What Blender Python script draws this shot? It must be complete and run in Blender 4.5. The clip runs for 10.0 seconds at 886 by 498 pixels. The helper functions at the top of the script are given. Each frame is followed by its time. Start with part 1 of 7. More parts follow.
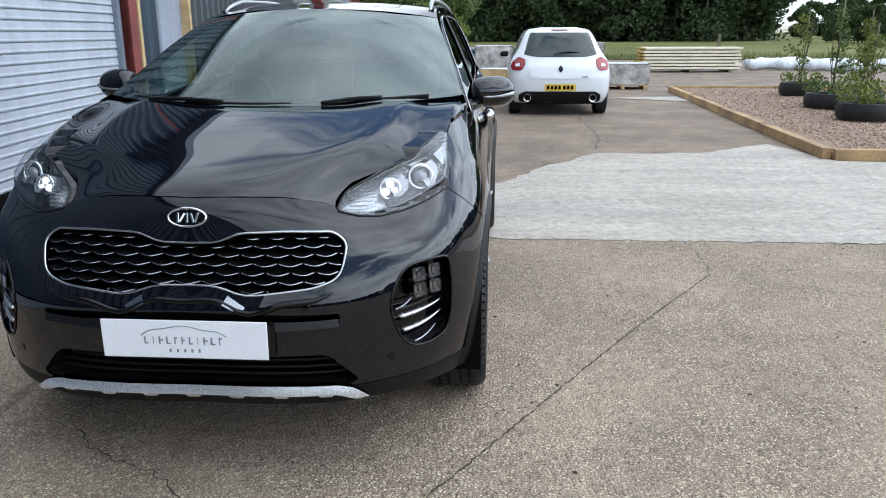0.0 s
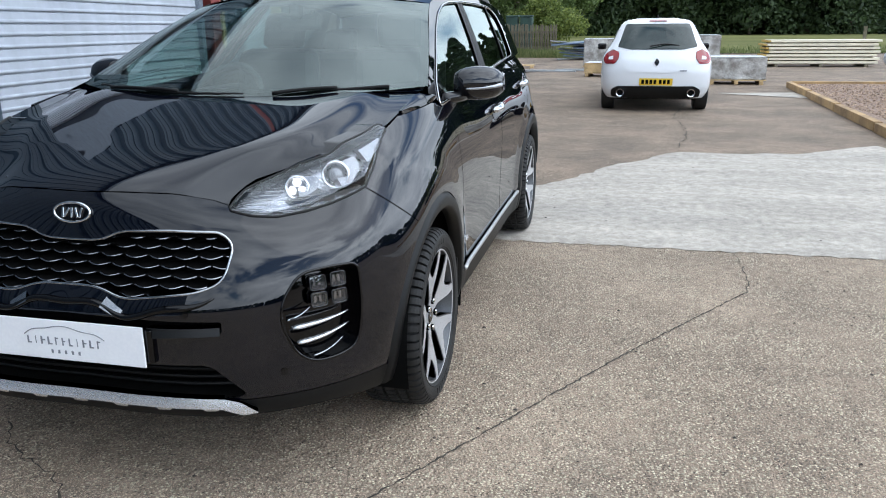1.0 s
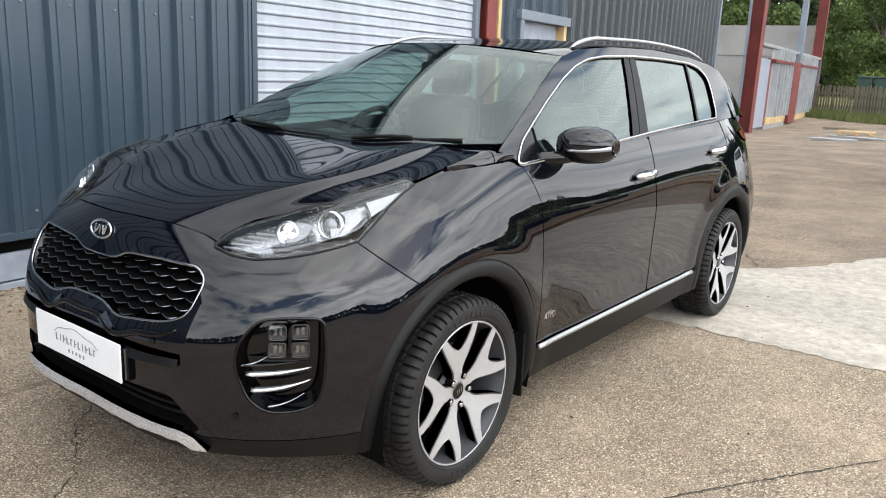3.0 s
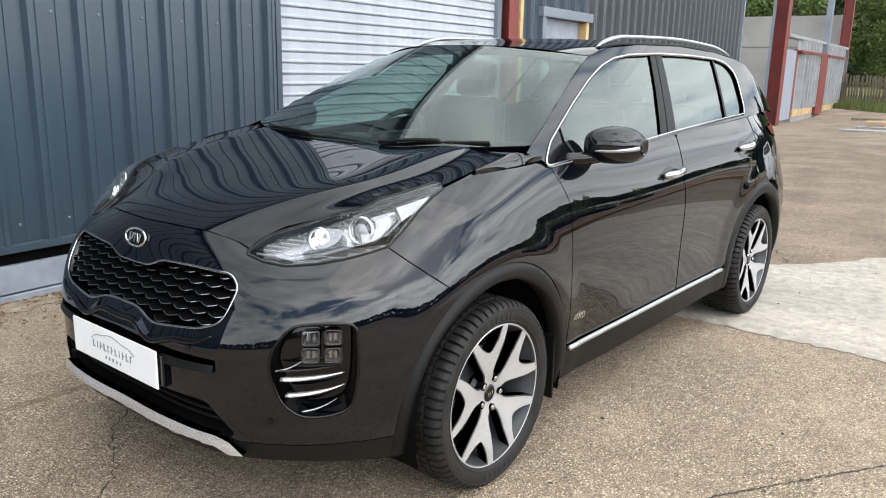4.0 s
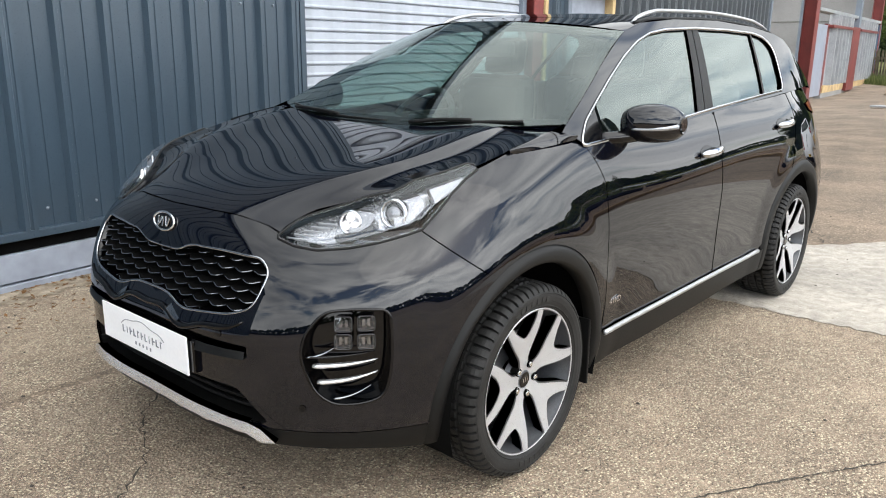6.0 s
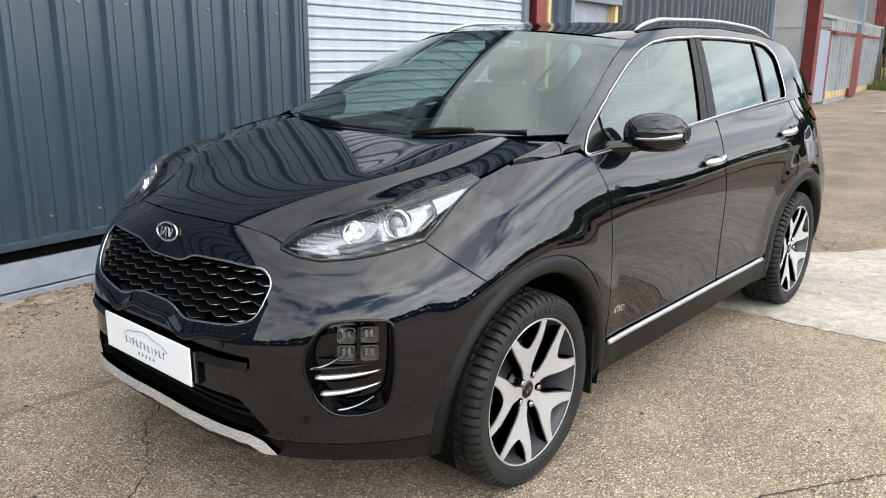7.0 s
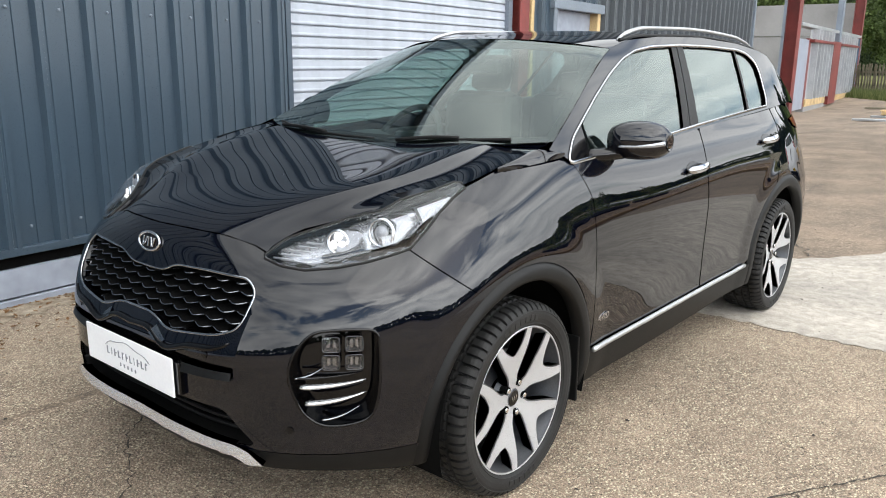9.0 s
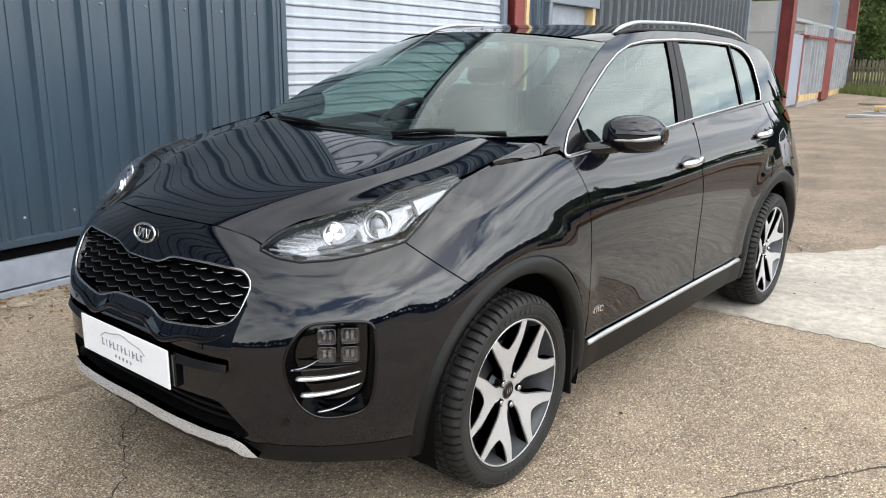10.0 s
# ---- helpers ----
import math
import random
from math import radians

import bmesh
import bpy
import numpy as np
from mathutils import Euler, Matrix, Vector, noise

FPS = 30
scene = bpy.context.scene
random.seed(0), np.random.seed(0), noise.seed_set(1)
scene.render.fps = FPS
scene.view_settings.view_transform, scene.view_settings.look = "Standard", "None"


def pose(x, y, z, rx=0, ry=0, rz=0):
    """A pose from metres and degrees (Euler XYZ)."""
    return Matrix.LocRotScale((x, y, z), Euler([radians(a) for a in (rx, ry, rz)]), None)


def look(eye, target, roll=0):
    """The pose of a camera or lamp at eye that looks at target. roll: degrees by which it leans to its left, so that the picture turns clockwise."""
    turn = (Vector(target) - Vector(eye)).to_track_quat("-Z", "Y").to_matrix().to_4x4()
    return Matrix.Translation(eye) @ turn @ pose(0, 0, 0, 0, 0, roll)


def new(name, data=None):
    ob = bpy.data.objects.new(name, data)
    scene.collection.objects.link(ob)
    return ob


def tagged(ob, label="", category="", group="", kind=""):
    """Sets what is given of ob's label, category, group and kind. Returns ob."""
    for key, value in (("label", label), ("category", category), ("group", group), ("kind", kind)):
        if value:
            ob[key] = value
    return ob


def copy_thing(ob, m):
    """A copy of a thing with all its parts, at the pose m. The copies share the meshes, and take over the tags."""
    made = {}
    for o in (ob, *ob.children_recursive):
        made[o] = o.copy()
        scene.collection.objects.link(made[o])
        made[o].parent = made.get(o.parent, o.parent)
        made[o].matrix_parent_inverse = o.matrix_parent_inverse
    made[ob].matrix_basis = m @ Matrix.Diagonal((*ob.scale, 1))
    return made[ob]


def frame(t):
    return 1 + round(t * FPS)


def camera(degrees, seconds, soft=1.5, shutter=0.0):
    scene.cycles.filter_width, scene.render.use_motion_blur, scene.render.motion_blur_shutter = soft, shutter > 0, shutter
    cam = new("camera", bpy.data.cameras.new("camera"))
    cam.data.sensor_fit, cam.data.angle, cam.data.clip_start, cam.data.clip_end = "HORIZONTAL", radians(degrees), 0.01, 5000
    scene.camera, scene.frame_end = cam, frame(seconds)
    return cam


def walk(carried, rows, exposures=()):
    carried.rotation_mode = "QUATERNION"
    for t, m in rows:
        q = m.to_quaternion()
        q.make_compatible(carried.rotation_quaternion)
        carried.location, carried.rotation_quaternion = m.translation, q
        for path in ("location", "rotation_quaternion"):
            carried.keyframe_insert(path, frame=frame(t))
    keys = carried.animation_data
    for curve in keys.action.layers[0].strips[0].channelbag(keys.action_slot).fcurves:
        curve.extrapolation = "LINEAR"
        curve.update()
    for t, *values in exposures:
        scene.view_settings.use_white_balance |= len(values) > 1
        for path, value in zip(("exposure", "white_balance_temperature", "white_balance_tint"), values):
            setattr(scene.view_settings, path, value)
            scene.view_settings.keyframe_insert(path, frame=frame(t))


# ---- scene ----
cam = camera(60.1, 10.0, soft=1.05)
PATH = [
    (0, (0.957, -3.03, 1.43), (0.817, -1.111, 0.887), -0.2),
    (0.5, (1.278, -2.844, 1.407), (1.022, -0.937, 0.86), -0.3),
    (1, (1.563, -2.663, 1.393), (1.117, -0.794, 0.838), -0.5),
    (1.5, (1.838, -2.529, 1.433), (1.086, -0.749, 0.917), -0.1),
    (2, (1.974, -2.272, 1.425), (1.011, -0.586, 0.947), 1.7),
    (2.2, (2.034, -2.188, 1.432), (1.015, -0.532, 0.964), 2.1),
    (3.3, (2.365, -2.022, 1.417), (1.158, -0.492, 0.967), 2.0),
    (3.5, (2.358, -2.028, 1.42), (1.142, -0.504, 0.971), 1.7),
    (4, (2.309, -2.045, 1.438), (1.083, -0.534, 0.979), 1.2),
    (4.5, (2.27, -2.052, 1.44), (1.041, -0.547, 0.966), 0.8),
    (5, (2.271, -2.052, 1.435), (1.035, -0.559, 0.94), 0.7),
    (5.5, (2.269, -2.037, 1.437), (1.022, -0.559, 0.926), 0.7),
    (6, (2.237, -2.017, 1.43), (0.975, -0.551, 0.92), 0.6),
    (7.5, (2.231, -2.012, 1.447), (0.962, -0.544, 0.96), 0.5),
    (8, (2.23, -2.014, 1.441), (0.975, -0.532, 0.962), 0.4),
    (8.5, (2.227, -2.009, 1.443), (0.981, -0.52, 0.965), 0.4),
    (9, (2.227, -2.009, 1.443), (0.985, -0.516, 0.968), 0.5),
    (9.5, (2.221, -2.011, 1.443), (0.981, -0.517, 0.963), 0.7),
    (10, (2.227, -2.017, 1.44), (0.999, -0.516, 0.95), 0.8),
]
walk(cam, [(t, look(eye, target, roll)) for t, eye, target, roll in PATH],
     exposures=[(0, 0.28, 6000, 8), (1.0, 0.32, 6000, 8), (2.2, 0.62, 6650, 8), (3.3, 0.72, 6850, 9), (10, 0.72, 6850, 9)])

# -- world and sun: bright sky with broken cloud --
SUN_ELEV, SUN_ROT = radians(50), radians(92)
world = bpy.data.worlds.new("world")
scene.world = world
world.use_nodes = True
wn, wl = world.node_tree.nodes, world.node_tree.links
wn.clear()
sky = wn.new("ShaderNodeTexSky")
sky.sky_type, sky.sun_disc, sky.sun_elevation, sky.sun_rotation = "NISHITA", False, SUN_ELEV, SUN_ROT
sky_bg = wn.new("ShaderNodeBackground")
sky_bg.inputs[1].default_value = 0.15
wl.new(sky.outputs[0], sky_bg.inputs[0])
geo = wn.new("ShaderNodeTexCoord")
flat = wn.new("ShaderNodeMapping")
flat.inputs["Scale"].default_value = (1.0, 1.0, 2.6)
flat.inputs["Location"].default_value = (20.24, 23.99, 2.42)
wl.new(geo.outputs["Generated"], flat.inputs[0])
cloud = wn.new("ShaderNodeTexNoise")
cloud.inputs["Scale"].default_value, cloud.inputs["Detail"].default_value = 1.9, 9
cloud.inputs["Roughness"].default_value, cloud.inputs["Distortion"].default_value = 0.58, 0.7
wl.new(flat.outputs[0], cloud.inputs[0])
cover = wn.new("ShaderNodeValToRGB")
cover.color_ramp.elements[0].position, cover.color_ramp.elements[1].position = 0.455, 0.57
# cloud closes up towards the horizon
split = wn.new("ShaderNodeSeparateXYZ")
wl.new(geo.outputs["Generated"], split.inputs[0])
low = wn.new("ShaderNodeMapRange")
low.interpolation_type = "SMOOTHSTEP"
low.inputs[1].default_value, low.inputs[2].default_value, low.inputs[3].default_value, low.inputs[4].default_value = 0.10, 0.48, 0.11, 0.0
wl.new(split.outputs["Z"], low.inputs[0])
dense_low = wn.new("ShaderNodeMath")
wl.new(cloud.outputs[0], dense_low.inputs[0])
wl.new(low.outputs[0], dense_low.inputs[1])
over = wn.new("ShaderNodeMapRange")
over.interpolation_type = "SMOOTHSTEP"
over.inputs[1].default_value, over.inputs[2].default_value, over.inputs[3].default_value, over.inputs[4].default_value = 0.50, 0.68, 0.0, 0.16
wl.new(split.outputs["Z"], over.inputs[0])
dense_all = wn.new("ShaderNodeMath")
wl.new(dense_low.outputs[0], dense_all.inputs[0])
wl.new(over.outputs[0], dense_all.inputs[1])
wl.new(dense_all.outputs[0], cover.inputs[0])
shade = wn.new("ShaderNodeTexNoise")
shade.inputs["Scale"].default_value, shade.inputs["Detail"].default_value = 4.3, 6
wl.new(flat.outputs[0], shade.inputs[0])
tone = wn.new("ShaderNodeValToRGB")
tone.color_ramp.elements[0].position, tone.color_ramp.elements[1].position = 0.3, 0.72
tone.color_ramp.elements[0].color, tone.color_ramp.elements[1].color = (0.50, 0.54, 0.60, 1), (0.95, 0.995, 1.045, 1)
wl.new(shade.outputs[0], tone.inputs[0])
cloud_bg = wn.new("ShaderNodeBackground")
# thin cloud is brighter round the sun
toward = wn.new("ShaderNodeVectorMath")
toward.operation = "DOT_PRODUCT"
toward.inputs[1].default_value = (math.sin(SUN_ROT) * math.cos(SUN_ELEV), math.cos(SUN_ROT) * math.cos(SUN_ELEV), math.sin(SUN_ELEV))
wl.new(geo.outputs["Generated"], toward.inputs[0])
halo = wn.new("ShaderNodeMapRange")
halo.interpolation_type = "SMOOTHSTEP"
halo.inputs[1].default_value, halo.inputs[2].default_value, halo.inputs[3].default_value, halo.inputs[4].default_value = 0.2, 1.0, 1.25, 3.2
wl.new(toward.outputs["Value"], halo.inputs[0])
# and brighter low down than overhead
lean = wn.new("ShaderNodeMapRange")
lean.inputs[1].default_value, lean.inputs[2].default_value, lean.inputs[3].default_value, lean.inputs[4].default_value = 0.15, 0.85, 1.5, 0.78
wl.new(split.outputs["Z"], lean.inputs[0])
lit = wn.new("ShaderNodeMath")
lit.operation = "MULTIPLY"
wl.new(halo.outputs[0], lit.inputs[0])
wl.new(lean.outputs[0], lit.inputs[1])
wl.new(lit.outputs[0], cloud_bg.inputs[1])
wl.new(tone.outputs[0], cloud_bg.inputs[0])
sky_mix = wn.new("ShaderNodeMixShader")
# the sun itself stands behind thin cloud
veil = wn.new("ShaderNodeMapRange")
veil.interpolation_type = "SMOOTHSTEP"
veil.inputs[1].default_value, veil.inputs[2].default_value = 0.90, 0.985
wl.new(toward.outputs["Value"], veil.inputs[0])
covered = wn.new("ShaderNodeMath")
covered.operation = "MAXIMUM"
wl.new(cover.outputs[0], covered.inputs[0])
wl.new(veil.outputs[0], covered.inputs[1])
wl.new(covered.outputs[0], sky_mix.inputs[0])
wl.new(sky_bg.outputs[0], sky_mix.inputs[1])
wl.new(cloud_bg.outputs[0], sky_mix.inputs[2])
wout = wn.new("ShaderNodeOutputWorld")
wl.new(sky_mix.outputs[0], wout.inputs[0])

sun = new("sun", bpy.data.lights.new("sun", "SUN"))
sun.data.energy, sun.data.angle, sun.data.color = 0.50, radians(72), (1.0, 0.95, 0.87)
az = SUN_ROT
sun.matrix_world = look((0, 0, 30), (-30 * math.sin(az) / math.tan(SUN_ELEV), -30 * math.cos(az) / math.tan(SUN_ELEV), 0))

# -- materials --
def nodes_of(name):
    m = bpy.data.materials.new(name)
    m.use_nodes = True
    t = m.node_tree
    return m, t.nodes, t.links, t.nodes["Principled BSDF"]


def surf(name, base, rough=0.5, metal=0.0, var=0.12, scale=3.0, fine=60.0, bump=0.15, depth=0.004, coat=0.0, coat_rough=0.03, second=None, spec=0.5):
    """A surface with broad stains, fine grain and relief, sized in metres."""
    m, n, l, p = nodes_of(name)
    tc = n.new("ShaderNodeTexCoord")
    big, small = n.new("ShaderNodeTexNoise"), n.new("ShaderNodeTexNoise")
    for tex, sc, det in ((big, scale, 6), (small, fine, 4)):
        tex.inputs["Scale"].default_value, tex.inputs["Detail"].default_value = sc, det
        l.new(tc.outputs["Object"], tex.inputs[0])
    ramp = n.new("ShaderNodeValToRGB")
    other = second or tuple(c * (1 - var) for c in base)
    ramp.color_ramp.elements[0].position, ramp.color_ramp.elements[1].position = 0.34, 0.66
    ramp.color_ramp.elements[0].color = (*other, 1)
    ramp.color_ramp.elements[1].color = (*(min(1, c * (1 + var)) for c in base), 1)
    l.new(big.outputs[0], ramp.inputs[0])
    mix = n.new("ShaderNodeMixRGB")
    mix.blend_type, mix.inputs[0].default_value = "OVERLAY", min(1.0, 0.25 + var)
    l.new(ramp.outputs[0], mix.inputs[1])
    l.new(small.outputs[0], mix.inputs[2])
    l.new(mix.outputs[0], p.inputs["Base Color"])
    rr = n.new("ShaderNodeMapRange")
    rr.inputs[3].default_value, rr.inputs[4].default_value = max(0, rough - 0.12 * min(1, rough * 2)), min(1, rough + 0.12 * min(1, rough * 2))
    l.new(small.outputs[0], rr.inputs[0])
    l.new(rr.outputs[0], p.inputs["Roughness"])
    p.inputs["Metallic"].default_value, p.inputs["Coat Weight"].default_value, p.inputs["Coat Roughness"].default_value = metal, coat, coat_rough
    p.inputs["Specular IOR Level"].default_value = spec
    if bump:
        b = n.new("ShaderNodeBump")
        b.inputs["Strength"].default_value, b.inputs["Distance"].default_value = bump, depth
        l.new(small.outputs[0], b.inputs["Height"])
        l.new(b.outputs[0], p.inputs["Normal"])
    return m


def pane(name, tint, gloss=1.0, sheen=(0.90, 1.0, 0.97)):
    """Thin glass: tinted through, and mirror-like towards grazing."""
    m, n, l, p = nodes_of(name)
    n.remove(p)
    clear, mirror, mixed = n.new("ShaderNodeBsdfTransparent"), n.new("ShaderNodeBsdfGlossy"), n.new("ShaderNodeMixShader")
    clear.inputs[0].default_value = (*tint, 1)
    mirror.inputs["Roughness"].default_value = 0.0
    mirror.inputs[0].default_value = (*sheen, 1)
    lw = n.new("ShaderNodeLayerWeight")
    lw.inputs[0].default_value = 0.5
    pw, ma = n.new("ShaderNodeMath"), n.new("ShaderNodeMath")
    pw.operation, pw.inputs[1].default_value = "POWER", 4.0
    ma.operation, ma.inputs[1].default_value, ma.inputs[2].default_value = "MULTIPLY_ADD", 0.90, 0.085 * gloss
    l.new(lw.outputs["Facing"], pw.inputs[0])
    l.new(pw.outputs[0], ma.inputs[0])
    l.new(ma.outputs[0], mixed.inputs[0])
    l.new(clear.outputs[0], mixed.inputs[1])
    l.new(mirror.outputs[0], mixed.inputs[2])
    l.new(mixed.outputs[0], n["Material Output"].inputs[0])
    return m


def glow(name, colour, strength):
    m, n, l, p = nodes_of(name)
    p.inputs["Base Color"].default_value = (*colour, 1)
    p.inputs["Emission Color"].default_value, p.inputs["Emission Strength"].default_value = (*colour, 1), strength
    return m


def concrete(name, light, dark, speck, coarse, bump, speck_share, stain=(0.16, 0.14, 0.12), stretch=1.0):
    """Concrete: stains metres wide, mottling, and stones showing in the face."""
    m, n, l, p = nodes_of(name)
    tc = n.new("ShaderNodeTexCoord")
    lay = n.new("ShaderNodeMapping")
    lay.inputs["Scale"].default_value = (1 / stretch, stretch, 1)
    l.new(tc.outputs["Object"], lay.inputs[0])
    def noise_at(sc, det, rough=0.5):
        t = n.new("ShaderNodeTexNoise")
        t.inputs["Scale"].default_value, t.inputs["Detail"].default_value, t.inputs["Roughness"].default_value = sc, det, rough
        l.new((lay if sc < 5 else tc).outputs[0 if sc < 5 else "Object"], t.inputs[0])
        return t
    def ramp(src, a, b, pa, pb):
        r = n.new("ShaderNodeValToRGB")
        r.color_ramp.elements[0].color, r.color_ramp.elements[1].color = (*a, 1), (*b, 1)
        r.color_ramp.elements[0].position, r.color_ramp.elements[1].position = pa, pb
        l.new(src, r.inputs[0])
        return r
    def mix(kind, fac, a, b):
        x = n.new("ShaderNodeMixRGB")
        x.blend_type = kind
        if isinstance(fac, float):
            x.inputs[0].default_value = fac
        else:
            l.new(fac, x.inputs[0])
        l.new(a, x.inputs[1])
        l.new(b, x.inputs[2])
        return x
    ground_tone = ramp(noise_at(1.1, 8, 0.62).outputs[0], dark, light, 0.38, 0.64)
    stains = ramp(noise_at(0.23, 9, 0.68).outputs[0], (0, 0, 0), (1, 1, 1), 0.52, 0.74)
    st = n.new("ShaderNodeRGB")
    st.outputs[0].default_value = (*stain, 1)
    sfac = n.new("ShaderNodeMath")
    sfac.operation, sfac.inputs[1].default_value = "MULTIPLY", 0.7
    l.new(stains.outputs[0], sfac.inputs[0])
    toned = mix("MIX", sfac.outputs[0], ground_tone.outputs[0], st.outputs[0])
    mottle = noise_at(14, 5)
    toned = mix("OVERLAY", 0.55, toned.outputs[0], mottle.outputs[0])
    cell = n.new("ShaderNodeTexVoronoi")
    cell.inputs["Scale"].default_value = coarse
    l.new(tc.outputs["Object"], cell.inputs[0])
    hue = ramp(cell.outputs["Color"], tuple(c * 0.09 for c in speck), tuple(min(.72, c * 2.9) for c in speck), 0.22, 0.82)
    near = ramp(cell.outputs["Distance"], (1, 1, 1), (0, 0, 0), 0.36, 0.50)
    patch = ramp(noise_at(3.0, 4).outputs[0], (0.45, 0.45, 0.45), (1, 1, 1), 0.3, 0.7)
    def times(a_, b_):
        x = n.new("ShaderNodeMath")
        x.operation = "MULTIPLY"
        l.new(a_, x.inputs[0])
        if isinstance(b_, float):
            x.inputs[1].default_value = b_
        else:
            l.new(b_, x.inputs[1])
        return x.outputs[0]
    toned = mix("MIX", times(times(near.outputs[0], patch.outputs[0]), speck_share), toned.outputs[0], hue.outputs[0])
    fine = n.new("ShaderNodeTexVoronoi")
    fine.inputs["Scale"].default_value = coarse * 2.6
    l.new(tc.outputs["Object"], fine.inputs[0])
    hue2 = ramp(fine.outputs["Color"], tuple(c * 0.15 for c in speck), tuple(min(1, c * 2.2) for c in speck), 0.25, 0.8)
    near2 = ramp(fine.outputs["Distance"], (1, 1, 1), (0, 0, 0), 0.34, 0.5)
    toned = mix("MIX", times(near2.outputs[0], speck_share * 0.8), toned.outputs[0], hue2.outputs[0])
    grain = noise_at(260, 3)
    toned = mix("OVERLAY", 0.8, toned.outputs[0], grain.outputs[0])
    l.new(toned.outputs[0], p.inputs["Base Color"])
    p.inputs["Roughness"].default_value = 0.86
    b1, b2 = n.new("ShaderNodeBump"), n.new("ShaderNodeBump")
    b1.inputs["Strength"].default_value, b1.inputs["Distance"].default_value = bump, 0.006
    l.new(cell.outputs["Distance"], b1.inputs["Height"])
    b1.invert = True
    b2.inputs["Strength"].default_value, b2.inputs["Distance"].default_value = 0.35, 0.002
    l.new(grain.outputs[0], b2.inputs["Height"])
    l.new(b1.outputs[0], b2.inputs["Normal"])
    l.new(b2.outputs[0], p.inputs["Normal"])
    return m


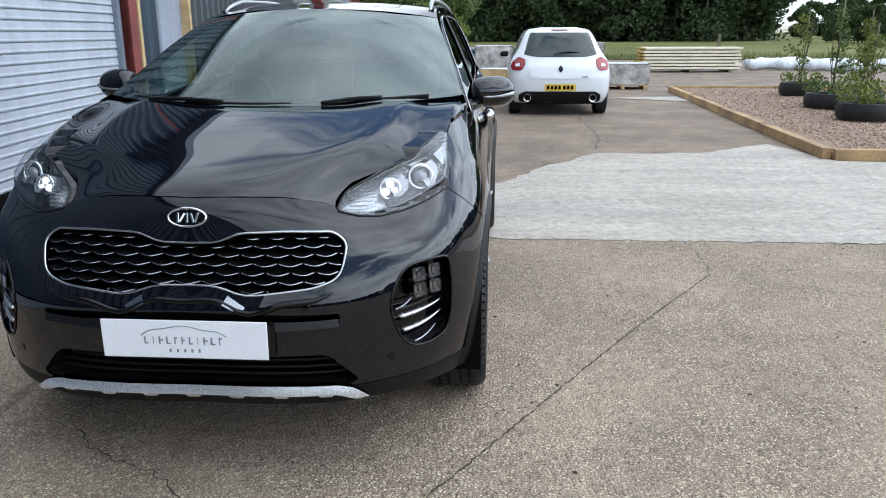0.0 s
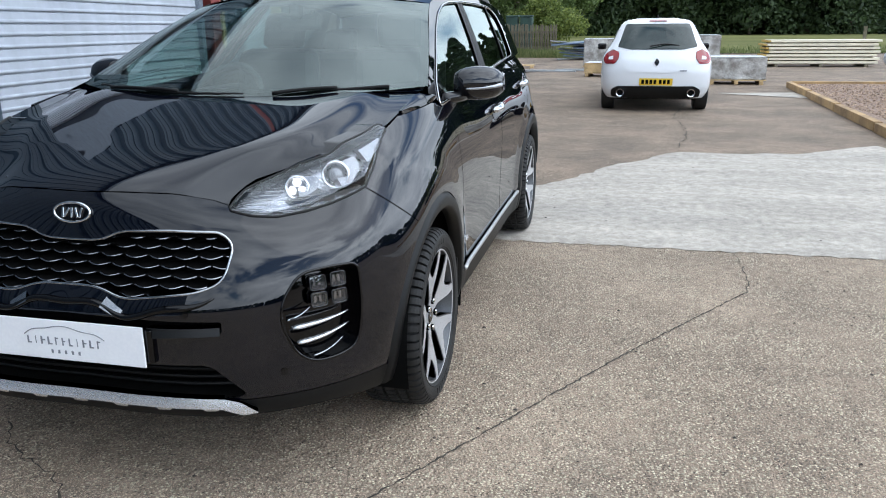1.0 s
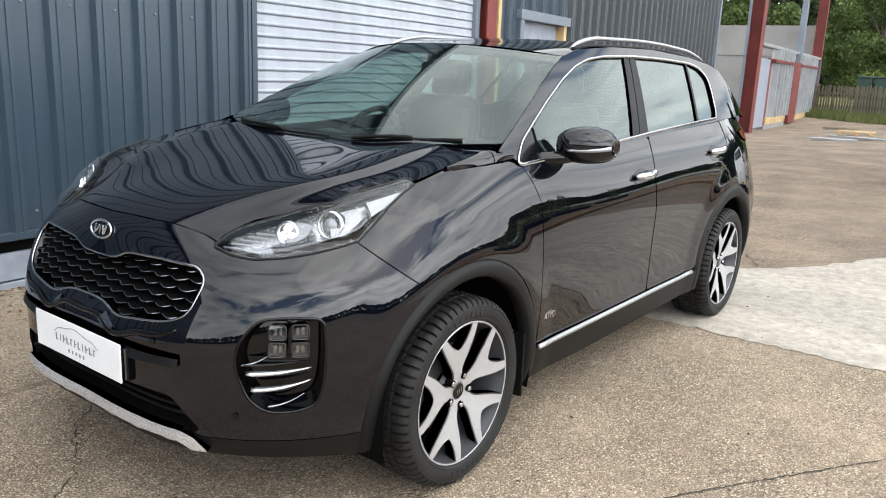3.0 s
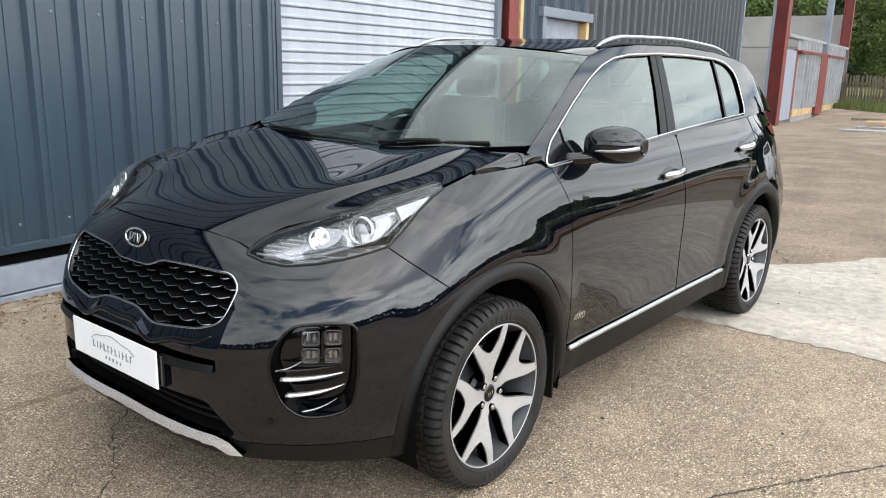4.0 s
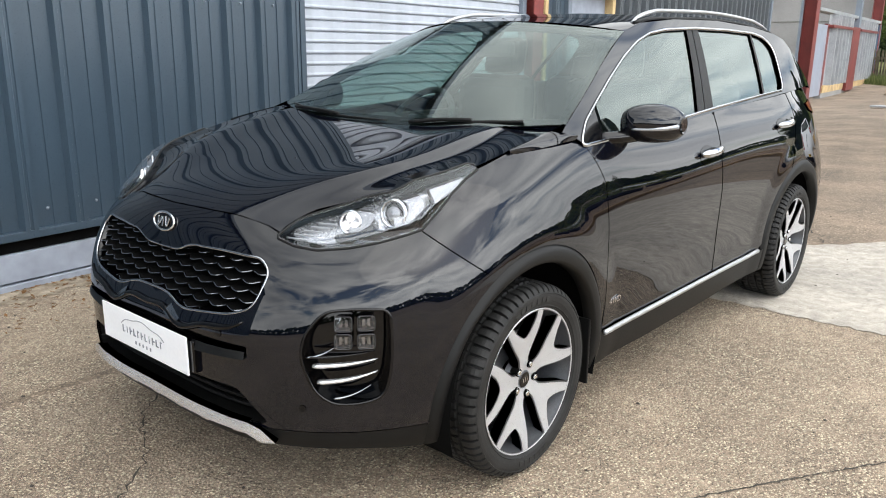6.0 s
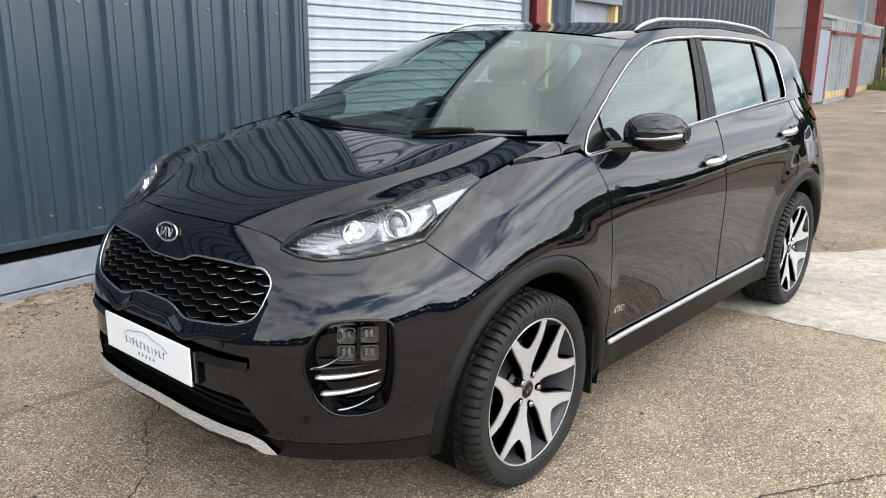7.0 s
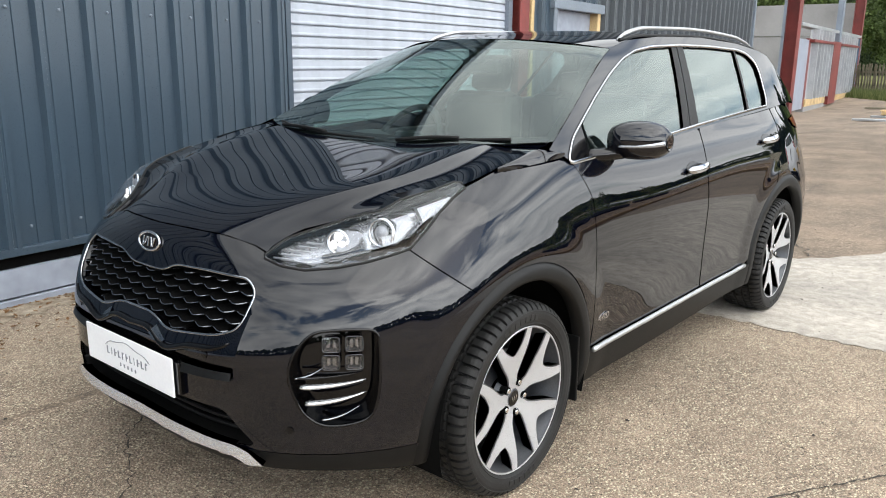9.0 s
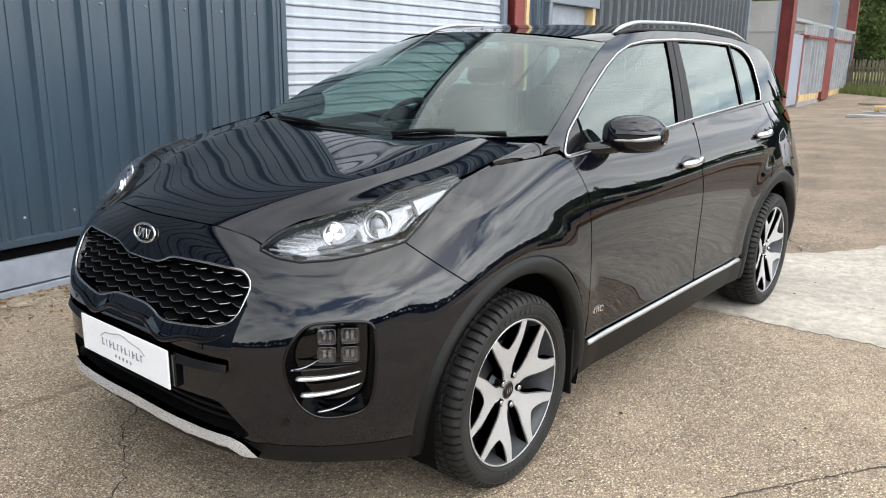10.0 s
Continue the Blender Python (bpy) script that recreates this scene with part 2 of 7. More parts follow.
M = {
    "paint": surf("black_paint", (0.0011, 0.0016, 0.0040), 0.010, 0.0, 0.2, 2, 300, 0, spec=0.64),
    "gloss_black": surf("gloss_black_plastic", (0.0015, 0.0015, 0.002), 0.04, 0, 0.2, 4, 200, 0.0, spec=0.4),
    "matte_black": surf("matte_black_plastic", (0.0045, 0.0045, 0.0045), 0.5, 0, 0.2, 6, 500, 0.2, 0.0006, spec=0.24),
    "satin_black": surf("satin_black_plastic", (0.006, 0.006, 0.006), 0.30, 0, 0.2, 6, 300, 0.05, 0.0005, spec=0.3),
    "lamp_dark": surf("lamp_inner_grey", (0.44, 0.45, 0.47), 0.26, 0.75, 0.15, 12, 140, 0.2, 0.001),
    "cube_dark": surf("smoked_lamp_inner", (0.06, 0.06, 0.064), 0.22, 0.6, 0.15, 12, 140, 0.1, 0.001),
    # near-black: real black parts, and shade painted into hollows and under the car
    "black_and_shade": surf("dark_cavity", (0.004, 0.004, 0.004), 0.85, 0, 0.2, 6, 90, 0.0, spec=0.04),
    "chrome": surf("chrome", (0.86, 0.87, 0.89), 0.05, 1.0, 0.04, 5, 200, 0.0),
    "trim_chrome": surf("grey_chrome_trim", (0.50, 0.51, 0.53), 0.10, 1.0, 0.04, 5, 200, 0.0),
    "dark_chrome": surf("dark_chrome", (0.30, 0.31, 0.33), 0.12, 1.0, 0.05, 5, 200, 0.0),
    "satin": surf("satin_silver", (0.66, 0.67, 0.69), 0.24, 0.8, 0.05, 5, 400, 0.05, 0.0004),
    "rail": surf("satin_rail_silver", (0.46, 0.47, 0.48), 0.32, 0.7, 0.05, 5, 400, 0.05, 0.0004),
    "alloy": surf("machined_alloy", (0.56, 0.57, 0.59), 0.30, 0.55, 0.05, 5, 400, 0.05, 0.0003),
    "alloy_dark": surf("grey_alloy_paint", (0.13, 0.135, 0.145), 0.35, 0.6, 0.1, 6, 200, 0.05, 0.0004),
    "rubber": surf("tyre_rubber", (0.013, 0.0127, 0.0125), 0.62, 0, 0.35, 9, 260, 0.45, 0.001, spec=0.32),
    "screen": pane("windscreen_glass", (0.56, 0.73, 0.69), 1.5),
    "side_glass": pane("side_window_glass", (0.42, 0.52, 0.48)),
    "lens": pane("lamp_lens", (0.95, 0.96, 0.98), 0.85, (0.96, 0.98, 1.0)),
    "red_lens": surf("red_lamp_lens", (0.24, 0.008, 0.012), 0.12, 0, 0.2, 10, 150, 0.1, 0.001, coat=0.6),
    "lamp_silver": surf("lamp_reflector", (0.27, 0.278, 0.295), 0.30, 0.4, 0.05, 8, 100, 0.1, 0.001),
    "lamp_grey": surf("lamp_bezel_grey", (0.40, 0.42, 0.45), 0.25, 0.7, 0.1, 8, 140, 0.2, 0.001),
    "lamp_glow": glow("lamp_light", (1.0, 0.98, 0.95), 0.8),
    "plate_white": surf("white_show_plate", (0.80, 0.81, 0.84), 0.35, 0, 0.03, 3, 120, 0.0),
    "grey_ink": surf("grey_print", (0.20, 0.21, 0.24), 0.5, 0, 0.1, 4, 90, 0.0),
    "cabin": surf("dark_cabin_trim", (0.028, 0.029, 0.031), 0.6, 0, 0.2, 4, 220, 0.25, 0.001),
    "seat": surf("black_leather", (0.03, 0.03, 0.032), 0.42, 0, 0.25, 5, 180, 0.3, 0.001),
    "headlining": surf("grey_headlining", (0.14, 0.14, 0.145), 0.85, 0, 0.1, 4, 300, 0.2, 0.001),
    "cladding": surf("slate_blue_steel_cladding", (0.038, 0.060, 0.084), 0.30, 0.0, 0.06, 0.7, 160, 0.0, 0.002, spec=0.5),
    "cladding_far": surf("weathered_grey_cladding", (0.070, 0.080, 0.090), 0.42, 0.0, 0.12, 0.8, 60, 0.0),
    "flashing": surf("grey_steel_flashing", (0.17, 0.20, 0.24), 0.42, 0.1, 0.12, 1.2, 40, 0.08, 0.002),
    "plinth": surf("pale_grey_plinth", (0.28, 0.31, 0.37), 0.45, 0.1, 0.06, 1.5, 9, 0.03, 0.002),
    "shutter": surf("white_steel_shutter", (0.37, 0.402, 0.455), 0.38, 0.0, 0.04, 0.9, 7, 0.0),
    "red_steel": surf("red_oxide_steel", (0.155, 0.024, 0.020), 0.55, 0.0, 0.22, 1.8, 50, 0.2, 0.002),
    "timber": surf("pale_sawn_timber", (0.48, 0.34, 0.17), 0.75, 0, 0.22, 4, 70, 0.4, 0.002),
    "sleeper": surf("weathering_sleeper_timber", (0.38, 0.25, 0.115), 0.8, 0, 0.3, 2.2, 60, 0.45, 0.003, second=(0.26, 0.17, 0.085)),
    "old_timber": surf("weathered_timber", (0.15, 0.13, 0.09), 0.85, 0, 0.3, 3, 60, 0.5, 0.003),
    "galv": surf("galvanised_sheet", (0.36, 0.375, 0.39), 0.4, 0.35, 0.15, 2, 40, 0.1, 0.002),
    "blockwork": surf("grey_render", (0.25, 0.245, 0.24), 0.85, 0, 0.12, 0.8, 30, 0.3, 0.003),
    "white_paint": surf("white_car_paint", (0.74, 0.76, 0.79), 0.25, 0, 0.03, 1, 300, 0.0, coat=0.8),
    "yellow_plate": surf("yellow_plate", (0.72, 0.48, 0.03), 0.4, 0, 0.05, 4, 100, 0.0),
    "wrap": surf("plastic_wrapped_blocks", (0.42, 0.41, 0.39), 0.35, 0, 0.25, 5, 30, 0.5, 0.01, second=(0.22, 0.20, 0.18)),
    "white_wrap": surf("white_plastic_sheet", (0.62, 0.65, 0.70), 0.3, 0, 0.2, 3, 14, 0.6, 0.03),
    "cream": surf("cream_insulated_panel", (0.74, 0.68, 0.52), 0.5, 0, 0.1, 2, 40, 0.1, 0.002),
    "core": surf("yellow_panel_core", (0.50, 0.34, 0.09), 0.8, 0, 0.2, 4, 40, 0.3, 0.004),
    "blue_sheet": surf("blue_steel_sheet", (0.10, 0.15, 0.23), 0.45, 0, 0.2, 2, 40, 0.1, 0.002),
    "grass": surf("meadow_grass", (0.128, 0.130, 0.050), 0.9, 0, 0.3, 0.06, 3, 0.6, 0.05, second=(0.092, 0.098, 0.036), spec=0.05),
    "bark": surf("bark", (0.075, 0.058, 0.043), 0.9, 0, 0.3, 3, 30, 0.6, 0.01),
    "gravel": surf("pink_grey_gravel", (0.25, 0.17, 0.12), 0.85, 0, 0.35, 25, 160, 0.5, 0.01, second=(0.15, 0.105, 0.08)),
    "dark_green": surf("dark_green_plastic", (0.02, 0.05, 0.04), 0.5, 0, 0.2, 3, 60, 0.1, 0.002),
    "soil": surf("leaf_litter", (0.24, 0.20, 0.15), 0.95, 0, 0.45, 9, 70, 0.6, 0.01, second=(0.13, 0.095, 0.06)),
    "dead_leaf": surf("dead_brown_leaf", (0.15, 0.075, 0.03), 0.8, 0, 0.4, 4, 60, 0.0, spec=0.2),
    "pebble": surf("dark_grit", (0.055, 0.045, 0.036), 0.85, 0, 0.5, 30, 160, 0.3, 0.002),
    "yard": concrete("worn_yard_concrete", (0.225, 0.166, 0.117), (0.098, 0.073, 0.052), (0.226, 0.174, 0.126), 60, 0.2, 0.55, (0.090, 0.069, 0.052)),
    "aggregate": concrete("exposed_aggregate_concrete", (0.295, 0.224, 0.161), (0.158, 0.118, 0.084), (0.296, 0.222, 0.160), 92, 1.0, 1.0),
    "slab": concrete("pale_new_concrete", (0.44, 0.396, 0.342), (0.325, 0.292, 0.250), (0.28, 0.243, 0.204), 34, 0.06, 0.22, (0.25, 0.235, 0.215), 1.9),
    "hatch_glass": surf("dark_tinted_rear_glass", (0.015, 0.026, 0.024), 0.03, 0, 0.2, 2, 60, 0.0, spec=0.6),
    "crack": surf("crack_dirt", (0.045, 0.038, 0.03), 0.95, 0, 0.3, 9, 70, 0.3, 0.004),
}


# -- mesh helpers --
def mesh_ob(name, verts, faces, mat, parent=None, label="", smooth=True, normals=None, sharp=None):
    me = bpy.data.meshes.new(name)
    me.from_pydata([tuple(map(float, v)) for v in verts], [], [tuple(map(int, f)) for f in faces])
    for m in (mat if isinstance(mat, (list, tuple)) else [mat]):
        me.materials.append(m)
    if smooth:
        me.polygons.foreach_set("use_smooth", [True] * len(me.polygons))
    me.update()
    if normals is not None:
        me.normals_split_custom_set_from_vertices([tuple(map(float, q)) for q in normals])
    ob = new(name, me)
    if parent is not None:
        ob.parent = parent
    if label:
        ob["label"] = label
    return ob


def part(name, bm, mat, parent=None, label="", smooth=False):
    me = bpy.data.meshes.new(name)
    bm.to_mesh(me)
    bm.free()
    for m in (mat if isinstance(mat, (list, tuple)) else [mat]):
        me.materials.append(m)
    if smooth:
        me.polygons.foreach_set("use_smooth", [True] * len(me.polygons))
        me.set_sharp_from_angle(angle=radians(38))
    ob = new(name, me)
    if parent is not None:
        ob.parent = parent
    if label:
        ob["label"] = label
    return ob


def thing(name, label, category, at=(0, 0, 0), turn=0, group="", kind=""):
    ob = new(name)
    ob.empty_display_size = 0.1
    ob.matrix_basis = pose(*at, 0, 0, turn)
    return tagged(ob, label, category, group, kind)


def box_bm(size, at=(0, 0, 0), bevel=0.0, turn=0, bm=None):
    bm = bm or bmesh.new()
    geom = bmesh.ops.create_cube(bm, size=1.0, matrix=pose(*at, 0, 0, turn) @ Matrix.Diagonal((*size, 1)))
    if bevel:
        edges = list({e for v in geom["verts"] for e in v.link_edges})
        bmesh.ops.bevel(bm, geom=edges, offset=bevel, segments=2, affect="EDGES", profile=0.5)
    return bm


def box(name, size, at, mat, parent=None, label="", bevel=0.006, turn=0):
    return part(name, box_bm(size, at, bevel, turn), mat, parent, label)


def inside(poly, p):
    """Which points lie inside a closed polygon."""
    x, y = p[:, 0], p[:, 1]
    hit = np.zeros(len(p), bool)
    a = poly
    b = np.roll(poly, -1, 0)
    for (x0, y0), (x1, y1) in zip(a, b):
        if y0 != y1:
            hit ^= ((y0 > y) != (y1 > y)) & (x < (x1 - x0) * (y - y0) / (y1 - y0) + x0)
    return hit


def dense(points, step=0.02, closed=True):
    """More points along straight runs."""
    pts, out = [np.asarray(p, float) for p in points], []
    for a, b in zip(pts, pts[1:] + pts[:1] if closed else pts[1:]):
        k = max(1, int(np.ceil(np.linalg.norm(b - a) / step)))
        out += [a + (b - a) * i / k for i in range(k)]
    if not closed:
        out.append(pts[-1])
    return np.array(out)


def soft(points, r=0.02, step=0.02, closed=True):
    """A polygon with rounded corners; a point may carry its own radius."""
    pts = [np.asarray(p[:2], float) for p in points]
    rr = [p[2] if len(p) > 2 else r for p in points]
    n, out = len(pts), []
    for i, p in enumerate(pts):
        if not closed and i in (0, n - 1):
            out.append(p)
            continue
        a, b = pts[i - 1] - p, pts[(i + 1) % n] - p
        la, lb = np.linalg.norm(a), np.linalg.norm(b)
        c = min(rr[i], 0.48 * la, 0.48 * lb)
        if c < 1e-4:
            out.append(p)
            continue
        s, e = p + a / la * c, p + b / lb * c
        for t in np.linspace(0, 1, 6):
            out.append((1 - t) ** 2 * s + 2 * t * (1 - t) * p + t * t * e)
    return dense(out, step, closed)


from mathutils.geometry import delaunay_2d_cdt


def panel(name, outer, fn, mat, parent=None, holes=(), step=0.03, rim=0.012, out=0.0, label="", mirror=False, both=False):
    """A sheet cut from a skin: outlines in the skin's own two coordinates, a fold inwards all round.
    mirror: built on the other side of the car."""
    loops = [np.asarray(outer, float)] + [np.asarray(h, float) for h in holes]
    lo, hi = loops[0].min(0), loops[0].max(0)
    gu, gv = np.meshgrid(np.arange(lo[0] + step / 2, hi[0], step), np.arange(lo[1] + step / 2, hi[1], step), indexing="ij")
    grid = np.stack([gu.ravel(), gv.ravel()], -1)
    keep = inside(loops[0], grid)
    for h in loops[1:]:
        keep &= ~inside(h, grid)
    grid = grid[keep]
    edge = np.concatenate(loops)
    if len(grid):
        far = np.ones(len(grid), bool)
        for c in np.array_split(np.arange(len(grid)), max(1, len(grid) // 500)):
            far[c] = np.min(np.linalg.norm(grid[c][:, None] - edge[None], axis=-1), axis=1) > 0.45 * step
        grid = grid[far]
    cons, k = [], 0
    for h in loops:
        cons += [(k + i, k + (i + 1) % len(h)) for i in range(len(h))]
        k += len(h)
    res = delaunay_2d_cdt([Vector(p) for p in np.concatenate([edge, grid])], cons, [], 0, 1e-7)
    uv = np.array([tuple(v) for v in res[0]])
    tri = np.array([f for f in res[2]])
    mid = uv[tri].mean(1)
    ok = inside(loops[0], mid)
    for h in loops[1:]:
        ok &= ~inside(h, mid)
    tri = tri[ok]
    e = 0.004
    def at(q, o=0.0):
        return fn(q[:, 0], q[:, 1], out + o)
    P = at(uv)
    du = at(uv + (e, 0)) - at(uv - (e, 0))
    dv = at(uv + (0, e)) - at(uv - (0, e))
    N = np.cross(du, dv)
    N /= np.linalg.norm(N, axis=1)[:, None] + 1e-12
    O = at(uv, 0.01) - P
    N *= np.where((N * O).sum(1) < 0, -1.0, 1.0)[:, None]
    fn_tri = np.cross(P[tri[:, 1]] - P[tri[:, 0]], P[tri[:, 2]] - P[tri[:, 0]])
    flip = (fn_tri * N[tri[:, 0]]).sum(1) < 0
    tri[flip] = tri[flip][:, ::-1]
    V, NN, F = [P], [N], [tuple(f) for f in tri]
    base = len(P)
    if rim:
        for h in loops:
            a = at(h)
            b = a - np.abs(rim) * (lambda o: o / (np.linalg.norm(o, axis=1)[:, None] + 1e-12))(at(h, 0.01) - a)
            t = np.roll(a, -1, 0) - np.roll(a, 1, 0)
            c = np.cross(t, a - b)
            c /= np.linalg.norm(c, axis=1)[:, None] + 1e-12
            m = len(h)
            V += [a, b]
            NN += [c, c]
            F += [(base + i, base + (i + 1) % m, base + m + (i + 1) % m, base + m + i) for i in range(m)]
            base += 2 * m
    V, NN = np.concatenate(V), np.concatenate(NN)
    made = []
    if not mirror or both:
        made.append(mesh_ob(name, V, F, mat, parent, label, normals=NN))
    if mirror or both:
        W, NW = V * (-1, 1, 1), NN * (-1, 1, 1)
        made.append(mesh_ob(name, W, [f[::-1] for f in F], mat, parent, label, normals=NW))
    return made[0] if len(made) == 1 else made


def tube(name, pts, r, mat, parent=None, label="", closed=False, sides=8, flat=1.0, up=(0, 0, 1)):
    """A round or flattened rod along points."""
    p = np.asarray(pts, float)
    n = len(p)
    t = np.roll(p, -1, 0) - np.roll(p, 1, 0)
    if not closed:
        t[0], t[-1] = p[1] - p[0], p[-1] - p[-2]
    t /= np.linalg.norm(t, axis=1)[:, None] + 1e-12
    upv = np.asarray(up, float)
    a = np.cross(t, upv)
    bad = np.linalg.norm(a, axis=1) < 1e-3
    a[bad] = np.cross(t[bad], (0.3, 1, 0.1))
    a /= np.linalg.norm(a, axis=1)[:, None]
    b = np.cross(a, t)
    rad = np.broadcast_to(np.asarray(r, float), (n,))
    ang = np.linspace(0, 2 * np.pi, sides, endpoint=False)
    V = (p[:, None] + rad[:, None, None] * (np.cos(ang)[None, :, None] * a[:, None] + flat * np.sin(ang)[None, :, None] * b[:, None])).reshape(-1, 3)
    F = []
    for i in range(n if closed else n - 1):
        j = (i + 1) % n
        F += [(i * sides + k, i * sides + (k + 1) % sides, j * sides + (k + 1) % sides, j * sides + k) for k in range(sides)]
    if not closed:
        F += [tuple(range(sides))[::-1], tuple((n - 1) * sides + k for k in range(sides))]
    return mesh_ob(name, V, F, mat, parent, label)


def smooth_path(points, n=24):
    p = np.asarray(points, float)
    s = np.concatenate([[0], np.cumsum(np.linalg.norm(np.diff(p, axis=0), axis=1))])
    q = np.linspace(0, s[-1], n)
    return np.stack([spline(s, p[:, i], q) for i in range(p.shape[1])], -1)


def lathe(name, prof, mat, parent=None, label="", seg=96, axis="x", warp=None, smooth=True):
    """Turn a profile of (radius, offset along the axis) round the axis."""
    pr = np.asarray(prof, float)
    ang = np.linspace(0, 2 * np.pi, seg, endpoint=False)
    R = np.repeat(pr[None, :, 0], seg, 0)
    X = np.repeat(pr[None, :, 1], seg, 0)
    if warp is not None:
        R, X = warp(R, X, np.repeat(ang[:, None], len(pr), 1))
    c, s = np.cos(ang)[:, None], np.sin(ang)[:, None]
    V = {"x": np.stack([X, R * c, R * s], -1), "z": np.stack([R * c, R * s, X], -1), "y": np.stack([R * c, X, R * s], -1)}[axis].reshape(-1, 3)
    k = len(pr)
    F = [(i * k + j, i * k + j + 1, ((i + 1) % seg) * k + j + 1, ((i + 1) % seg) * k + j) for i in range(seg) for j in range(k - 1)]
    if axis == "z":
        F = [f[::-1] for f in F]
    ob = mesh_ob(name, V, F, mat, parent, label, smooth=smooth)
    bm = bmesh.new()
    bm.from_mesh(ob.data)
    bmesh.ops.remove_doubles(bm, verts=bm.verts, dist=1e-5)
    bmesh.ops.recalc_face_normals(bm, faces=bm.faces)
    bm.to_mesh(ob.data)
    bm.free()
    if smooth:
        ob.data.set_sharp_from_angle(angle=radians(40))
    return ob


# -- the big car's skin: a plan curve set in by height profiles --
def pchip(xs, ys, q):
    """Smooth monotone interpolation of ys over xs at q."""
    x, y, q = np.asarray(xs, float), np.asarray(ys, float), np.asarray(q, float)
    h, dl = np.diff(x), np.diff(y) / np.diff(x)
    m = np.zeros(len(x))
    for i in range(1, len(x) - 1):
        if dl[i - 1] * dl[i] > 0:
            w1, w2 = 2 * h[i] + h[i - 1], h[i] + 2 * h[i - 1]
            m[i] = (w1 + w2) / (w1 / dl[i - 1] + w2 / dl[i])
    m[0], m[-1] = dl[0], dl[-1]
    k = np.clip(np.searchsorted(x, q) - 1, 0, len(h) - 1)
    t = np.clip((q - x[k]) / h[k], -0.3, 1.3)
    return ((1 + 2 * t) * (1 - t) ** 2 * y[k] + t * (1 - t) ** 2 * h[k] * m[k]
            + t * t * (3 - 2 * t) * y[k + 1] + t * t * (t - 1) * h[k] * m[k + 1])


def spline(xs, ys, q):
    """Natural cubic spline."""
    x, y = np.asarray(xs, float), np.asarray(ys, float)
    n, h = len(x), np.diff(x)
    A, b = np.eye(n), np.zeros(n)
    for i in range(1, n - 1):
        A[i, i - 1:i + 2] = h[i - 1], 2 * (h[i - 1] + h[i]), h[i]
        b[i] = 6 * ((y[i + 1] - y[i]) / h[i] - (y[i] - y[i - 1]) / h[i - 1])
    c = np.linalg.solve(A, b)
    q = np.asarray(q, float)
    k = np.clip(np.searchsorted(x, q) - 1, 0, n - 2)
    a, t = x[k + 1] - q, q - x[k]
    return (c[k] * a ** 3 + c[k + 1] * t ** 3) / (6 * h[k]) + (y[k] / h[k] - c[k] * h[k] / 6) * a + (y[k + 1] / h[k] - c[k + 1] * h[k] / 6) * t


PLAN_X = [0, .15, .30, .45, .58, .70, .79, .855, .895, .915, .924, .928, .930, .930, .928, .918, .885, .81, .65, .4, 0]
PLAN_Y = [-.905, -.903, -.888, -.852, -.79, -.70, -.60, -.48, -.33, -.15, .1, .5, 1.2, 2.0, 2.6, 3.0, 3.27, 3.46, 3.55, 3.585, 3.59]
_sp = np.concatenate([[0], np.cumsum(np.hypot(np.diff(PLAN_X), np.diff(PLAN_Y)))])
S_END = _sp[-1]
_sg = np.linspace(0, S_END, 1400)
_cx, _cy = spline(_sp, PLAN_X, _sg), spline(_sp, PLAN_Y, _sg)
_cx[0] = 0
_nx, _ny = np.gradient(_cy), -np.gradient(_cx)
_nl = np.hypot(_nx, _ny)
_nx, _ny = _nx / _nl, _ny / _nl
# where each profile stands (a point of the plan curve), then heights and how far in
PROFILE_FRONT = [
    (0, [.20, .24, .31, .345, .45, .60, .68, .79, .884, .915, .936, .96], [.16, .10, .05, .045, .03, .03, .055, .10, .118, .130, .146, .19]),
    (3.35, [.20, .24, .30, .45, .60, .68, .75, .82, .888, .93], [.12, .07, .025, .01, .01, .028, .055, .092, .150, .215]),
    (5, [.20, .24, .30, .42, .58, .68, .76, .83, .90, .95], [.10, .06, .02, .006, .004, .015, .04, .083, .160, .232]),
    (6.3, [.20, .24, .30, .40, .55, .70, .80, .88, .93, .985, 1.03], [.10, .06, .025, .008, .0, .010, .038, .096, .140, .218, .28]),
    (7.9, [.20, .25, .40, .55, .72, .82, .88, .93, .97, 1.02, 1.045, 1.07], [.09, .045, .010, .0, .004, .020, .044, .070, .092, .128, .185, .25]),
]
PROFILE_SIDE = [
    (9, [.20, .25, .5, .72, .85, .93, .99, 1.04, 1.067, 1.10], [.06, .03, .0, .0, .012, .035, .07, .115, .148, .20]),
    (10.5, [.2, .33, .45, .6, .75, .9, 1.0, 1.07, 1.12, 1.154, 1.18], [.07, .035, .028, .022, .016, .03, .05, .078, .11, .15, .19]),
    (11.7, [.20, .30, .37, .45, .6, .8, .9, .98, 1.06, 1.12, 1.16], [.075, .045, .036, .04, .035, .028, .032, .05, .08, .11, .135]),
    (13, [.2, .3, .38, .47, .65, .8, .92, 1.0, 1.08, 1.16, 1.22], [.075, .045, .036, .04, .035, .028, .032, .045, .075, .12, .155]),
    (14.2, [.2, .25, .5, .75, .9, 1.0, 1.08, 1.16, 1.22], [.06, .03, .0, .0, .012, .028, .055, .10, .145]),
    (16, [.2, .25, .35, .55, .7, .85, 1.0, 1.1, 1.22], [.08, .05, .02, .0, .005, .035, .08, .12, .19]),
    (20, [.2, .25, .35, .5, .65, .8, 1.0, 1.1, 1.22], [.13, .1, .03, .0, .0, .06, .12, .16, .22]),
]
_stations = PROFILE_FRONT + PROFILE_SIDE
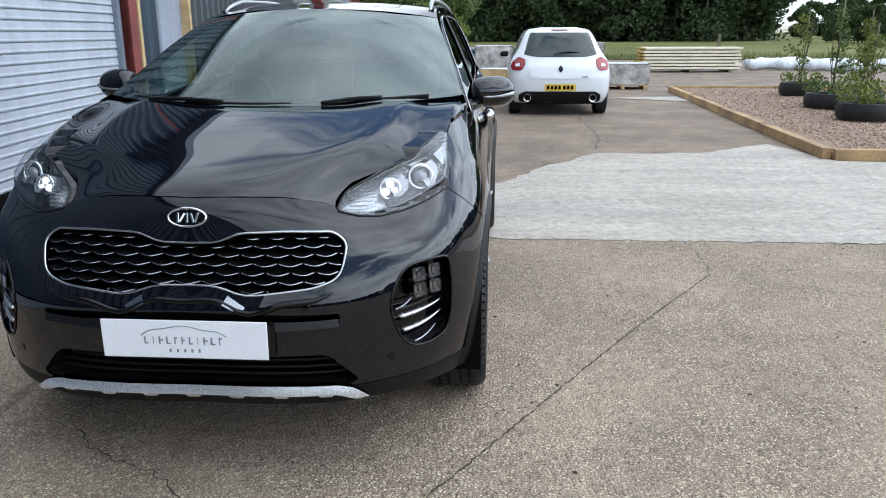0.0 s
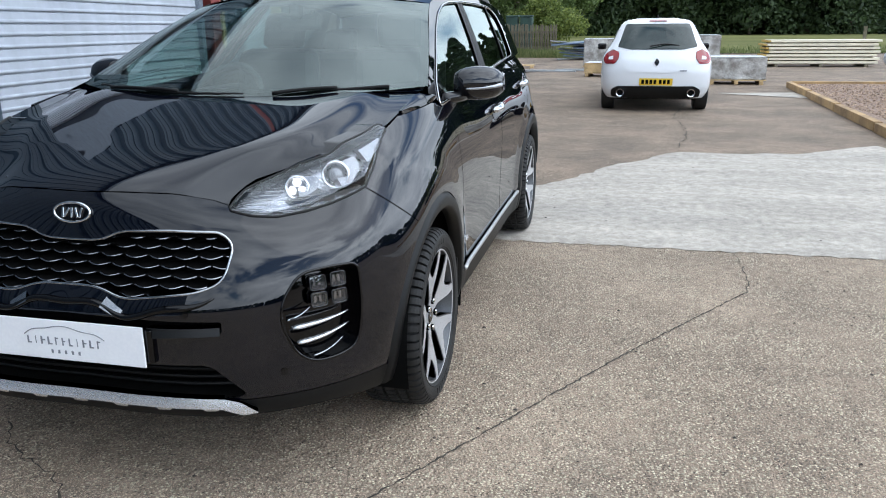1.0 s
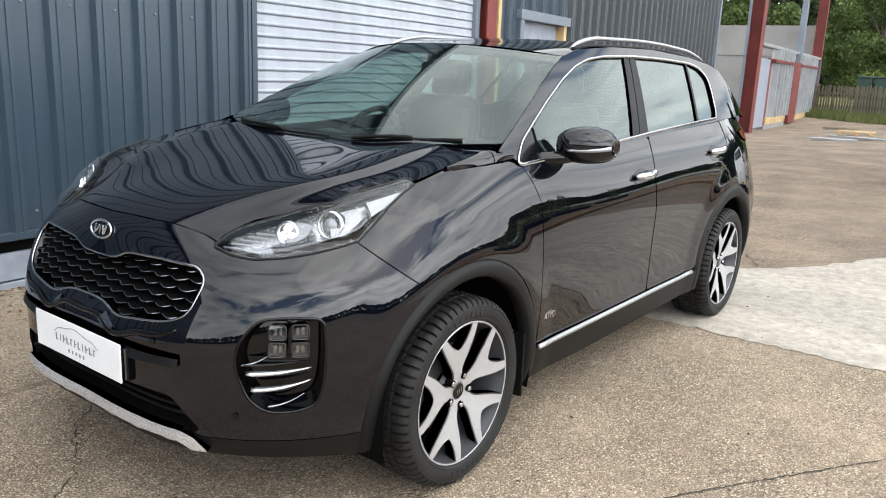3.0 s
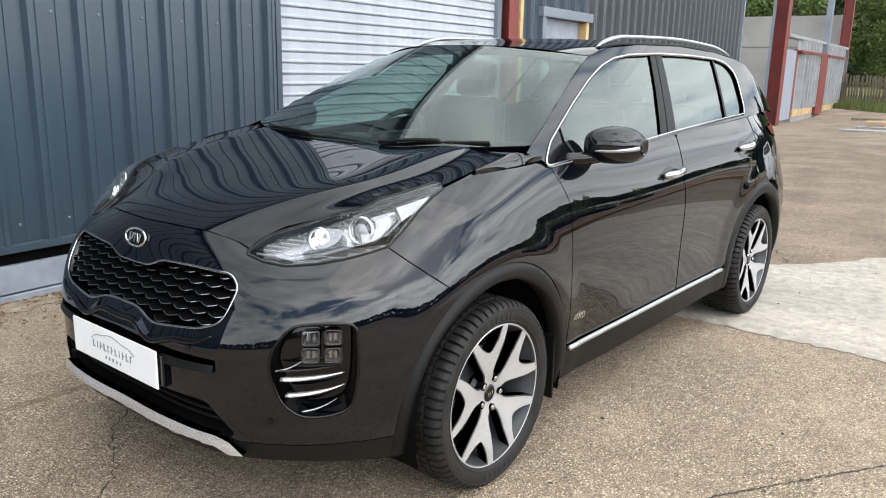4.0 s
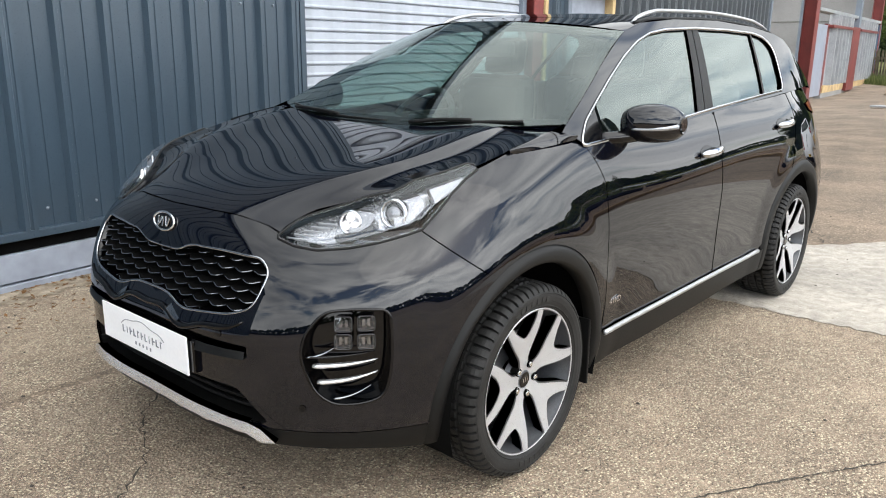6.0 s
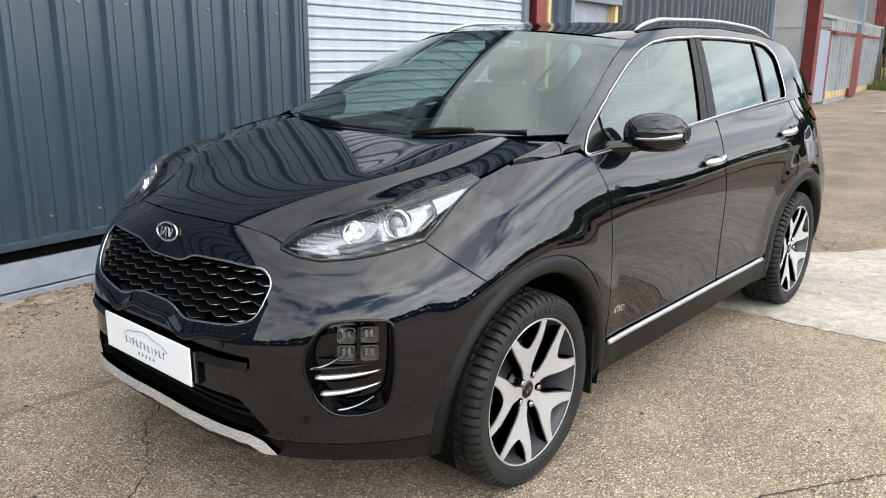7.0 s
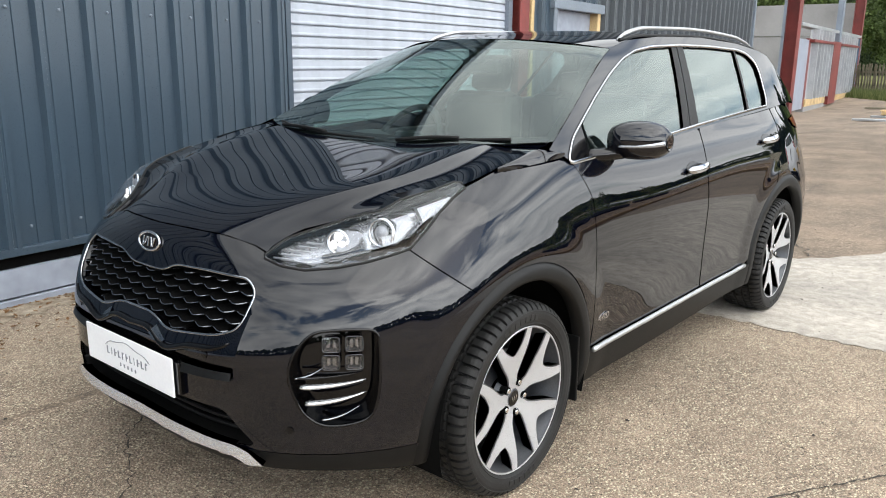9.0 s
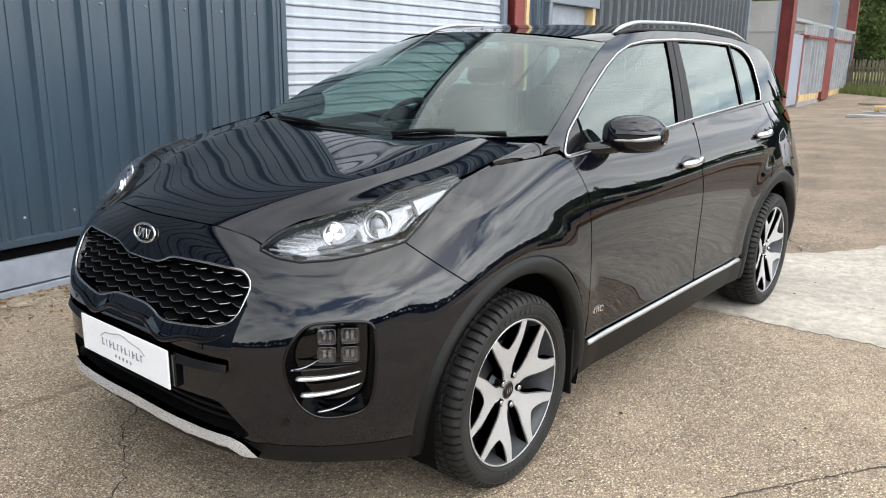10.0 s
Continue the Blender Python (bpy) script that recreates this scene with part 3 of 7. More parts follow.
_ss = np.array([np.interp(i, range(len(_sp)), _sp) for i, _, _ in _stations])


def inset_raw(s, z):
    s, z = np.broadcast_arrays(np.abs(np.asarray(s, float)), np.asarray(z, float))
    cols = np.stack([pchip(zz, dd, z) for _, zz, dd in _stations])
    k = np.clip(np.searchsorted(_ss, s) - 1, 0, len(_ss) - 2)
    # Hermite blend along the length
    h = np.diff(_ss)
    t = (s - _ss[k]) / h[k]
    def at(i):
        return np.take_along_axis(cols, np.clip(i, 0, len(_ss) - 1)[None], 0)[0]
    p0, p1, p2, p3 = at(k - 1), at(k), at(k + 1), at(k + 2)
    hm = np.where(k > 0, h[np.clip(k - 1, 0, None)], h[k])
    hp = np.where(k < len(_ss) - 2, h[np.clip(k + 1, None, len(h) - 1)], h[k])
    m1 = np.where(k > 0, (p2 - p0) / (hm + h[k]) * h[k], 0)
    m2 = np.where(k < len(_ss) - 2, (p3 - p1) / (hp + h[k]) * h[k], 0)
    return ((1 + 2 * t) * (1 - t) ** 2 * p1 + t * (1 - t) ** 2 * m1 + t * t * (3 - 2 * t) * p2 + t * t * (t - 1) * m2)


def blurred(a, k, axis, ends):
    """Gaussian smoothing of a table along one axis, k cells wide."""
    n = int(3 * k) + 1
    w = np.exp(-0.5 * (np.arange(-n, n + 1) / k) ** 2)
    w /= w.sum()
    a = np.moveaxis(a, axis, 0)
    lo = a[n:0:-1] if ends[0] == "even" else 2 * a[:1] - a[n:0:-1]
    hi = a[-2:-n - 2:-1] if ends[1] == "even" else 2 * a[-1:] - a[-2:-n - 2:-1]
    q = np.concatenate([lo, a, hi])
    return np.moveaxis(sum(w[i] * q[i:i + len(a)] for i in range(2 * n + 1)), 0, axis)


DS, DZ, Z_LOW = .01, .005, .15
_gs, _gz = np.arange(0, S_END + DS, DS), np.arange(Z_LOW, 1.305, DZ)
_raw = inset_raw(_gs[:, None], _gz[None, :])
_nose = blurred(blurred(_raw, 7.0, 0, ("even", "even")), 4.0, 1, ("odd", "odd"))
_flank = blurred(blurred(_raw, 14.0, 0, ("even", "even")), 7.0, 1, ("odd", "odd"))
_side = np.clip((_gs - .80) / .35, 0, 1)[:, None]
_side = _side * _side * (3 - 2 * _side)
_table = _nose + (_flank - _nose) * _side


def inset(s, z):
    """How far the skin lies inside the plan curve, read smoothly from the table."""
    s, z = np.broadcast_arrays(np.abs(np.asarray(s, float)), np.asarray(z, float))
    a, b = np.clip(s / DS, 0, len(_gs) - 1.001), np.clip((z - Z_LOW) / DZ, 0, len(_gz) - 1.001)
    i, j = a.astype(int), b.astype(int)
    def weights(t):
        return (-.5 * t + t * t - .5 * t ** 3, 1 - 2.5 * t * t + 1.5 * t ** 3, .5 * t + 2 * t * t - 1.5 * t ** 3, -.5 * t * t + .5 * t ** 3)
    wa, wb = weights(a - i), weights(b - j)
    return sum(wa[m] * wb[k] * _table[np.clip(np.abs(i + m - 1), 0, len(_gs) - 1), np.clip(j + k - 1, 0, len(_gz) - 1)] for m in range(4) for k in range(4))


def skin(s, z, out=0.0):
    """Point of the lower body at s along the plan curve (negative: the other side) and height z, moved out by that much."""
    s, z = np.asarray(s, float), np.asarray(z, float)
    a, sign = np.abs(s), np.where(s < 0, -1.0, 1.0)
    d = inset(a, z) - out
    yc = np.interp(a, _sg, _cy)
    for cy in (0.0, 2.67):
        r = np.hypot(yc - cy, z - .345)
        e = np.clip((.62 - r) / .14, 0, 1)
        d = d - .009 * e * e * (3 - 2 * e) * np.clip((a - .75) / .35, 0, 1)
    x = np.interp(a, _sg, _cx) - np.interp(a, _sg, _nx) * d
    y = np.interp(a, _sg, _cy) - np.interp(a, _sg, _ny) * d
    return np.stack([x * sign, y, z + 0 * x], -1)




def s_at_x(x, z):
    """s of the point of the front whose side distance is x at height z."""
    n = 720
    xs = np.maximum.accumulate(skin(_sg[:n], z)[:, 0])
    return float(np.interp(abs(x), xs + 1e-9 * np.arange(n), _sg[:n])) * (-1 if x < 0 else 1)


def s_at_y(y, z):
    ys = np.maximum.accumulate(skin(_sg, z)[:, 1])
    return float(np.interp(y, ys + 1e-9 * np.arange(len(ys)), _sg))


# belt and tumblehome of the glass house
def belt_z(y):
    return pchip([.2, .35, .9, 1.355, 1.6, 2.6, 3.0, 3.4], [1.092, 1.10, 1.115, 1.146, 1.16, 1.205, 1.225, 1.24], y)


def house(y, z, out=0.0):
    """Point of the upper side at y and z."""
    y, z = np.asarray(y, float), np.asarray(z, float)
    dz = z - belt_z(y)
    x = pchip([.1, .35, .9, 1.6, 2.6, 3.0, 3.3, 3.6], [.835, .833, .822, .808, .787, .772, .722, .60], y) - .40 * dz - .19 * dz * np.abs(dz) + out
    return np.stack([x, y + 0 * x, z + 0 * x], -1)


def bonnet_edge(y):
    return pchip([-.80, -.70, -.66, -.624, -.55, -.516, -.471, -.425, -.38, -.333, -.24, -.135, .10, .30], [.40, .43, .438, .446, .480, .518, .568, .612, .653, .690, .735, .767, .776, .778], y)


def eased(fn, lo, hi, width):
    """A curve smoothed over that width."""
    q = np.arange(lo, hi, .002)
    v = blurred(fn(q), width / .002, 0, ("odd", "odd"))
    return lambda y: np.interp(y, q, v)


_bz = eased(lambda y: pchip([-.82, -.762, -.735, -.687, -.55, -.4, -.135, .1, .30], [.885, .935, .951, .969, 1.007, 1.04, 1.098, 1.142, 1.168], y), -.95, .45, .05)
_bd = eased(lambda y: pchip([-.8, -.687, -.624, -.55, -.43, -.33, -.135, .26], [.09, .081, .070, .057, .031, .017, .024, .010], y), -.95, .45, .05)
_be = eased(bonnet_edge, -.95, .45, .06)


def bonnet(x, y, out=0.0):
    x, y = np.asarray(x, float), np.asarray(y, float)
    zc, drop = _bz(y), _bd(y)
    u = np.abs(x) / _be(y)
    z = zc - drop * u ** 2.4
    ridge = np.exp(-((u - .70) / np.where(u < .70, .24, .10)) ** 2) * .014 * np.clip((y + .75) / .3, 0, 1)
    return np.stack([x + 0 * z, y + 0 * z, z + ridge + out], -1)
# -- end of skin --

# -- the yard --
def ground_z(x, y):
    """The yard falls a little to the building and rises a little away."""
    return -0.064 * np.clip(-np.asarray(x) - 0.9, 0, 3.2) * np.clip((36 - np.asarray(y)) / 6, 0, 1) + 0.004 * np.clip(np.asarray(y) - 3, 0, 32)


def ground_sheet(name, outline, lift, mat, step, label, category, kind="structure", rim=0.0):
    o = dense(outline, step)
    ob = panel(name, o, lambda u, v, out=0.0: np.stack([u, v, ground_z(u, v) + lift + out], -1), mat, step=step, rim=rim)
    return tagged(ob, label, category, kind=kind)


def axis_steps(near, far, d, growth):
    a, v = [0.0], 0.0
    while v < far:
        v += d if v < near else d * growth ** (len(a) / 4)
        a.append(v)
    return a


gx = np.array(sorted({round(s * v, 3) for v in axis_steps(14, 1500, 1.0, 1.35) for s in (-1, 1)}))
gy = np.array(sorted({round(s * v, 3) for v in axis_steps(40, 1500, 1.5, 1.25) for s in (-1, 1)}))
GX, GY = np.meshgrid(gx, gy, indexing="ij")
k = len(gy)
tagged(mesh_ob("ground", np.stack([GX, GY, ground_z(GX, GY)], -1).reshape(-1, 3),
               [(i * k + j, (i + 1) * k + j, (i + 1) * k + j + 1, i * k + j + 1) for i in range(len(gx) - 1) for j in range(k - 1)], M["yard"]),
       "worn brownish grey concrete yard", "ground", kind="structure")

rnd = random.Random(4)


def wobble(a, b, n, amp):
    """A hand-cut line from a to b."""
    a, b = np.array(a, float), np.array(b, float)
    nrm = np.array([-(b - a)[1], (b - a)[0]]) / np.linalg.norm(b - a)
    return [tuple(a + (b - a) * i / n + nrm * (rnd.uniform(-amp, amp) if 0 < i < n else 0)) for i in range(n)]


apron = wobble((-3.0, 2.33), (9.0, 2.33), 60, 0.018) + [(9.0, 2.3), (9, -14), (-3.9, -14)]
ground_sheet("pavement_front", apron, 0.004, M["aggregate"], 0.5, "speckled exposed-aggregate concrete apron", "pavement")
slab_edge = (wobble((-0.9, 2.31), (9.0, 2.31), 240, 0.020) + wobble((9.0, 2.32), (9.0, 5.6), 6, 0.02) + wobble((9.0, 5.5), (4.80, 5.90), 12, 0.02)
             + wobble((4.80, 5.90), (4.45, 7.2), 6, 0.03) + wobble((4.45, 7.2), (3.90, 6.8), 6, 0.03) + wobble((3.90, 6.8), (3.4, 6.4), 6, 0.03) + wobble((3.4, 6.4), (2.15, 6.33), 8, 0.04)
             + wobble((2.15, 6.33), (1.44, 5.32), 8, 0.04) + wobble((1.44, 5.32), (1.06, 4.53), 6, 0.04) + wobble((1.06, 4.53), (0.7, 4.05), 5, 0.03) + wobble((0.7, 4.05), (-0.9, 3.9), 8, 0.04))
ground_sheet("pavement_slab", slab_edge, 0.0075, M["slab"], 0.3, "pale freshly cast concrete slab with rough edges", "pavement", rim=0.0)
ground_sheet("pavement_strip", wobble((3.3, 14.2), (5.0, 13.2), 8, 0.05) + wobble((5.0, 13.2), (4.9, 14.6), 5, 0.04) + wobble((4.9, 14.6), (3.3, 14.2), 8, 0.05), 0.01, M["slab"], 0.4, "small pale concrete patch", "pavement")


def crack(points, width, n=60, amp=0.02, lift=0.007):
    p = smooth_path(points, n)
    r = random.Random(int(abs(p[0, 0]) * 1000) + n)
    off = [r.uniform(-amp, amp) for _ in p]
    V, F = [], []
    for i, q in enumerate(p):
        t = p[min(i + 1, n - 1)] - p[max(i - 1, 0)]
        nr = np.array([-t[1], t[0]]) / (np.linalg.norm(t) + 1e-9)
        w = 0.55 * width * r.uniform(0.3, 1.4)
        for sgn in (-1, 1):
            c = q + nr * (off[i] + sgn * w / 2)
            V.append((c[0], c[1], float(ground_z(c[0], c[1])) + lift))
        if i:
            F.append((2 * i - 2, 2 * i, 2 * i + 1, 2 * i - 1))
    return tagged(mesh_ob("ground_crack", V, F, M["crack"]), "dark open crack in the concrete", "crack", kind="structure")


crack([(0.3, -1.6), (0.747, -0.903), (1.511, 0.374), (1.919, 1.018), (2.26, 1.53)], 0.013, 190, 0.0045)
crack([(2.26, 1.53), (2.29, 1.9), (2.275, 2.28)], 0.010, 30, 0.01)
crack([(2.26, 1.53), (2.8, 1.25), (3.6, 1.0), (4.6, 0.9)], 0.006, 60, 0.015)
crack([(-0.60, -0.55), (-0.394, -0.742), (-0.2, -0.82), (-0.035, -0.966), (0.15, -1.35), (0.3, -1.6)], 0.012, 50, 0.014)
crack([(2.15, 6.6), (2.35, 8.0), (2.3, 9.6), (2.6, 12.0)], 0.02, 60, 0.03)
crack([(0.75, 4.2), (0.3, 5.0), (-1.4, 5.9), (-3.2, 6.3)], 0.02, 60, 0.05)
crack([(-3.5, 12.0), (0.5, 14.0), (3.5, 13.6)], 0.03, 50, 0.06)
crack([(-0.4, 6.0), (0.2, 6.4), (0.9, 6.2), (1.6, 6.5)], 0.014, 40, 0.05)
crack([(1.05, 5.55), (1.35, 5.75), (1.6, 5.6), (1.95, 5.75)], 0.016, 40, 0.04)
crack([(0.2, 8.3), (1.0, 8.1), (1.9, 8.5), (3.2, 8.2)], 0.014, 60, 0.05)
crack([(-0.9, 7.3), (-0.2, 7.9), (0.2, 8.3), (0.1, 9.8)], 0.016, 50, 0.05)
crack([(-2.6, 11.0), (-1.2, 10.2), (0.6, 10.6), (1.2, 10.2)], 0.02, 60, 0.06)
crack([(-3.0, 16.5), (-1.0, 15.8), (0.6, 16.6), (2.2, 16.2)], 0.03, 60, 0.08)
ground_sheet("pavement_litter", wobble((-3.1, 0.9), (-2.75, 0.9), 3, 0.03) + wobble((-2.72, 0.9), (-2.45, -2.5), 30, 0.07) + [(-2.45, -2.5), (-2.8, -2.5)], 0.008, M["soil"], 0.2, "brown leaf litter and dirt along the wall foot", "dirt")

# -- field behind --
ground_sheet("ground_field", [(-600, 37), (-3.5, 36.5), (2, 36), (40, 36), (600, 36), (600, 1400), (-600, 1400)], 0.03, M["grass"], 60, "green mown meadow", "grass")


# -- the building: its front runs away from the yard at five degrees --
def wall_pt(l, h, o=0.0):
    return (-3.0 - 0.0886 * l + 0.9961 * o, 0.9961 * l + 0.0886 * o, h)


TURN_W = 5.08


def wall_box(name, l0, l1, h0, h1, o0, o1, mat, parent=None, label="", bevel=0.004):
    return box(name, (o1 - o0, l1 - l0, h1 - h0), wall_pt((l0 + l1) / 2, (h0 + h1) / 2, (o0 + o1) / 2), mat, parent, label, bevel, TURN_W)


def cladding_sheet(l0, l1, h0, h1, parent, mat, o=0.0, pitch=0.342, phase=-0.012, deep=0.050, label=""):
    """Box-profile steel sheet."""
    V, F = [], []
    l, cells = l0, []
    first = math.floor((l0 - phase) / pitch)
    for c in range(first, int((l1 - phase) / pitch) + 2):
        b = phase + c * pitch
        cells += [(b, 0), (b + 0.085, 0), (b + 0.089, 0.009), (b + 0.104, 0.009), (b + 0.108, 0), (b + 0.200, 0), (b + 0.218, deep), (b + 0.247, deep), (b + 0.252, deep - 0.009), (b + 0.268, deep - 0.009), (b + 0.273, deep), (b + 0.301, deep), (b + 0.314, 0)]
    cells = [c for c in cells if l0 < c[0] < l1]
    cells = [(l0, 0)] + cells + [(l1, 0)]
    for a, d in cells:
        V += [wall_pt(a, h0, o + d), wall_pt(a, h1, o + d)]
    F = [(2 * i, 2 * i + 2, 2 * i + 3, 2 * i + 1) for i in range(len(cells) - 1)]
    ob = mesh_ob("cladding_sheet", V, F, mat, parent, label, smooth=False)
    sol = ob.modifiers.new("thick", "SOLIDIFY")
    sol.thickness, sol.offset = 0.0015, -1
    return ob


EAVE = 5.3
wall_1 = thing("wall_near", "slate blue box-profile steel wall of a workshop", "wall", kind="structure")
wall_box("wall_core", -12, 2.37, -0.3, EAVE, -0.30, -0.012, M["black_and_shade"], wall_1)
l = -12.0
while l < 2.39:
    cladding_sheet(l, min(l + 1.026, 2.40), 0.235, EAVE, wall_1, M["cladding"])
    l += 1.026
wall_box("corner_trim", 2.36, 2.42, 0.21, EAVE, -0.22, 0.045, M["cladding"], wall_1)
wall_box("drip_flashing", -12, 2.42, 0.198, 0.25, -0.02, 0.05, M["cladding"], wall_1)
wall_box("plinth", -12, 2.40, -0.072, 0.112, -0.02, 0.03, M["plinth"], wall_1, "pale grey plinth board")
wall_box("kerb", -12, 2.40, -0.30, -0.084, -0.02, 0.046, M["plinth"], wall_1)
wall_box("eaves_gutter", -12, 18.3, EAVE, EAVE + 0.16, -0.1, 0.16, M["flashing"], wall_1)
screw_bm = bmesh.new()
bmesh.ops.create_uvsphere(screw_bm, u_segments=8, v_segments=5, radius=0.011)
screw = part("screw", screw_bm, M["flashing"], wall_1)
rows = [(0.372, 1), (1.25, 3), (1.75, 1), (2.7, 1)]
first_screw = True
for z, every in rows:
    for i in range(-10, 6):
        if every == 3 and i % 3 != 2:
            continue
        ls = 0.384 + 0.342 * i + (0.19 if every == 3 else 0)
        if ls > 2.3:
            continue
        o = screw if first_screw else screw.copy()
        if not first_screw:
            scene.collection.objects.link(o)
        first_screw = False
        o.location = wall_pt(ls, z, 0.004)

door_1 = thing("door_shutter", "white steel roller shutter door, closed", "roller shutter", kind="structure")
SH0, SH1, SHO = 2.42, 6.45, -0.15
prof = [(0.0, -0.022), (0.008, -0.022), (0.0095, -0.004), (0.014, 0.003), (0.022, 0.007), (0.032, 0.0065), (0.042, 0.001), (0.060, 0.0005), (0.095, 0.0), (0.099, -0.004), (0.10, -0.022)]
slat0 = None
for i in range(32):
    if slat0 is None:
        V, F = [], []
        for h, o in prof:
            V += [wall_pt(SH0, h, SHO + o), wall_pt(SH1, h, SHO + o)]
        F = [(2 * j, 2 * j + 1, 2 * j + 3, 2 * j + 2) for j in range(len(prof) - 1)]
        n0 = len(V)
        V += [wall_pt(SH0, 0.1, SHO - 0.034), wall_pt(SH1, 0.1, SHO - 0.034), wall_pt(SH0, 0, SHO - 0.034), wall_pt(SH1, 0, SHO - 0.034)]
        F += [(n0 - 2, n0 - 1, n0 + 1, n0), (n0, n0 + 1, n0 + 3, n0 + 2), (n0 + 2, n0 + 3, 1, 0)]
        slat0 = mesh_ob("slat", V, F, M["shutter"], door_1, smooth=False)
        slat0.location.z = 0.05
    else:
        s = slat0.copy()
        scene.collection.objects.link(s)
        s.location.z = 0.05 + 0.1 * i
wall_box("bottom_rail", SH0, SH1, -0.16, 0.05, SHO - 0.02, SHO + 0.015, M["black_and_shade"], door_1, "black rubber bottom rail")
wall_box("shutter_core", SH0, SH1 + 0.2, -0.2, EAVE, -0.5, SHO - 0.03, M["black_and_shade"], door_1)
wall_box("shutter_hood", SH0, 6.46, 3.22, 3.36, SHO - 0.03, 0.03, M["flashing"], door_1, "grey steel hood over the shutter")
wall_box("wall_core", 2.37, 6.86, 3.30, EAVE, -0.30, -0.012, M["black_and_shade"], wall_1)
l = 2.42
while l < 6.8:
    cladding_sheet(l, min(l + 1.026, 6.86), 3.36, EAVE, wall_1, M["cladding"])
    l += 1.026
wall_box("guide_rail", 6.36, 6.46, -0.1, EAVE, SHO - 0.02, SHO + 0.06, M["flashing"], door_1, "grey steel shutter guide")


def steel_column(l, o, w, d, h, flange=0.02):
    bm = bmesh.new()
    for du, dv, su, sv in ((0, d / 2 - flange / 2, w, flange), (0, -d / 2 + flange / 2, w, flange), (0, 0, flange, d - 2 * flange)):
        x, y, z = wall_pt(l + du, h / 2 - 0.1, o + dv)
        box_bm((sv, su, h + 0.2), (x, y, z), 0, TURN_W, bm)
    ob = part("steel_column", bm, M["red_steel"])
    return tagged(ob, "red oxide painted steel column", "column", group="steel columns", kind="structure")


steel_column(6.60, -0.12, 0.24, 0.26, EAVE)
wall_2 = thing("wall_middle", "slate steel wall with a boarded doorway", "wall", kind="structure")
wall_box("timber_post", 6.76, 6.84, -0.1, EAVE, -0.10, 0.02, M["timber"], wall_2, "pale sawn timber stud")
wall_box("wall_core", 6.84, 7.45, -0.1, EAVE, -0.5, -0.04, M["black_and_shade"], wall_2)
wall_box("wall_core", 7.45, 8.95, 2.22, EAVE, -0.5, -0.04, M["black_and_shade"], wall_2)
wall_box("wall_core", 8.95, 18.3, -0.1, EAVE, -0.5, -0.04, M["black_and_shade"], wall_2)
cladding_sheet(6.86, 7.42, 0.0, EAVE, wall_2, M["cladding"], -0.03)
cladding_sheet(7.42, 8.95, 2.30, EAVE, wall_2, M["cladding"], -0.03)
l = 8.95
while l < 18.2:
    cladding_sheet(l, min(l + 1.026, 18.3), 0.0, EAVE, wall_2, M["cladding_far"], -0.03, deep=0.075)
    l += 1.026
wall_box("lintel", 7.36, 9.05, 2.17, 2.30, -0.08, 0.05, M["flashing"], wall_2, "grey steel lintel")
wall_box("door_board", 7.5, 8.85, -0.1, 2.17, -0.14, -0.10, M["plinth"], wall_2, "pale boarded-up doorway")
wall_box("jamb", 7.40, 7.5, -0.1, 2.17, -0.14, 0.03, M["flashing"], wall_2)
wall_box("jamb", 8.85, 8.95, -0.1, 2.17, -0.14, 0.03, M["timber"], wall_2)
wall_box("end_trim", 18.3, 18.42, -0.1, EAVE, -0.5, 0.04, M["flashing"], wall_2)

# roof over the closed part, and its back, plain
roof = thing("roof", "grey sheeted workshop roof", "roof", kind="structure")
bm = bmesh.new()
for l0, l1 in ((-12, 18.3),):
    a, b, c, d = wall_pt(l0, EAVE + 0.1, 0.15), wall_pt(l1, EAVE + 0.1, 0.15), wall_pt(l1, EAVE + 1.6, -9), wall_pt(l0, EAVE + 1.6, -9)
    vs = [bm.verts.new(q) for q in (a, b, c, d)]
    vs += [bm.verts.new((q.co.x, q.co.y, q.co.z - 0.1)) for q in vs]
    for f in ((0, 1, 2, 3), (7, 6, 5, 4), (0, 4, 5, 1), (1, 5, 6, 2), (2, 6, 7, 3), (3, 7, 4, 0)):
        bm.faces.new([vs[i] for i in f])
part("roof_sheet", bm, M["flashing"], roof)

# the open steel bays further along
wall_3 = thing("wall_end", "grey rendered end wall beyond the open steel bays", "wall", kind="structure")


def end_wall(name, o0, o1, h0, ha, hb, l0, l1, mat, label=""):
    """A piece of the wall that closes the bays, with a sloping head from ha at o0 to hb at o1."""
    bm = bmesh.new()
    vs = [bm.verts.new(wall_pt(l, h, o)) for l in (l0, l1) for o, h in ((o0, h0), (o1, h0), (o1, hb), (o0, ha))]
    for f in ((0, 1, 2, 3), (7, 6, 5, 4), (0, 4, 5, 1), (1, 5, 6, 2), (2, 6, 7, 3), (3, 7, 4, 0)):
        bm.faces.new([vs[i] for i in f])
    bmesh.ops.recalc_face_normals(bm, faces=bm.faces)
    return part(name, bm, mat, wall_3, label)


end_wall("wall_panel", -.45, -18, -.2, 2.77, 2.77, 38.6, 38.8, M["blockwork"])
end_wall("wall_panel", -.45, -18, 2.785, 4.22, 4.22, 38.55, 38.75, M["blockwork"])
steel_column(23.88, -0.15, 0.50, 0.4, 6.2)
steel_column(38.0, -0.15, 0.35, 0.4, 6.2)
wall_box("column_flashing", 23.52, 23.60, -0.1, 6.1, -0.38, -0.30, M["flashing"], wall_3, "grey steel flashing")
wall_4 = thing("wall_bays", "low galvanised sheet walls between red steel posts", "wall", kind="structure")
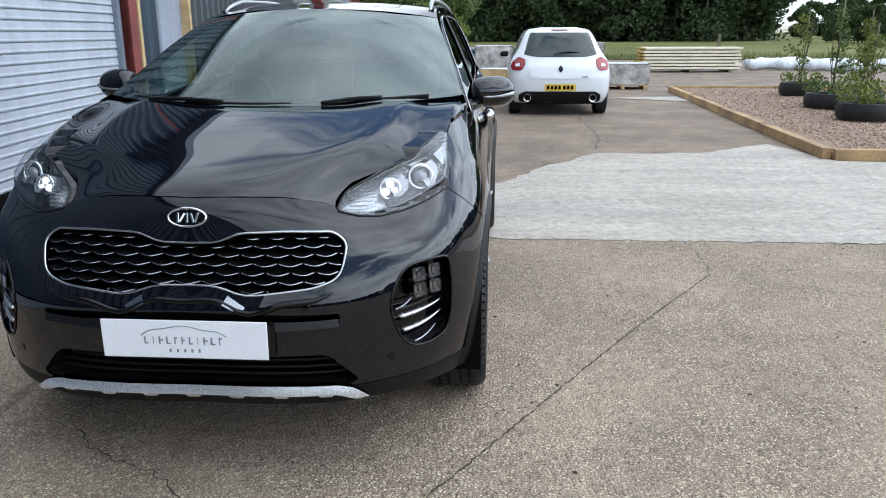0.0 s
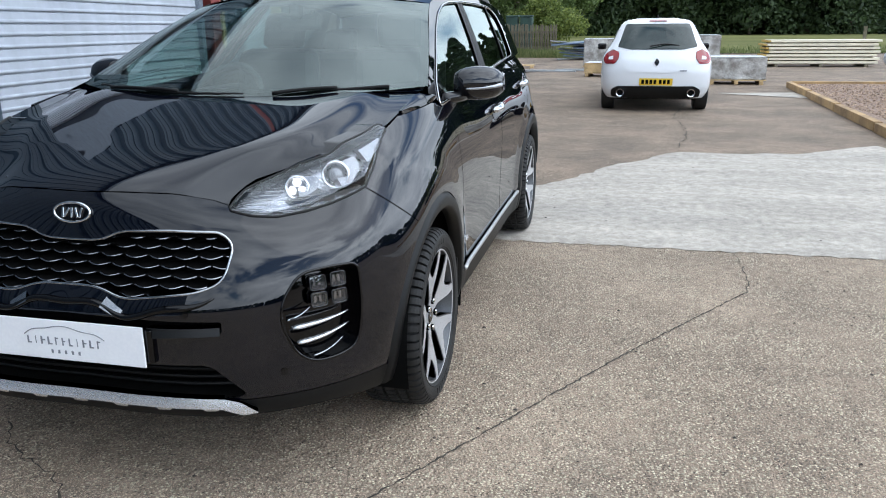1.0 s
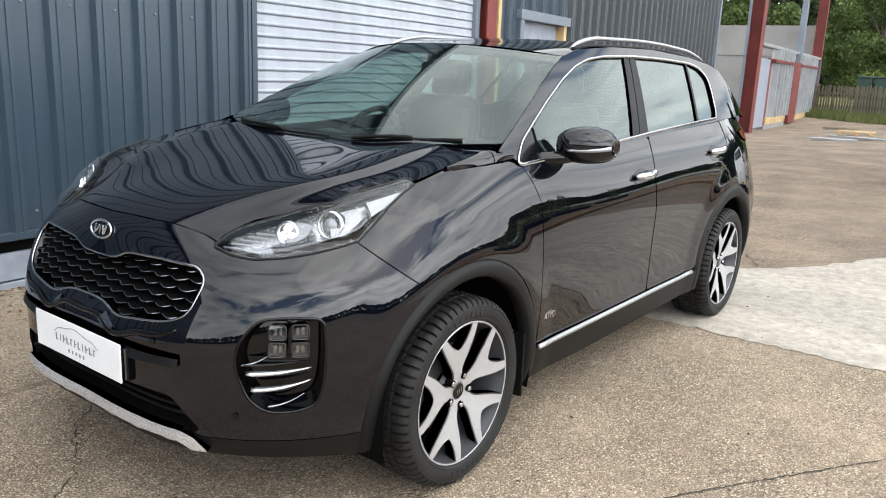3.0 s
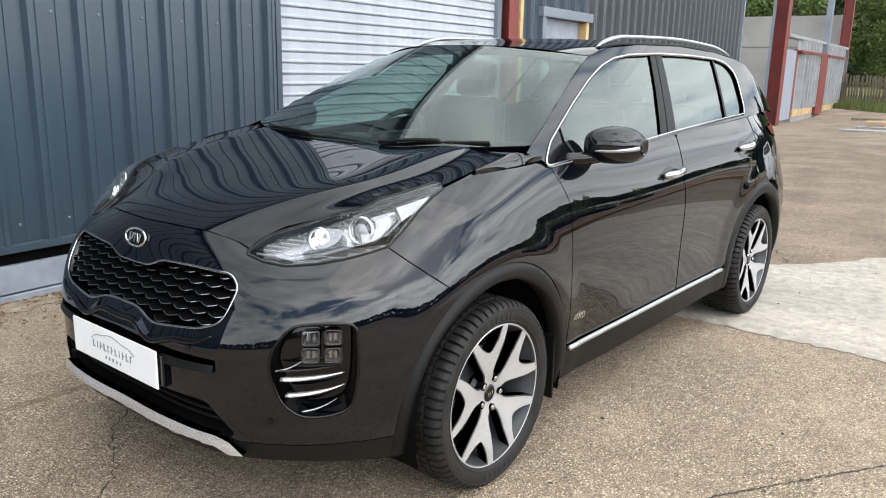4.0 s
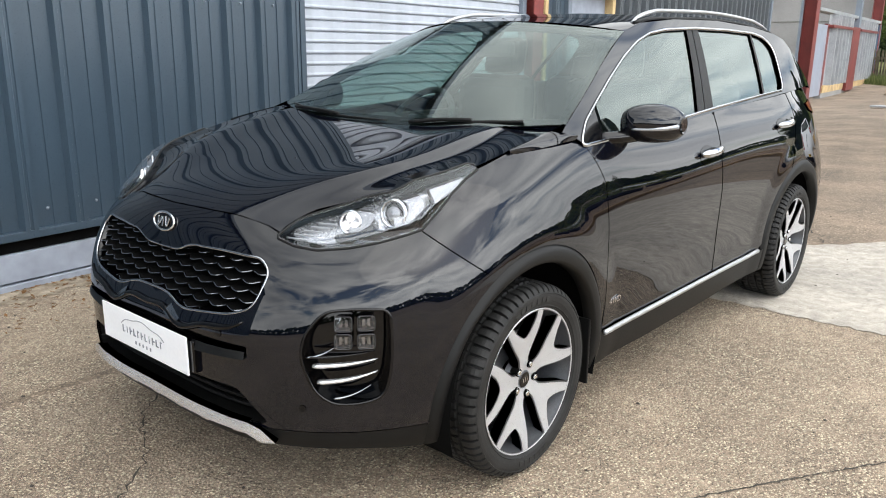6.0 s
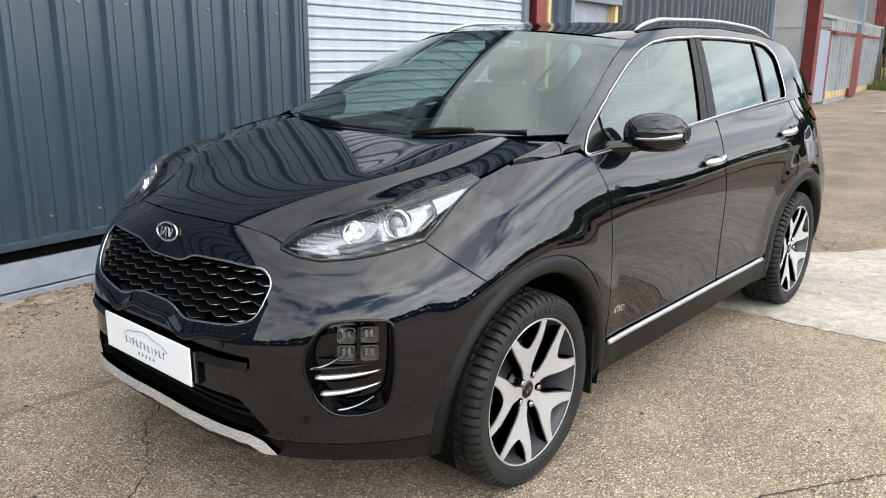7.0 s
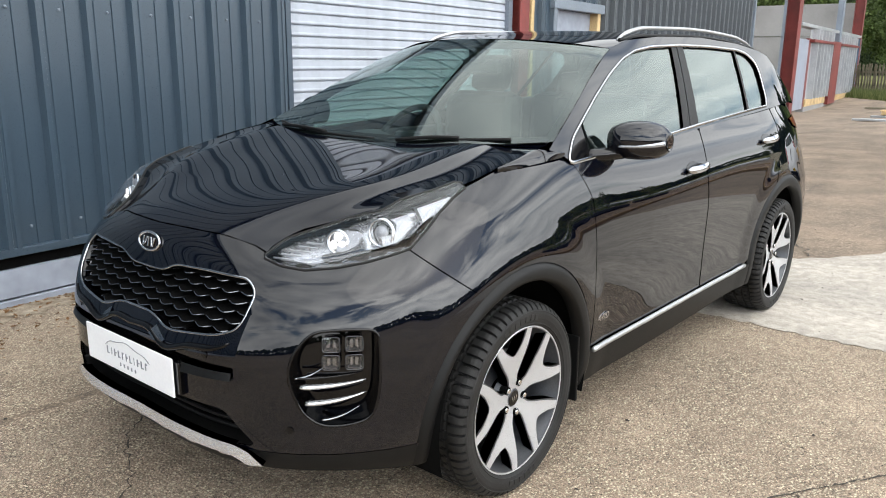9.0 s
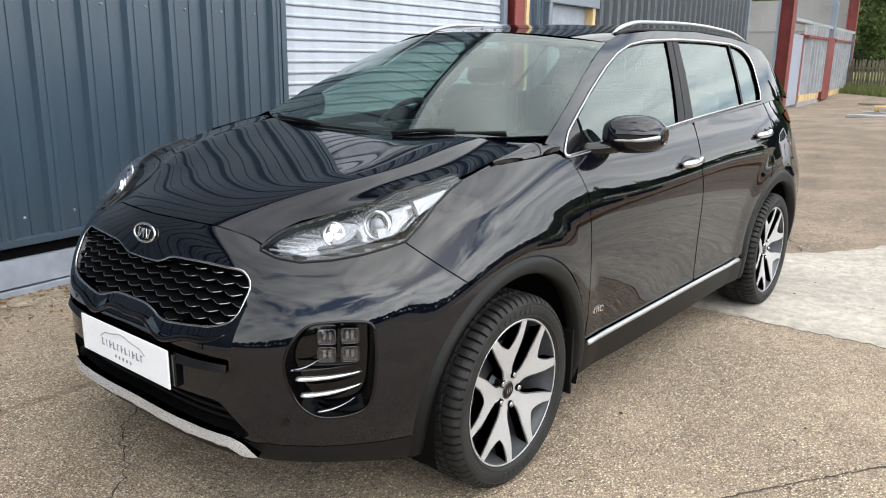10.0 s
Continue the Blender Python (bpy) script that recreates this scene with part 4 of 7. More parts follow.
wall_box("white_board", 24.3, 26.0, 0.0, 2.25, -0.10, 0.0, M["plinth"], wall_4, "pale insulated board leaning in the bay")
for a, b in ((26.4, 30.4), (32.3, 36.4)):
    cladding_sheet(a, b, 0.30, 2.62, wall_4, M["galv"], -0.05, pitch=0.62, deep=0.2)
    wall_box("timber_kerb", a - 0.2, b + 0.2, 0.06, 0.30, -0.15, 0.05, M["timber"], wall_4, "timber kerb board")
    wall_box("kerb_blocks", a - 0.3, b + 0.3, -0.2, 0.06, -0.2, 0.03, M["blockwork"], wall_4)
    wall_box("top_rail", a - 0.3, b + 0.3, 2.18, 2.27, -0.12, 0.16, M["red_steel"], wall_4)
wall_box("red_post", 30.1, 31.7, 0.0, 2.30, -0.1, 0.16, M["red_steel"], wall_4)
wall_box("red_post", 26.0, 26.35, 0.0, 2.3, -0.1, 0.0, M["red_steel"], wall_4)
wall_box("hanging_post", 31.6, 32.0, 2.0, 6.2, -0.1, 0.1, M["flashing"], wall_4, "grey steel post")
wall_box("gutter_rail", 24.3, 38.0, 2.64, 2.74, -0.3, 0.05, M["galv"], wall_4)
wall_box("end_board", 36.6, 37.6, 0.0, 2.6, -0.3, 0.0, M["blockwork"], wall_4, "plain grey board at the end of the bays")
wall_box("end_flashing", 37.8, 38.4, 0.0, 2.6, -0.4, 0.04, M["blue_sheet"], wall_4)
for h in (1.0, 0.45):
    wall_box("hand_rail", 19.0, 23.0, h, h + .05, -1.3, -1.25, M["black_and_shade"], wall_4, "dark steel rail")
for l in (19.0, 20.4, 21.8, 23.0):
    wall_box("rail_post", l, l + .06, -.15, 1.05, -1.3, -1.24, M["black_and_shade"], wall_4)


# -- the black car --
car = thing("car", "glossy black crossover car with silver alloy wheels, parked", "car")
WHEEL_Z = 0.345


def UX(x, z):
    return (s_at_x(x, z), z)


def UY(y, z):
    return (s_at_y(y, z), z)


def run(pts, r=0.02, step=0.02, closed=True, kind="x"):
    """Outline on the skin from points of (side distance or length, height)."""
    f = UX if kind == "x" else UY
    return soft([(*f(p[0], p[1]), *(p[2:3])) for p in pts], r, step, closed)


def both_ways(half):
    """Close a half outline (from the middle, out and back to the middle) over both sides."""
    h = np.asarray(half)
    m = h[::-1] * (-1, 1)
    return np.concatenate([h, m[1:-1]]) if abs(h[0, 0]) < 1e-6 and abs(h[-1, 0]) < 1e-6 else np.concatenate([h, m])


def arc(cy, r, a0, a1, n=24, cz=WHEEL_Z):
    return [(cy + r * math.cos(radians(a)), cz + r * math.sin(radians(a))) for a in np.linspace(a0, a1, n)]


def skin_path(uv, out):
    uv = np.asarray(uv)
    return skin(uv[:, 0], uv[:, 1], out)


# outlines shared between neighbours
SHUT = [(0.0, .937), (.10, .938), (.20, .935), (.28, .931), (.35, .921), (.40, .911), (.44, .899), (.458, .886)]
SHUT_XY = [(x, float(skin(s_at_x(x, z), z)[1]) + .003) for x, z in SHUT[:-1]]
LAMP_LOW = [(.457, .885), (.515, .870), (.58, .863), (.65, .871), (.71, .886), (.757, .905), (.778, .917)]
LAMP_OUT = [(-.36, .955), (-.285, 1.004), (-.205, 1.040), (-.146, 1.060)]
SEAM = [UY(-.423, .916), UY(-.372, .860), UY(-.310, .808), UY(-.262, .772)]
FRONT_OUT, REAR_OUT, FRONT_IN, REAR_IN = .462, .475, .400, .410
REAR_Y = 2.67
LOW = .345

GRILLE_HALF = [(0, .806), (.095, .808, .05), (.155, .836, .05), (.30, .839), (.45, .833, .05), (.492, .80, .04), (.476, .700, .04), (.40, .674), (.185, .651, .06), (.10, .682, .06), (0, .682)]
grille_line = both_ways(soft([(*UX(p[0], p[1]), *p[2:3]) for p in GRILLE_HALF], .03, .015, closed=False))
SLOT_HALF = [(0, .604), (.475, .594, .008), (.475, .560, .008), (0, .556)]
slot_line = both_ways(soft([(*UX(p[0], p[1]), *p[2:3]) for p in SLOT_HALF], .01, .02, closed=False))
INTAKE_HALF = [(0, .462), (.435, .462, .03), (.525, .365, .03), (.50, .352, .01), (0, .350)]
intake_line = both_ways(soft([(*UX(p[0], p[1]), *p[2:3]) for p in INTAKE_HALF], .02, .02, closed=False))
FOG = [(.627, .640, .03), (.662, .711, .04), (.735, .719, .03), (.795, .715, .03), (.807, .60, .05), (.803, .512, .04), (.790, .455, .04), (.750, .437, .03), (.694, .436, .03), (.653, .475, .04), (.622, .575, .04)]
fog_line = run(FOG, .03, .015)

bumper_half = ([UX(*p) for p in SHUT[:-1]] + [UX(*p) for p in LAMP_LOW] + SEAM
               + [UY(*p) for p in arc(0, FRONT_OUT + .004, 113, 181, 18)] + [UY(-.455, LOW), UX(.70, LOW), UX(.55, LOW), UX(.3, LOW), UX(0, LOW)])
bumper_line = both_ways(dense(bumper_half, .02, closed=False))
fog_far = fog_line[::-1] * (-1, 1)
panel("front_bumper", bumper_line, skin, M["paint"], car, holes=[grille_line, slot_line, intake_line, fog_line, fog_far], step=.016)

# lower lip and silver skid strip
lip = both_ways(dense([UX(0, LOW - .004), UX(.3, LOW - .004), UX(.55, LOW - .004), UX(.70, LOW - .004), UY(-.455, LOW - .004), UY(-.425, .255), UY(-.46, .255), UX(.78, .266), UX(.72, .279), UX(.62, .283), UX(.5, .283), UX(0, .283)], .03, False))
panel("lower_lip", lip, skin, M["matte_black"], car, step=.03, out=-.002)
SKID = [(0, .357), (.30, .357), (.46, .353, .02), (.505, .340), (.545, .306, .004), (.505, .302, .01), (.45, .325, .02), (0, .327)]
skid_line = both_ways(soft([(*UX(p[0], p[1]), *p[2:3]) for p in SKID], .01, .015, closed=False))


def skid_skin(u, v, out=0.0):
    """The strip leans back, so that its face looks a little upwards."""
    return skin(u, v, out + .006 + .40 * (.355 - np.asarray(v, float)))


panel("skid_plate", skid_line, skid_skin, M["satin"], car, step=.012, rim=.03, label="satin silver skid strip")
for i in range(-3, 4):
    s0 = s_at_x(i * .14, .30)
    panel("skid_tooth", soft([(s0 - .030, .328), (s0 + .030, .328), (s0 + .020, .313), (s0 - .020, .313)], .005, .01), skin, M["satin"], car, step=.012, out=.010, rim=.02)

# openings: cavities behind; the first three have their shade put into the colour
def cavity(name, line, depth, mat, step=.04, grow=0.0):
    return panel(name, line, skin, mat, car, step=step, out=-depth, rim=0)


cavity("grille_backing", grille_line, .075, M["black_and_shade"])
cavity("slot_backing", slot_line, .05, M["black_and_shade"])
cavity("intake_backing", intake_line, .10, M["black_and_shade"])
for line in (fog_line, fog_far):
    panel("fog_pocket", line, skin, M["gloss_black"], car, step=.03, out=-.055, rim=0)


def wall_round(name, line, d0, d1, mat, parent, label=""):
    """Side walls of an opening from depth d0 to d1."""
    a, b = skin_path(line, -d0), skin_path(line, -d1)
    n = len(a)
    return mesh_ob(name, np.concatenate([a, b]), [(i, (i + 1) % n, n + (i + 1) % n, n + i) for i in range(n)], mat, parent, label)


wall_round("grille_surround", grille_line, .004, .078, M["gloss_black"], car)
wall_round("slot_surround", slot_line, .004, .052, M["matte_black"], car)
wall_round("intake_surround", intake_line, .004, .102, M["matte_black"], car)
for line in (fog_line, fog_far):
    wall_round("fog_surround", line, .004, .057, M["gloss_black"], car)

# grille: chrome frame, second outer bead, wavy slats
frame_pts = skin_path(grille_line, -.004)
tube("grille_frame", frame_pts, .0046, M["trim_chrome"], car, "bright chrome grille frame", closed=True, sides=10)
lower_bead = [UX(*p) for p in [(.455, .662), (.42, .645), (.30, .628), (.19, .604), (.115, .636), (0, .637)]]
bead = np.array(lower_bead[::-1])
bead = np.concatenate([(bead[::-1] * (-1, 1))[:-1], bead])
tube("grille_chin", smooth_path(skin_path(bead, .002), 80), np.interp(np.linspace(-1, 1, 80), [-1, -.8, .8, 1], [.003, .011, .011, .003]), M["gloss_black"], car, "gloss black moulding under the grille")
for row in range(8):
    z0 = .662 + .0262 * row
    ss = np.linspace(-.56, .56, 281)
    ph = (ss / .084 + (.5 if row % 2 else 0)) % 1.0
    zz = z0 - .0058 * np.sin(np.pi * ph)
    dip = -.016 - .005 * np.cos(2 * np.pi * ph)
    ok = inside(grille_line, np.stack([ss, zz], -1)) & inside(grille_line, np.stack([ss, zz + .006], -1))
    n = len(ss)
    V = np.concatenate([skin(ss, zz, dip), skin(ss, zz + .005, dip - .002), skin(ss, zz + .009, -.06), skin(ss, zz - .003, -.06)])
    on_ = [i for i in range(n - 1) if ok[i] and ok[i + 1]]
    F = [f for i in on_ for f in ((i, i + 1, n + i + 1, n + i), (n + i, n + i + 1, 2 * n + i + 1, 2 * n + i), (i + 1, i, 3 * n + i, 3 * n + i + 1))]
    slat = mesh_ob("grille_slat", V, F, M["black_and_shade"], car, smooth=False)
    # bright edge of each scallop, tilted up
    e = np.concatenate([skin(ss, zz + .0016, dip + .0020), skin(ss, zz + .0036, dip + .0008), skin(ss, zz + .0038, dip - .004)])
    mesh_ob("grille_edge", e, [f for i in on_ if .05 < ph[i] < .95 for f in ((i, i + 1, n + i + 1, n + i), (n + i, n + i + 1, 2 * n + i + 1, 2 * n + i))], M["dark_chrome"], slat, "dark chrome slat edge", smooth=False)

# lower intake bars, slot blades
for z in (.375, .40, .425, .445):
    ss = np.linspace(-.52, .52, 60)
    pts = skin(ss, np.full(60, z), -.06)
    ok = inside(intake_line, np.stack([ss, np.full(60, z)], -1))
    tube("intake_bar", pts[ok], .006, M["matte_black"], car, sides=6)
for sg in (-1, 1):
    a = [UX(sg * .262, .576), UX(sg * .36, .576), UX(sg * .470, .578)]
    b = [UX(sg * .470, .556), UX(sg * .36, .552), UX(sg * .262, .548)]
    panel("slot_blade", dense(a + b, .02), lambda u, v, out=0.0: skin(u, v, out + .004 + .35 * (.576 - np.asarray(v, float))), M["satin_black"], car, step=.01, rim=.03)
    # end facet of the moulding under the grille; dark chrome imitates a sky reflection
    f0, f1 = UX(sg * .138, .662), UX(sg * .196, .634)
    f2, f3 = UX(sg * .180, .604), UX(sg * .122, .632)
    panel("chin_facet", dense([f0, f1, f2, f3], .01), lambda u, v, out=0.0: skin(u, v, out + .014 - .28 * (np.abs(np.asarray(u, float)) - .12) + .45 * (.636 - np.asarray(v, float))), M["dark_chrome"], car, step=.01, rim=.012, label="facet of the grille moulding, in dark chrome to imitate a sky reflection")

# show plate with its grey print as bars
plate = thing("show_plate", "white show plate with grey print on a black holder", "plate")
PY, PZ, PW, PH = -.893, .522, .524, .124
box("holder", (PW + .03, .03, PH - .02), (0.006, PY + .022, PZ), M["gloss_black"], plate, bevel=.004)
box("plate_face", (PW, .006, PH), (0, PY, PZ), M["plate_white"], plate, bevel=.002)
for i, w in enumerate((.013, .004, .015, .015, .010, .011, .012, .004, .014, .015, .010)):
    x = -.120 + .0235 * i
    box("print_bar", (w * .32, .002, .024), (x - w * .34, PY - .004, PZ - .003), M["grey_ink"], plate, bevel=0)
    if w > .005:
        box("print_bar", (w * .9, .002, .0035), (x, PY - .004, PZ + (-.013, .006, -.002)[i % 3]), M["grey_ink"], plate, bevel=0)
for i in range(5):
    box("print_bar", (.006, .002, .011), (-.046 + .023 * i, PY - .004, PZ - .036), M["grey_ink"], plate, bevel=0)
swoop = smooth_path([(-.135, PY - .004, PZ + .012), (-.11, PY - .004, PZ + .028), (-.06, PY - .004, PZ + .036), (-.03, PY - .004, PZ + .043), (.02, PY - .004, PZ + .043), (.06, PY - .004, PZ + .033), (.11, PY - .004, PZ + .026), (.135, PY - .004, PZ + .012)], 40)
tube("print_line", swoop, .0015, M["grey_ink"], plate, sides=4)

# oval badge: chrome ring, black field, plain bars
badge = new("badge")
badge.parent = car
ctr = skin(np.array([0.0]), np.array([.884]), 0.004)[0]
ang = np.linspace(0, 2 * np.pi, 48, endpoint=False)
ring = np.stack([.060 * np.cos(ang), 0 * ang, .0285 * np.sin(ang)], -1)
tilt = np.array(pose(0, 0, 0, -14).to_3x3())
tube("badge_ring", ring @ tilt.T + ctr, .0042, M["chrome"], badge, closed=True, sides=8)
field = np.concatenate([[[0, -.002, 0]], ring * (.97, 1, .97)]) @ tilt.T + ctr
mesh_ob("badge_field", field, [(0, 1 + (i + 1) % 48, 1 + i) for i in range(48)], M["gloss_black"], badge)
for x, w, a in ((-.027, .007, 0), (-.014, .007, 32), (0.002, .007, 0), (.018, .007, -18), (.032, .007, 18)):
    bm = box_bm((w, .004, .030), (0, 0, 0), .001)
    ob = part("badge_bar", bm, M["chrome"], badge)
    ob.matrix_basis = Matrix.Translation(Vector(ctr) + Vector((x, -.004, 0))) @ pose(0, 0, 0, -14, a, 0)

# headlamps
LAMP_TOP = [(-.143, 1.075), (-.165, 1.078), (-.24, 1.062), (-.349, 1.041), (-.41, 1.014), (-.475, .991), (-.53, .965), (-.58, .945), (-.61, .932), (-.64, .916), (-.68, .893)]
lamp_line = dense([UX(*p) for p in LAMP_LOW] + [UY(*p) for p in LAMP_OUT] + [UY(*p) for p in LAMP_TOP], .015)
for sgn in (1, -1):
    line = lamp_line if sgn > 0 else lamp_line[::-1] * (-1, 1)
    def lens_skin(u, v, out=0.0, line=dense(line, .003)):
        """The lens stands domed out of the body."""
        q = np.stack(np.broadcast_arrays(np.asarray(u, float), np.asarray(v, float)), -1).reshape(-1, 2)
        d = np.concatenate([np.min(np.linalg.norm(c[:, None] - line[None], axis=-1), axis=1) for c in np.array_split(q, max(1, len(q) // 400))])
        k = np.sin(np.clip(d / .042, 0, 1) * np.pi / 2)
        q = skin(u, v, out + .028 * k)
        q[..., 2] += .014 * k.reshape(q[..., 2].shape)
        return q
    lamp = panel("headlamp", line, lens_skin, M["lens"], car, step=.011, out=.001, rim=.006, label="clear headlamp with round projectors")
    lamp.visible_shadow = False
    panel("lamp_housing", line, skin, M["lamp_dark"], lamp, step=.03, out=-.07, rim=0)
    wall_round("lamp_wall", line, .004, .072, M["gloss_black"], lamp)
    tube("lamp_gasket", skin_path(line, .0), .0045, M["satin_black"], lamp, closed=True, sides=6)
    # bright upper bezel and the dark lower step
    def on(x, z, out):
        s = s_at_x(x, z) * sgn
        return skin(np.array([s]), np.array([z]), out)[0]
    def onY(y, z, out):
        s = s_at_y(y, z) * sgn
        return skin(np.array([s]), np.array([z]), out)[0]
    for (y, z), r, nm in (((-.540, .929), .034, "inner"), ((-.456, .957), .040, "outer")):
        p0 = onY(y, z, .004)
        fwd = np.array([sgn * .25, -.93, .12])
        fwd /= np.linalg.norm(fwd)
        q = Vector(fwd).to_track_quat("Z", "Y").to_matrix()
        ring_p = np.array([[r * math.cos(a), r * math.sin(a), 0] for a in np.linspace(0, 2 * np.pi, 32, endpoint=False)])
        tube("projector_ring", ring_p @ np.array(q).T + p0 - fwd * .012, .0055, M["chrome"], lamp, "chrome projector ring", closed=True, sides=8)
        dome = lathe("projector", [(0.0001, .012), (r * .5, .009), (r * .8, .002), (r * .97, -.012), (r, -.03)], M["lamp_silver"] if nm == "inner" else M["gloss_black"], lamp, seg=28, axis="z")
        dome.matrix_basis = Matrix.Translation(p0 - fwd * .02) @ q.to_4x4()
        if nm == "inner":
            for k in range(3):
                a = radians(90 + 120 * k)
                d = lathe("lamp_lobe", [(0.0001, .006), (r * .30, .004), (r * .42, -.006)], M["lamp_glow"], lamp, seg=16, axis="z")
                d.matrix_basis = Matrix.Translation(p0 - fwd * .008) @ q.to_4x4() @ Matrix.Translation((r * .46 * math.cos(a), r * .46 * math.sin(a), 0))
        else:
            d = lathe("projector_lens", [(0.0001, .016), (r * .3, .013), (r * .55, .004), (r * .66, -.01)], M["lamp_silver"], lamp, seg=24, axis="z")
            d.matrix_basis = Matrix.Translation(p0 - fwd * .016) @ q.to_4x4()
    sh = lambda pts: (dense([UY(*p) for p in pts], .015) if sgn > 0 else (dense([UY(*p) for p in pts], .015))[::-1] * (-1, 1))
    panel("lamp_shroud", sh([(-.510, .957), (-.486, .957), (-.484, .950), (-.518, .922), (-.545, .908), (-.560, .906)]), skin, M["lamp_silver"], lamp, step=.012, out=-.008, rim=.03, label="silver projector shroud")
    panel("lamp_shroud", sh([(-.435, .990), (-.42, .987), (-.364, 1.002), (-.368, .984), (-.387, .964), (-.439, .931), (-.470, .924)]), skin, M["lamp_silver"], lamp, step=.012, out=-.006, rim=.03, label="silver projector shroud")
    stud = None
    for y0, z0, nx_, ny_ in ((-.500, .932, 3, 4), (-.405, .962, 5, 4)):
        for i in range(nx_):
            for j in range(ny_):
                at_ = onY(y0 + .0105 * i, z0 + .0085 * j - .002 * i, -.004)
                if stud is None:
                    bm = bmesh.new()
                    bmesh.ops.create_icosphere(bm, subdivisions=1, radius=.0024)
                    o = stud = part("lamp_stud", bm, M["chrome"], lamp, smooth=True)
                else:
                    o = stud.copy()
                    scene.collection.objects.link(o)
                o.location = at_
    panel("lamp_reflector", sh([(-.330, 1.016), (-.215, 1.040), (-.203, 1.036), (-.342, .980)]), skin, M["lamp_silver"], lamp, step=.012, out=-.006, rim=.02)
    panel("lamp_step", sh([(-.595, .892), (-.555, .903), (-.512, .922), (-.509, .909), (-.449, .918), (-.425, .924), (-.432, .914), (-.509, .893), (-.60, .876)]), skin, M["gloss_black"], lamp, step=.012, out=-.004, rim=.03)
    for k in range(5):
        q0, q1 = UX(.475 + .012 * k, .886 + .009 * k), UX(.535 + .010 * k, .882 + .0095 * k)
        tt = np.linspace(0, 1, 8)
        gp = skin(sgn * (q0[0] + (q1[0] - q0[0]) * tt), q0[1] + (q1[1] - q0[1]) * tt, -.012)
        tube("light_guide", gp, .0028, M["lamp_silver"], lamp, sides=6)

# fog pocket: four ice-cube lamps, blades
for sgn in (1, -1):
    line = fog_line if sgn > 0 else fog_far
    fog = new("fog_light")
    fog.parent = car
    tube("fog_frame", skin_path(line, .001), .0045, M["gloss_black"], fog, closed=True, sides=6)
    for x, z in ((.712, .674), (.758, .676), (.716, .624), (.762, .624)):
        s = s_at_x(x, z) * sgn
        body = panel("cube_lamp", soft([(s - .024, z - .020), (s + .024, z - .020), (s + .024, z + .020), (s - .024, z + .020)], .010, .006), skin, M["lens"], fog, step=.008, out=-.008, rim=.012, label="small square clear lamp")
        body.visible_shadow = False
        def bowl(u, v, out=0.0, s=s, z=z):
            r = np.maximum(np.abs(np.asarray(u, float) - s) / .022, np.abs(np.asarray(v, float) - z) / .018)
            return skin(u, v, out - .034 + .024 * np.clip(r, 0, 1) ** 2)
        panel("cube_reflector", soft([(s - .022, z - .018), (s + .022, z - .018), (s + .022, z + .018), (s - .022, z + .018)], .008, .006), bowl, M["cube_dark"], body, step=.005, rim=.004)
        for k in (-1, 1):
            panel("cube_lens", soft([(s + k * .009 - .006, z - .011), (s + k * .009 + .006, z - .011), (s + k * .009 + .006, z + .011), (s + k * .009 - .006, z + .011)], .004, .004), lambda u, v, out=0.0, c=s + k * .009: skin(u, v, out - .016 - .6 * np.abs(np.asarray(u, float) - c)), M["dark_chrome"], body, step=.004, rim=.012)
        rim_line = soft([(s - .025, z - .021), (s + .025, z - .021), (s + .025, z + .021), (s - .025, z + .021)], .010, .006)
        tube("cube_rim", skin(rim_line[:, 0], rim_line[:, 1], -.008), .0018, M["cube_dark"], body, closed=True, sides=6)
        panel("cube_bezel", soft([(s - .029, z - .025), (s + .029, z - .025), (s + .029, z + .025), (s - .029, z + .025)], .012, .006), skin, M["gloss_black"], body, step=.012, out=-.036, rim=.03)
    for (xa, za), (xb, zb), m in (((.650, .552), (.785, .567), "satin"), ((.660, .503), (.785, .529), "satin"), ((.694, .453), (.772, .488), "dark_chrome"), ((.637, .578), (.700, .606), "dark_chrome"), ((.637, .578), (.770, .588), "gloss_black")):
        sa, sb = s_at_x(xa, za) * sgn, s_at_x(xb, zb) * sgn
        tt = np.linspace(0, 1, 14)
        pts = skin(sa + (sb - sa) * tt, za + (zb - za) * tt ** 2, -.006 - .016 * tt)
        tube("fog_blade", pts, np.interp(tt, [0, .04, .5, 1], [.009, .0125, .010, .003]) * (1.0 if m == "satin" else .6), M[m], fog, "satin silver blade" if m == "satin" else "", sides=8, flat=.62)

# parking sensors
for x, z in ((.375, .617), (.622, .421)):
    for sgn in (1, -1):
        s = s_at_x(x, z) * sgn
        a = np.linspace(0, 2 * np.pi, 20, endpoint=False)
        panel("parking_sensor", np.stack([s + .011 * np.cos(a), z + .011 * np.sin(a)], -1), skin, M["gloss_black"], car, step=.01, out=.002, rim=.004)

# bonnet
edge_pts = SHUT_XY
side_y = np.linspace(-.645, .255, 30)
bl = edge_pts + [(float(bonnet_edge(y)) - .004, y) for y in side_y]
BACK = [(.772, .270), (.70, .232), (.55, .170), (.30, .115), (0, .092)]
bl = dense(bl + BACK, .02, closed=False)
bon_line = np.concatenate([bl, (bl[::-1] * (-1, 1))[1:-1]])
panel("bonnet", bon_line, lambda u, v, out=0.0: bonnet(u, v, out), M["paint"], car, step=.012, rim=.014)
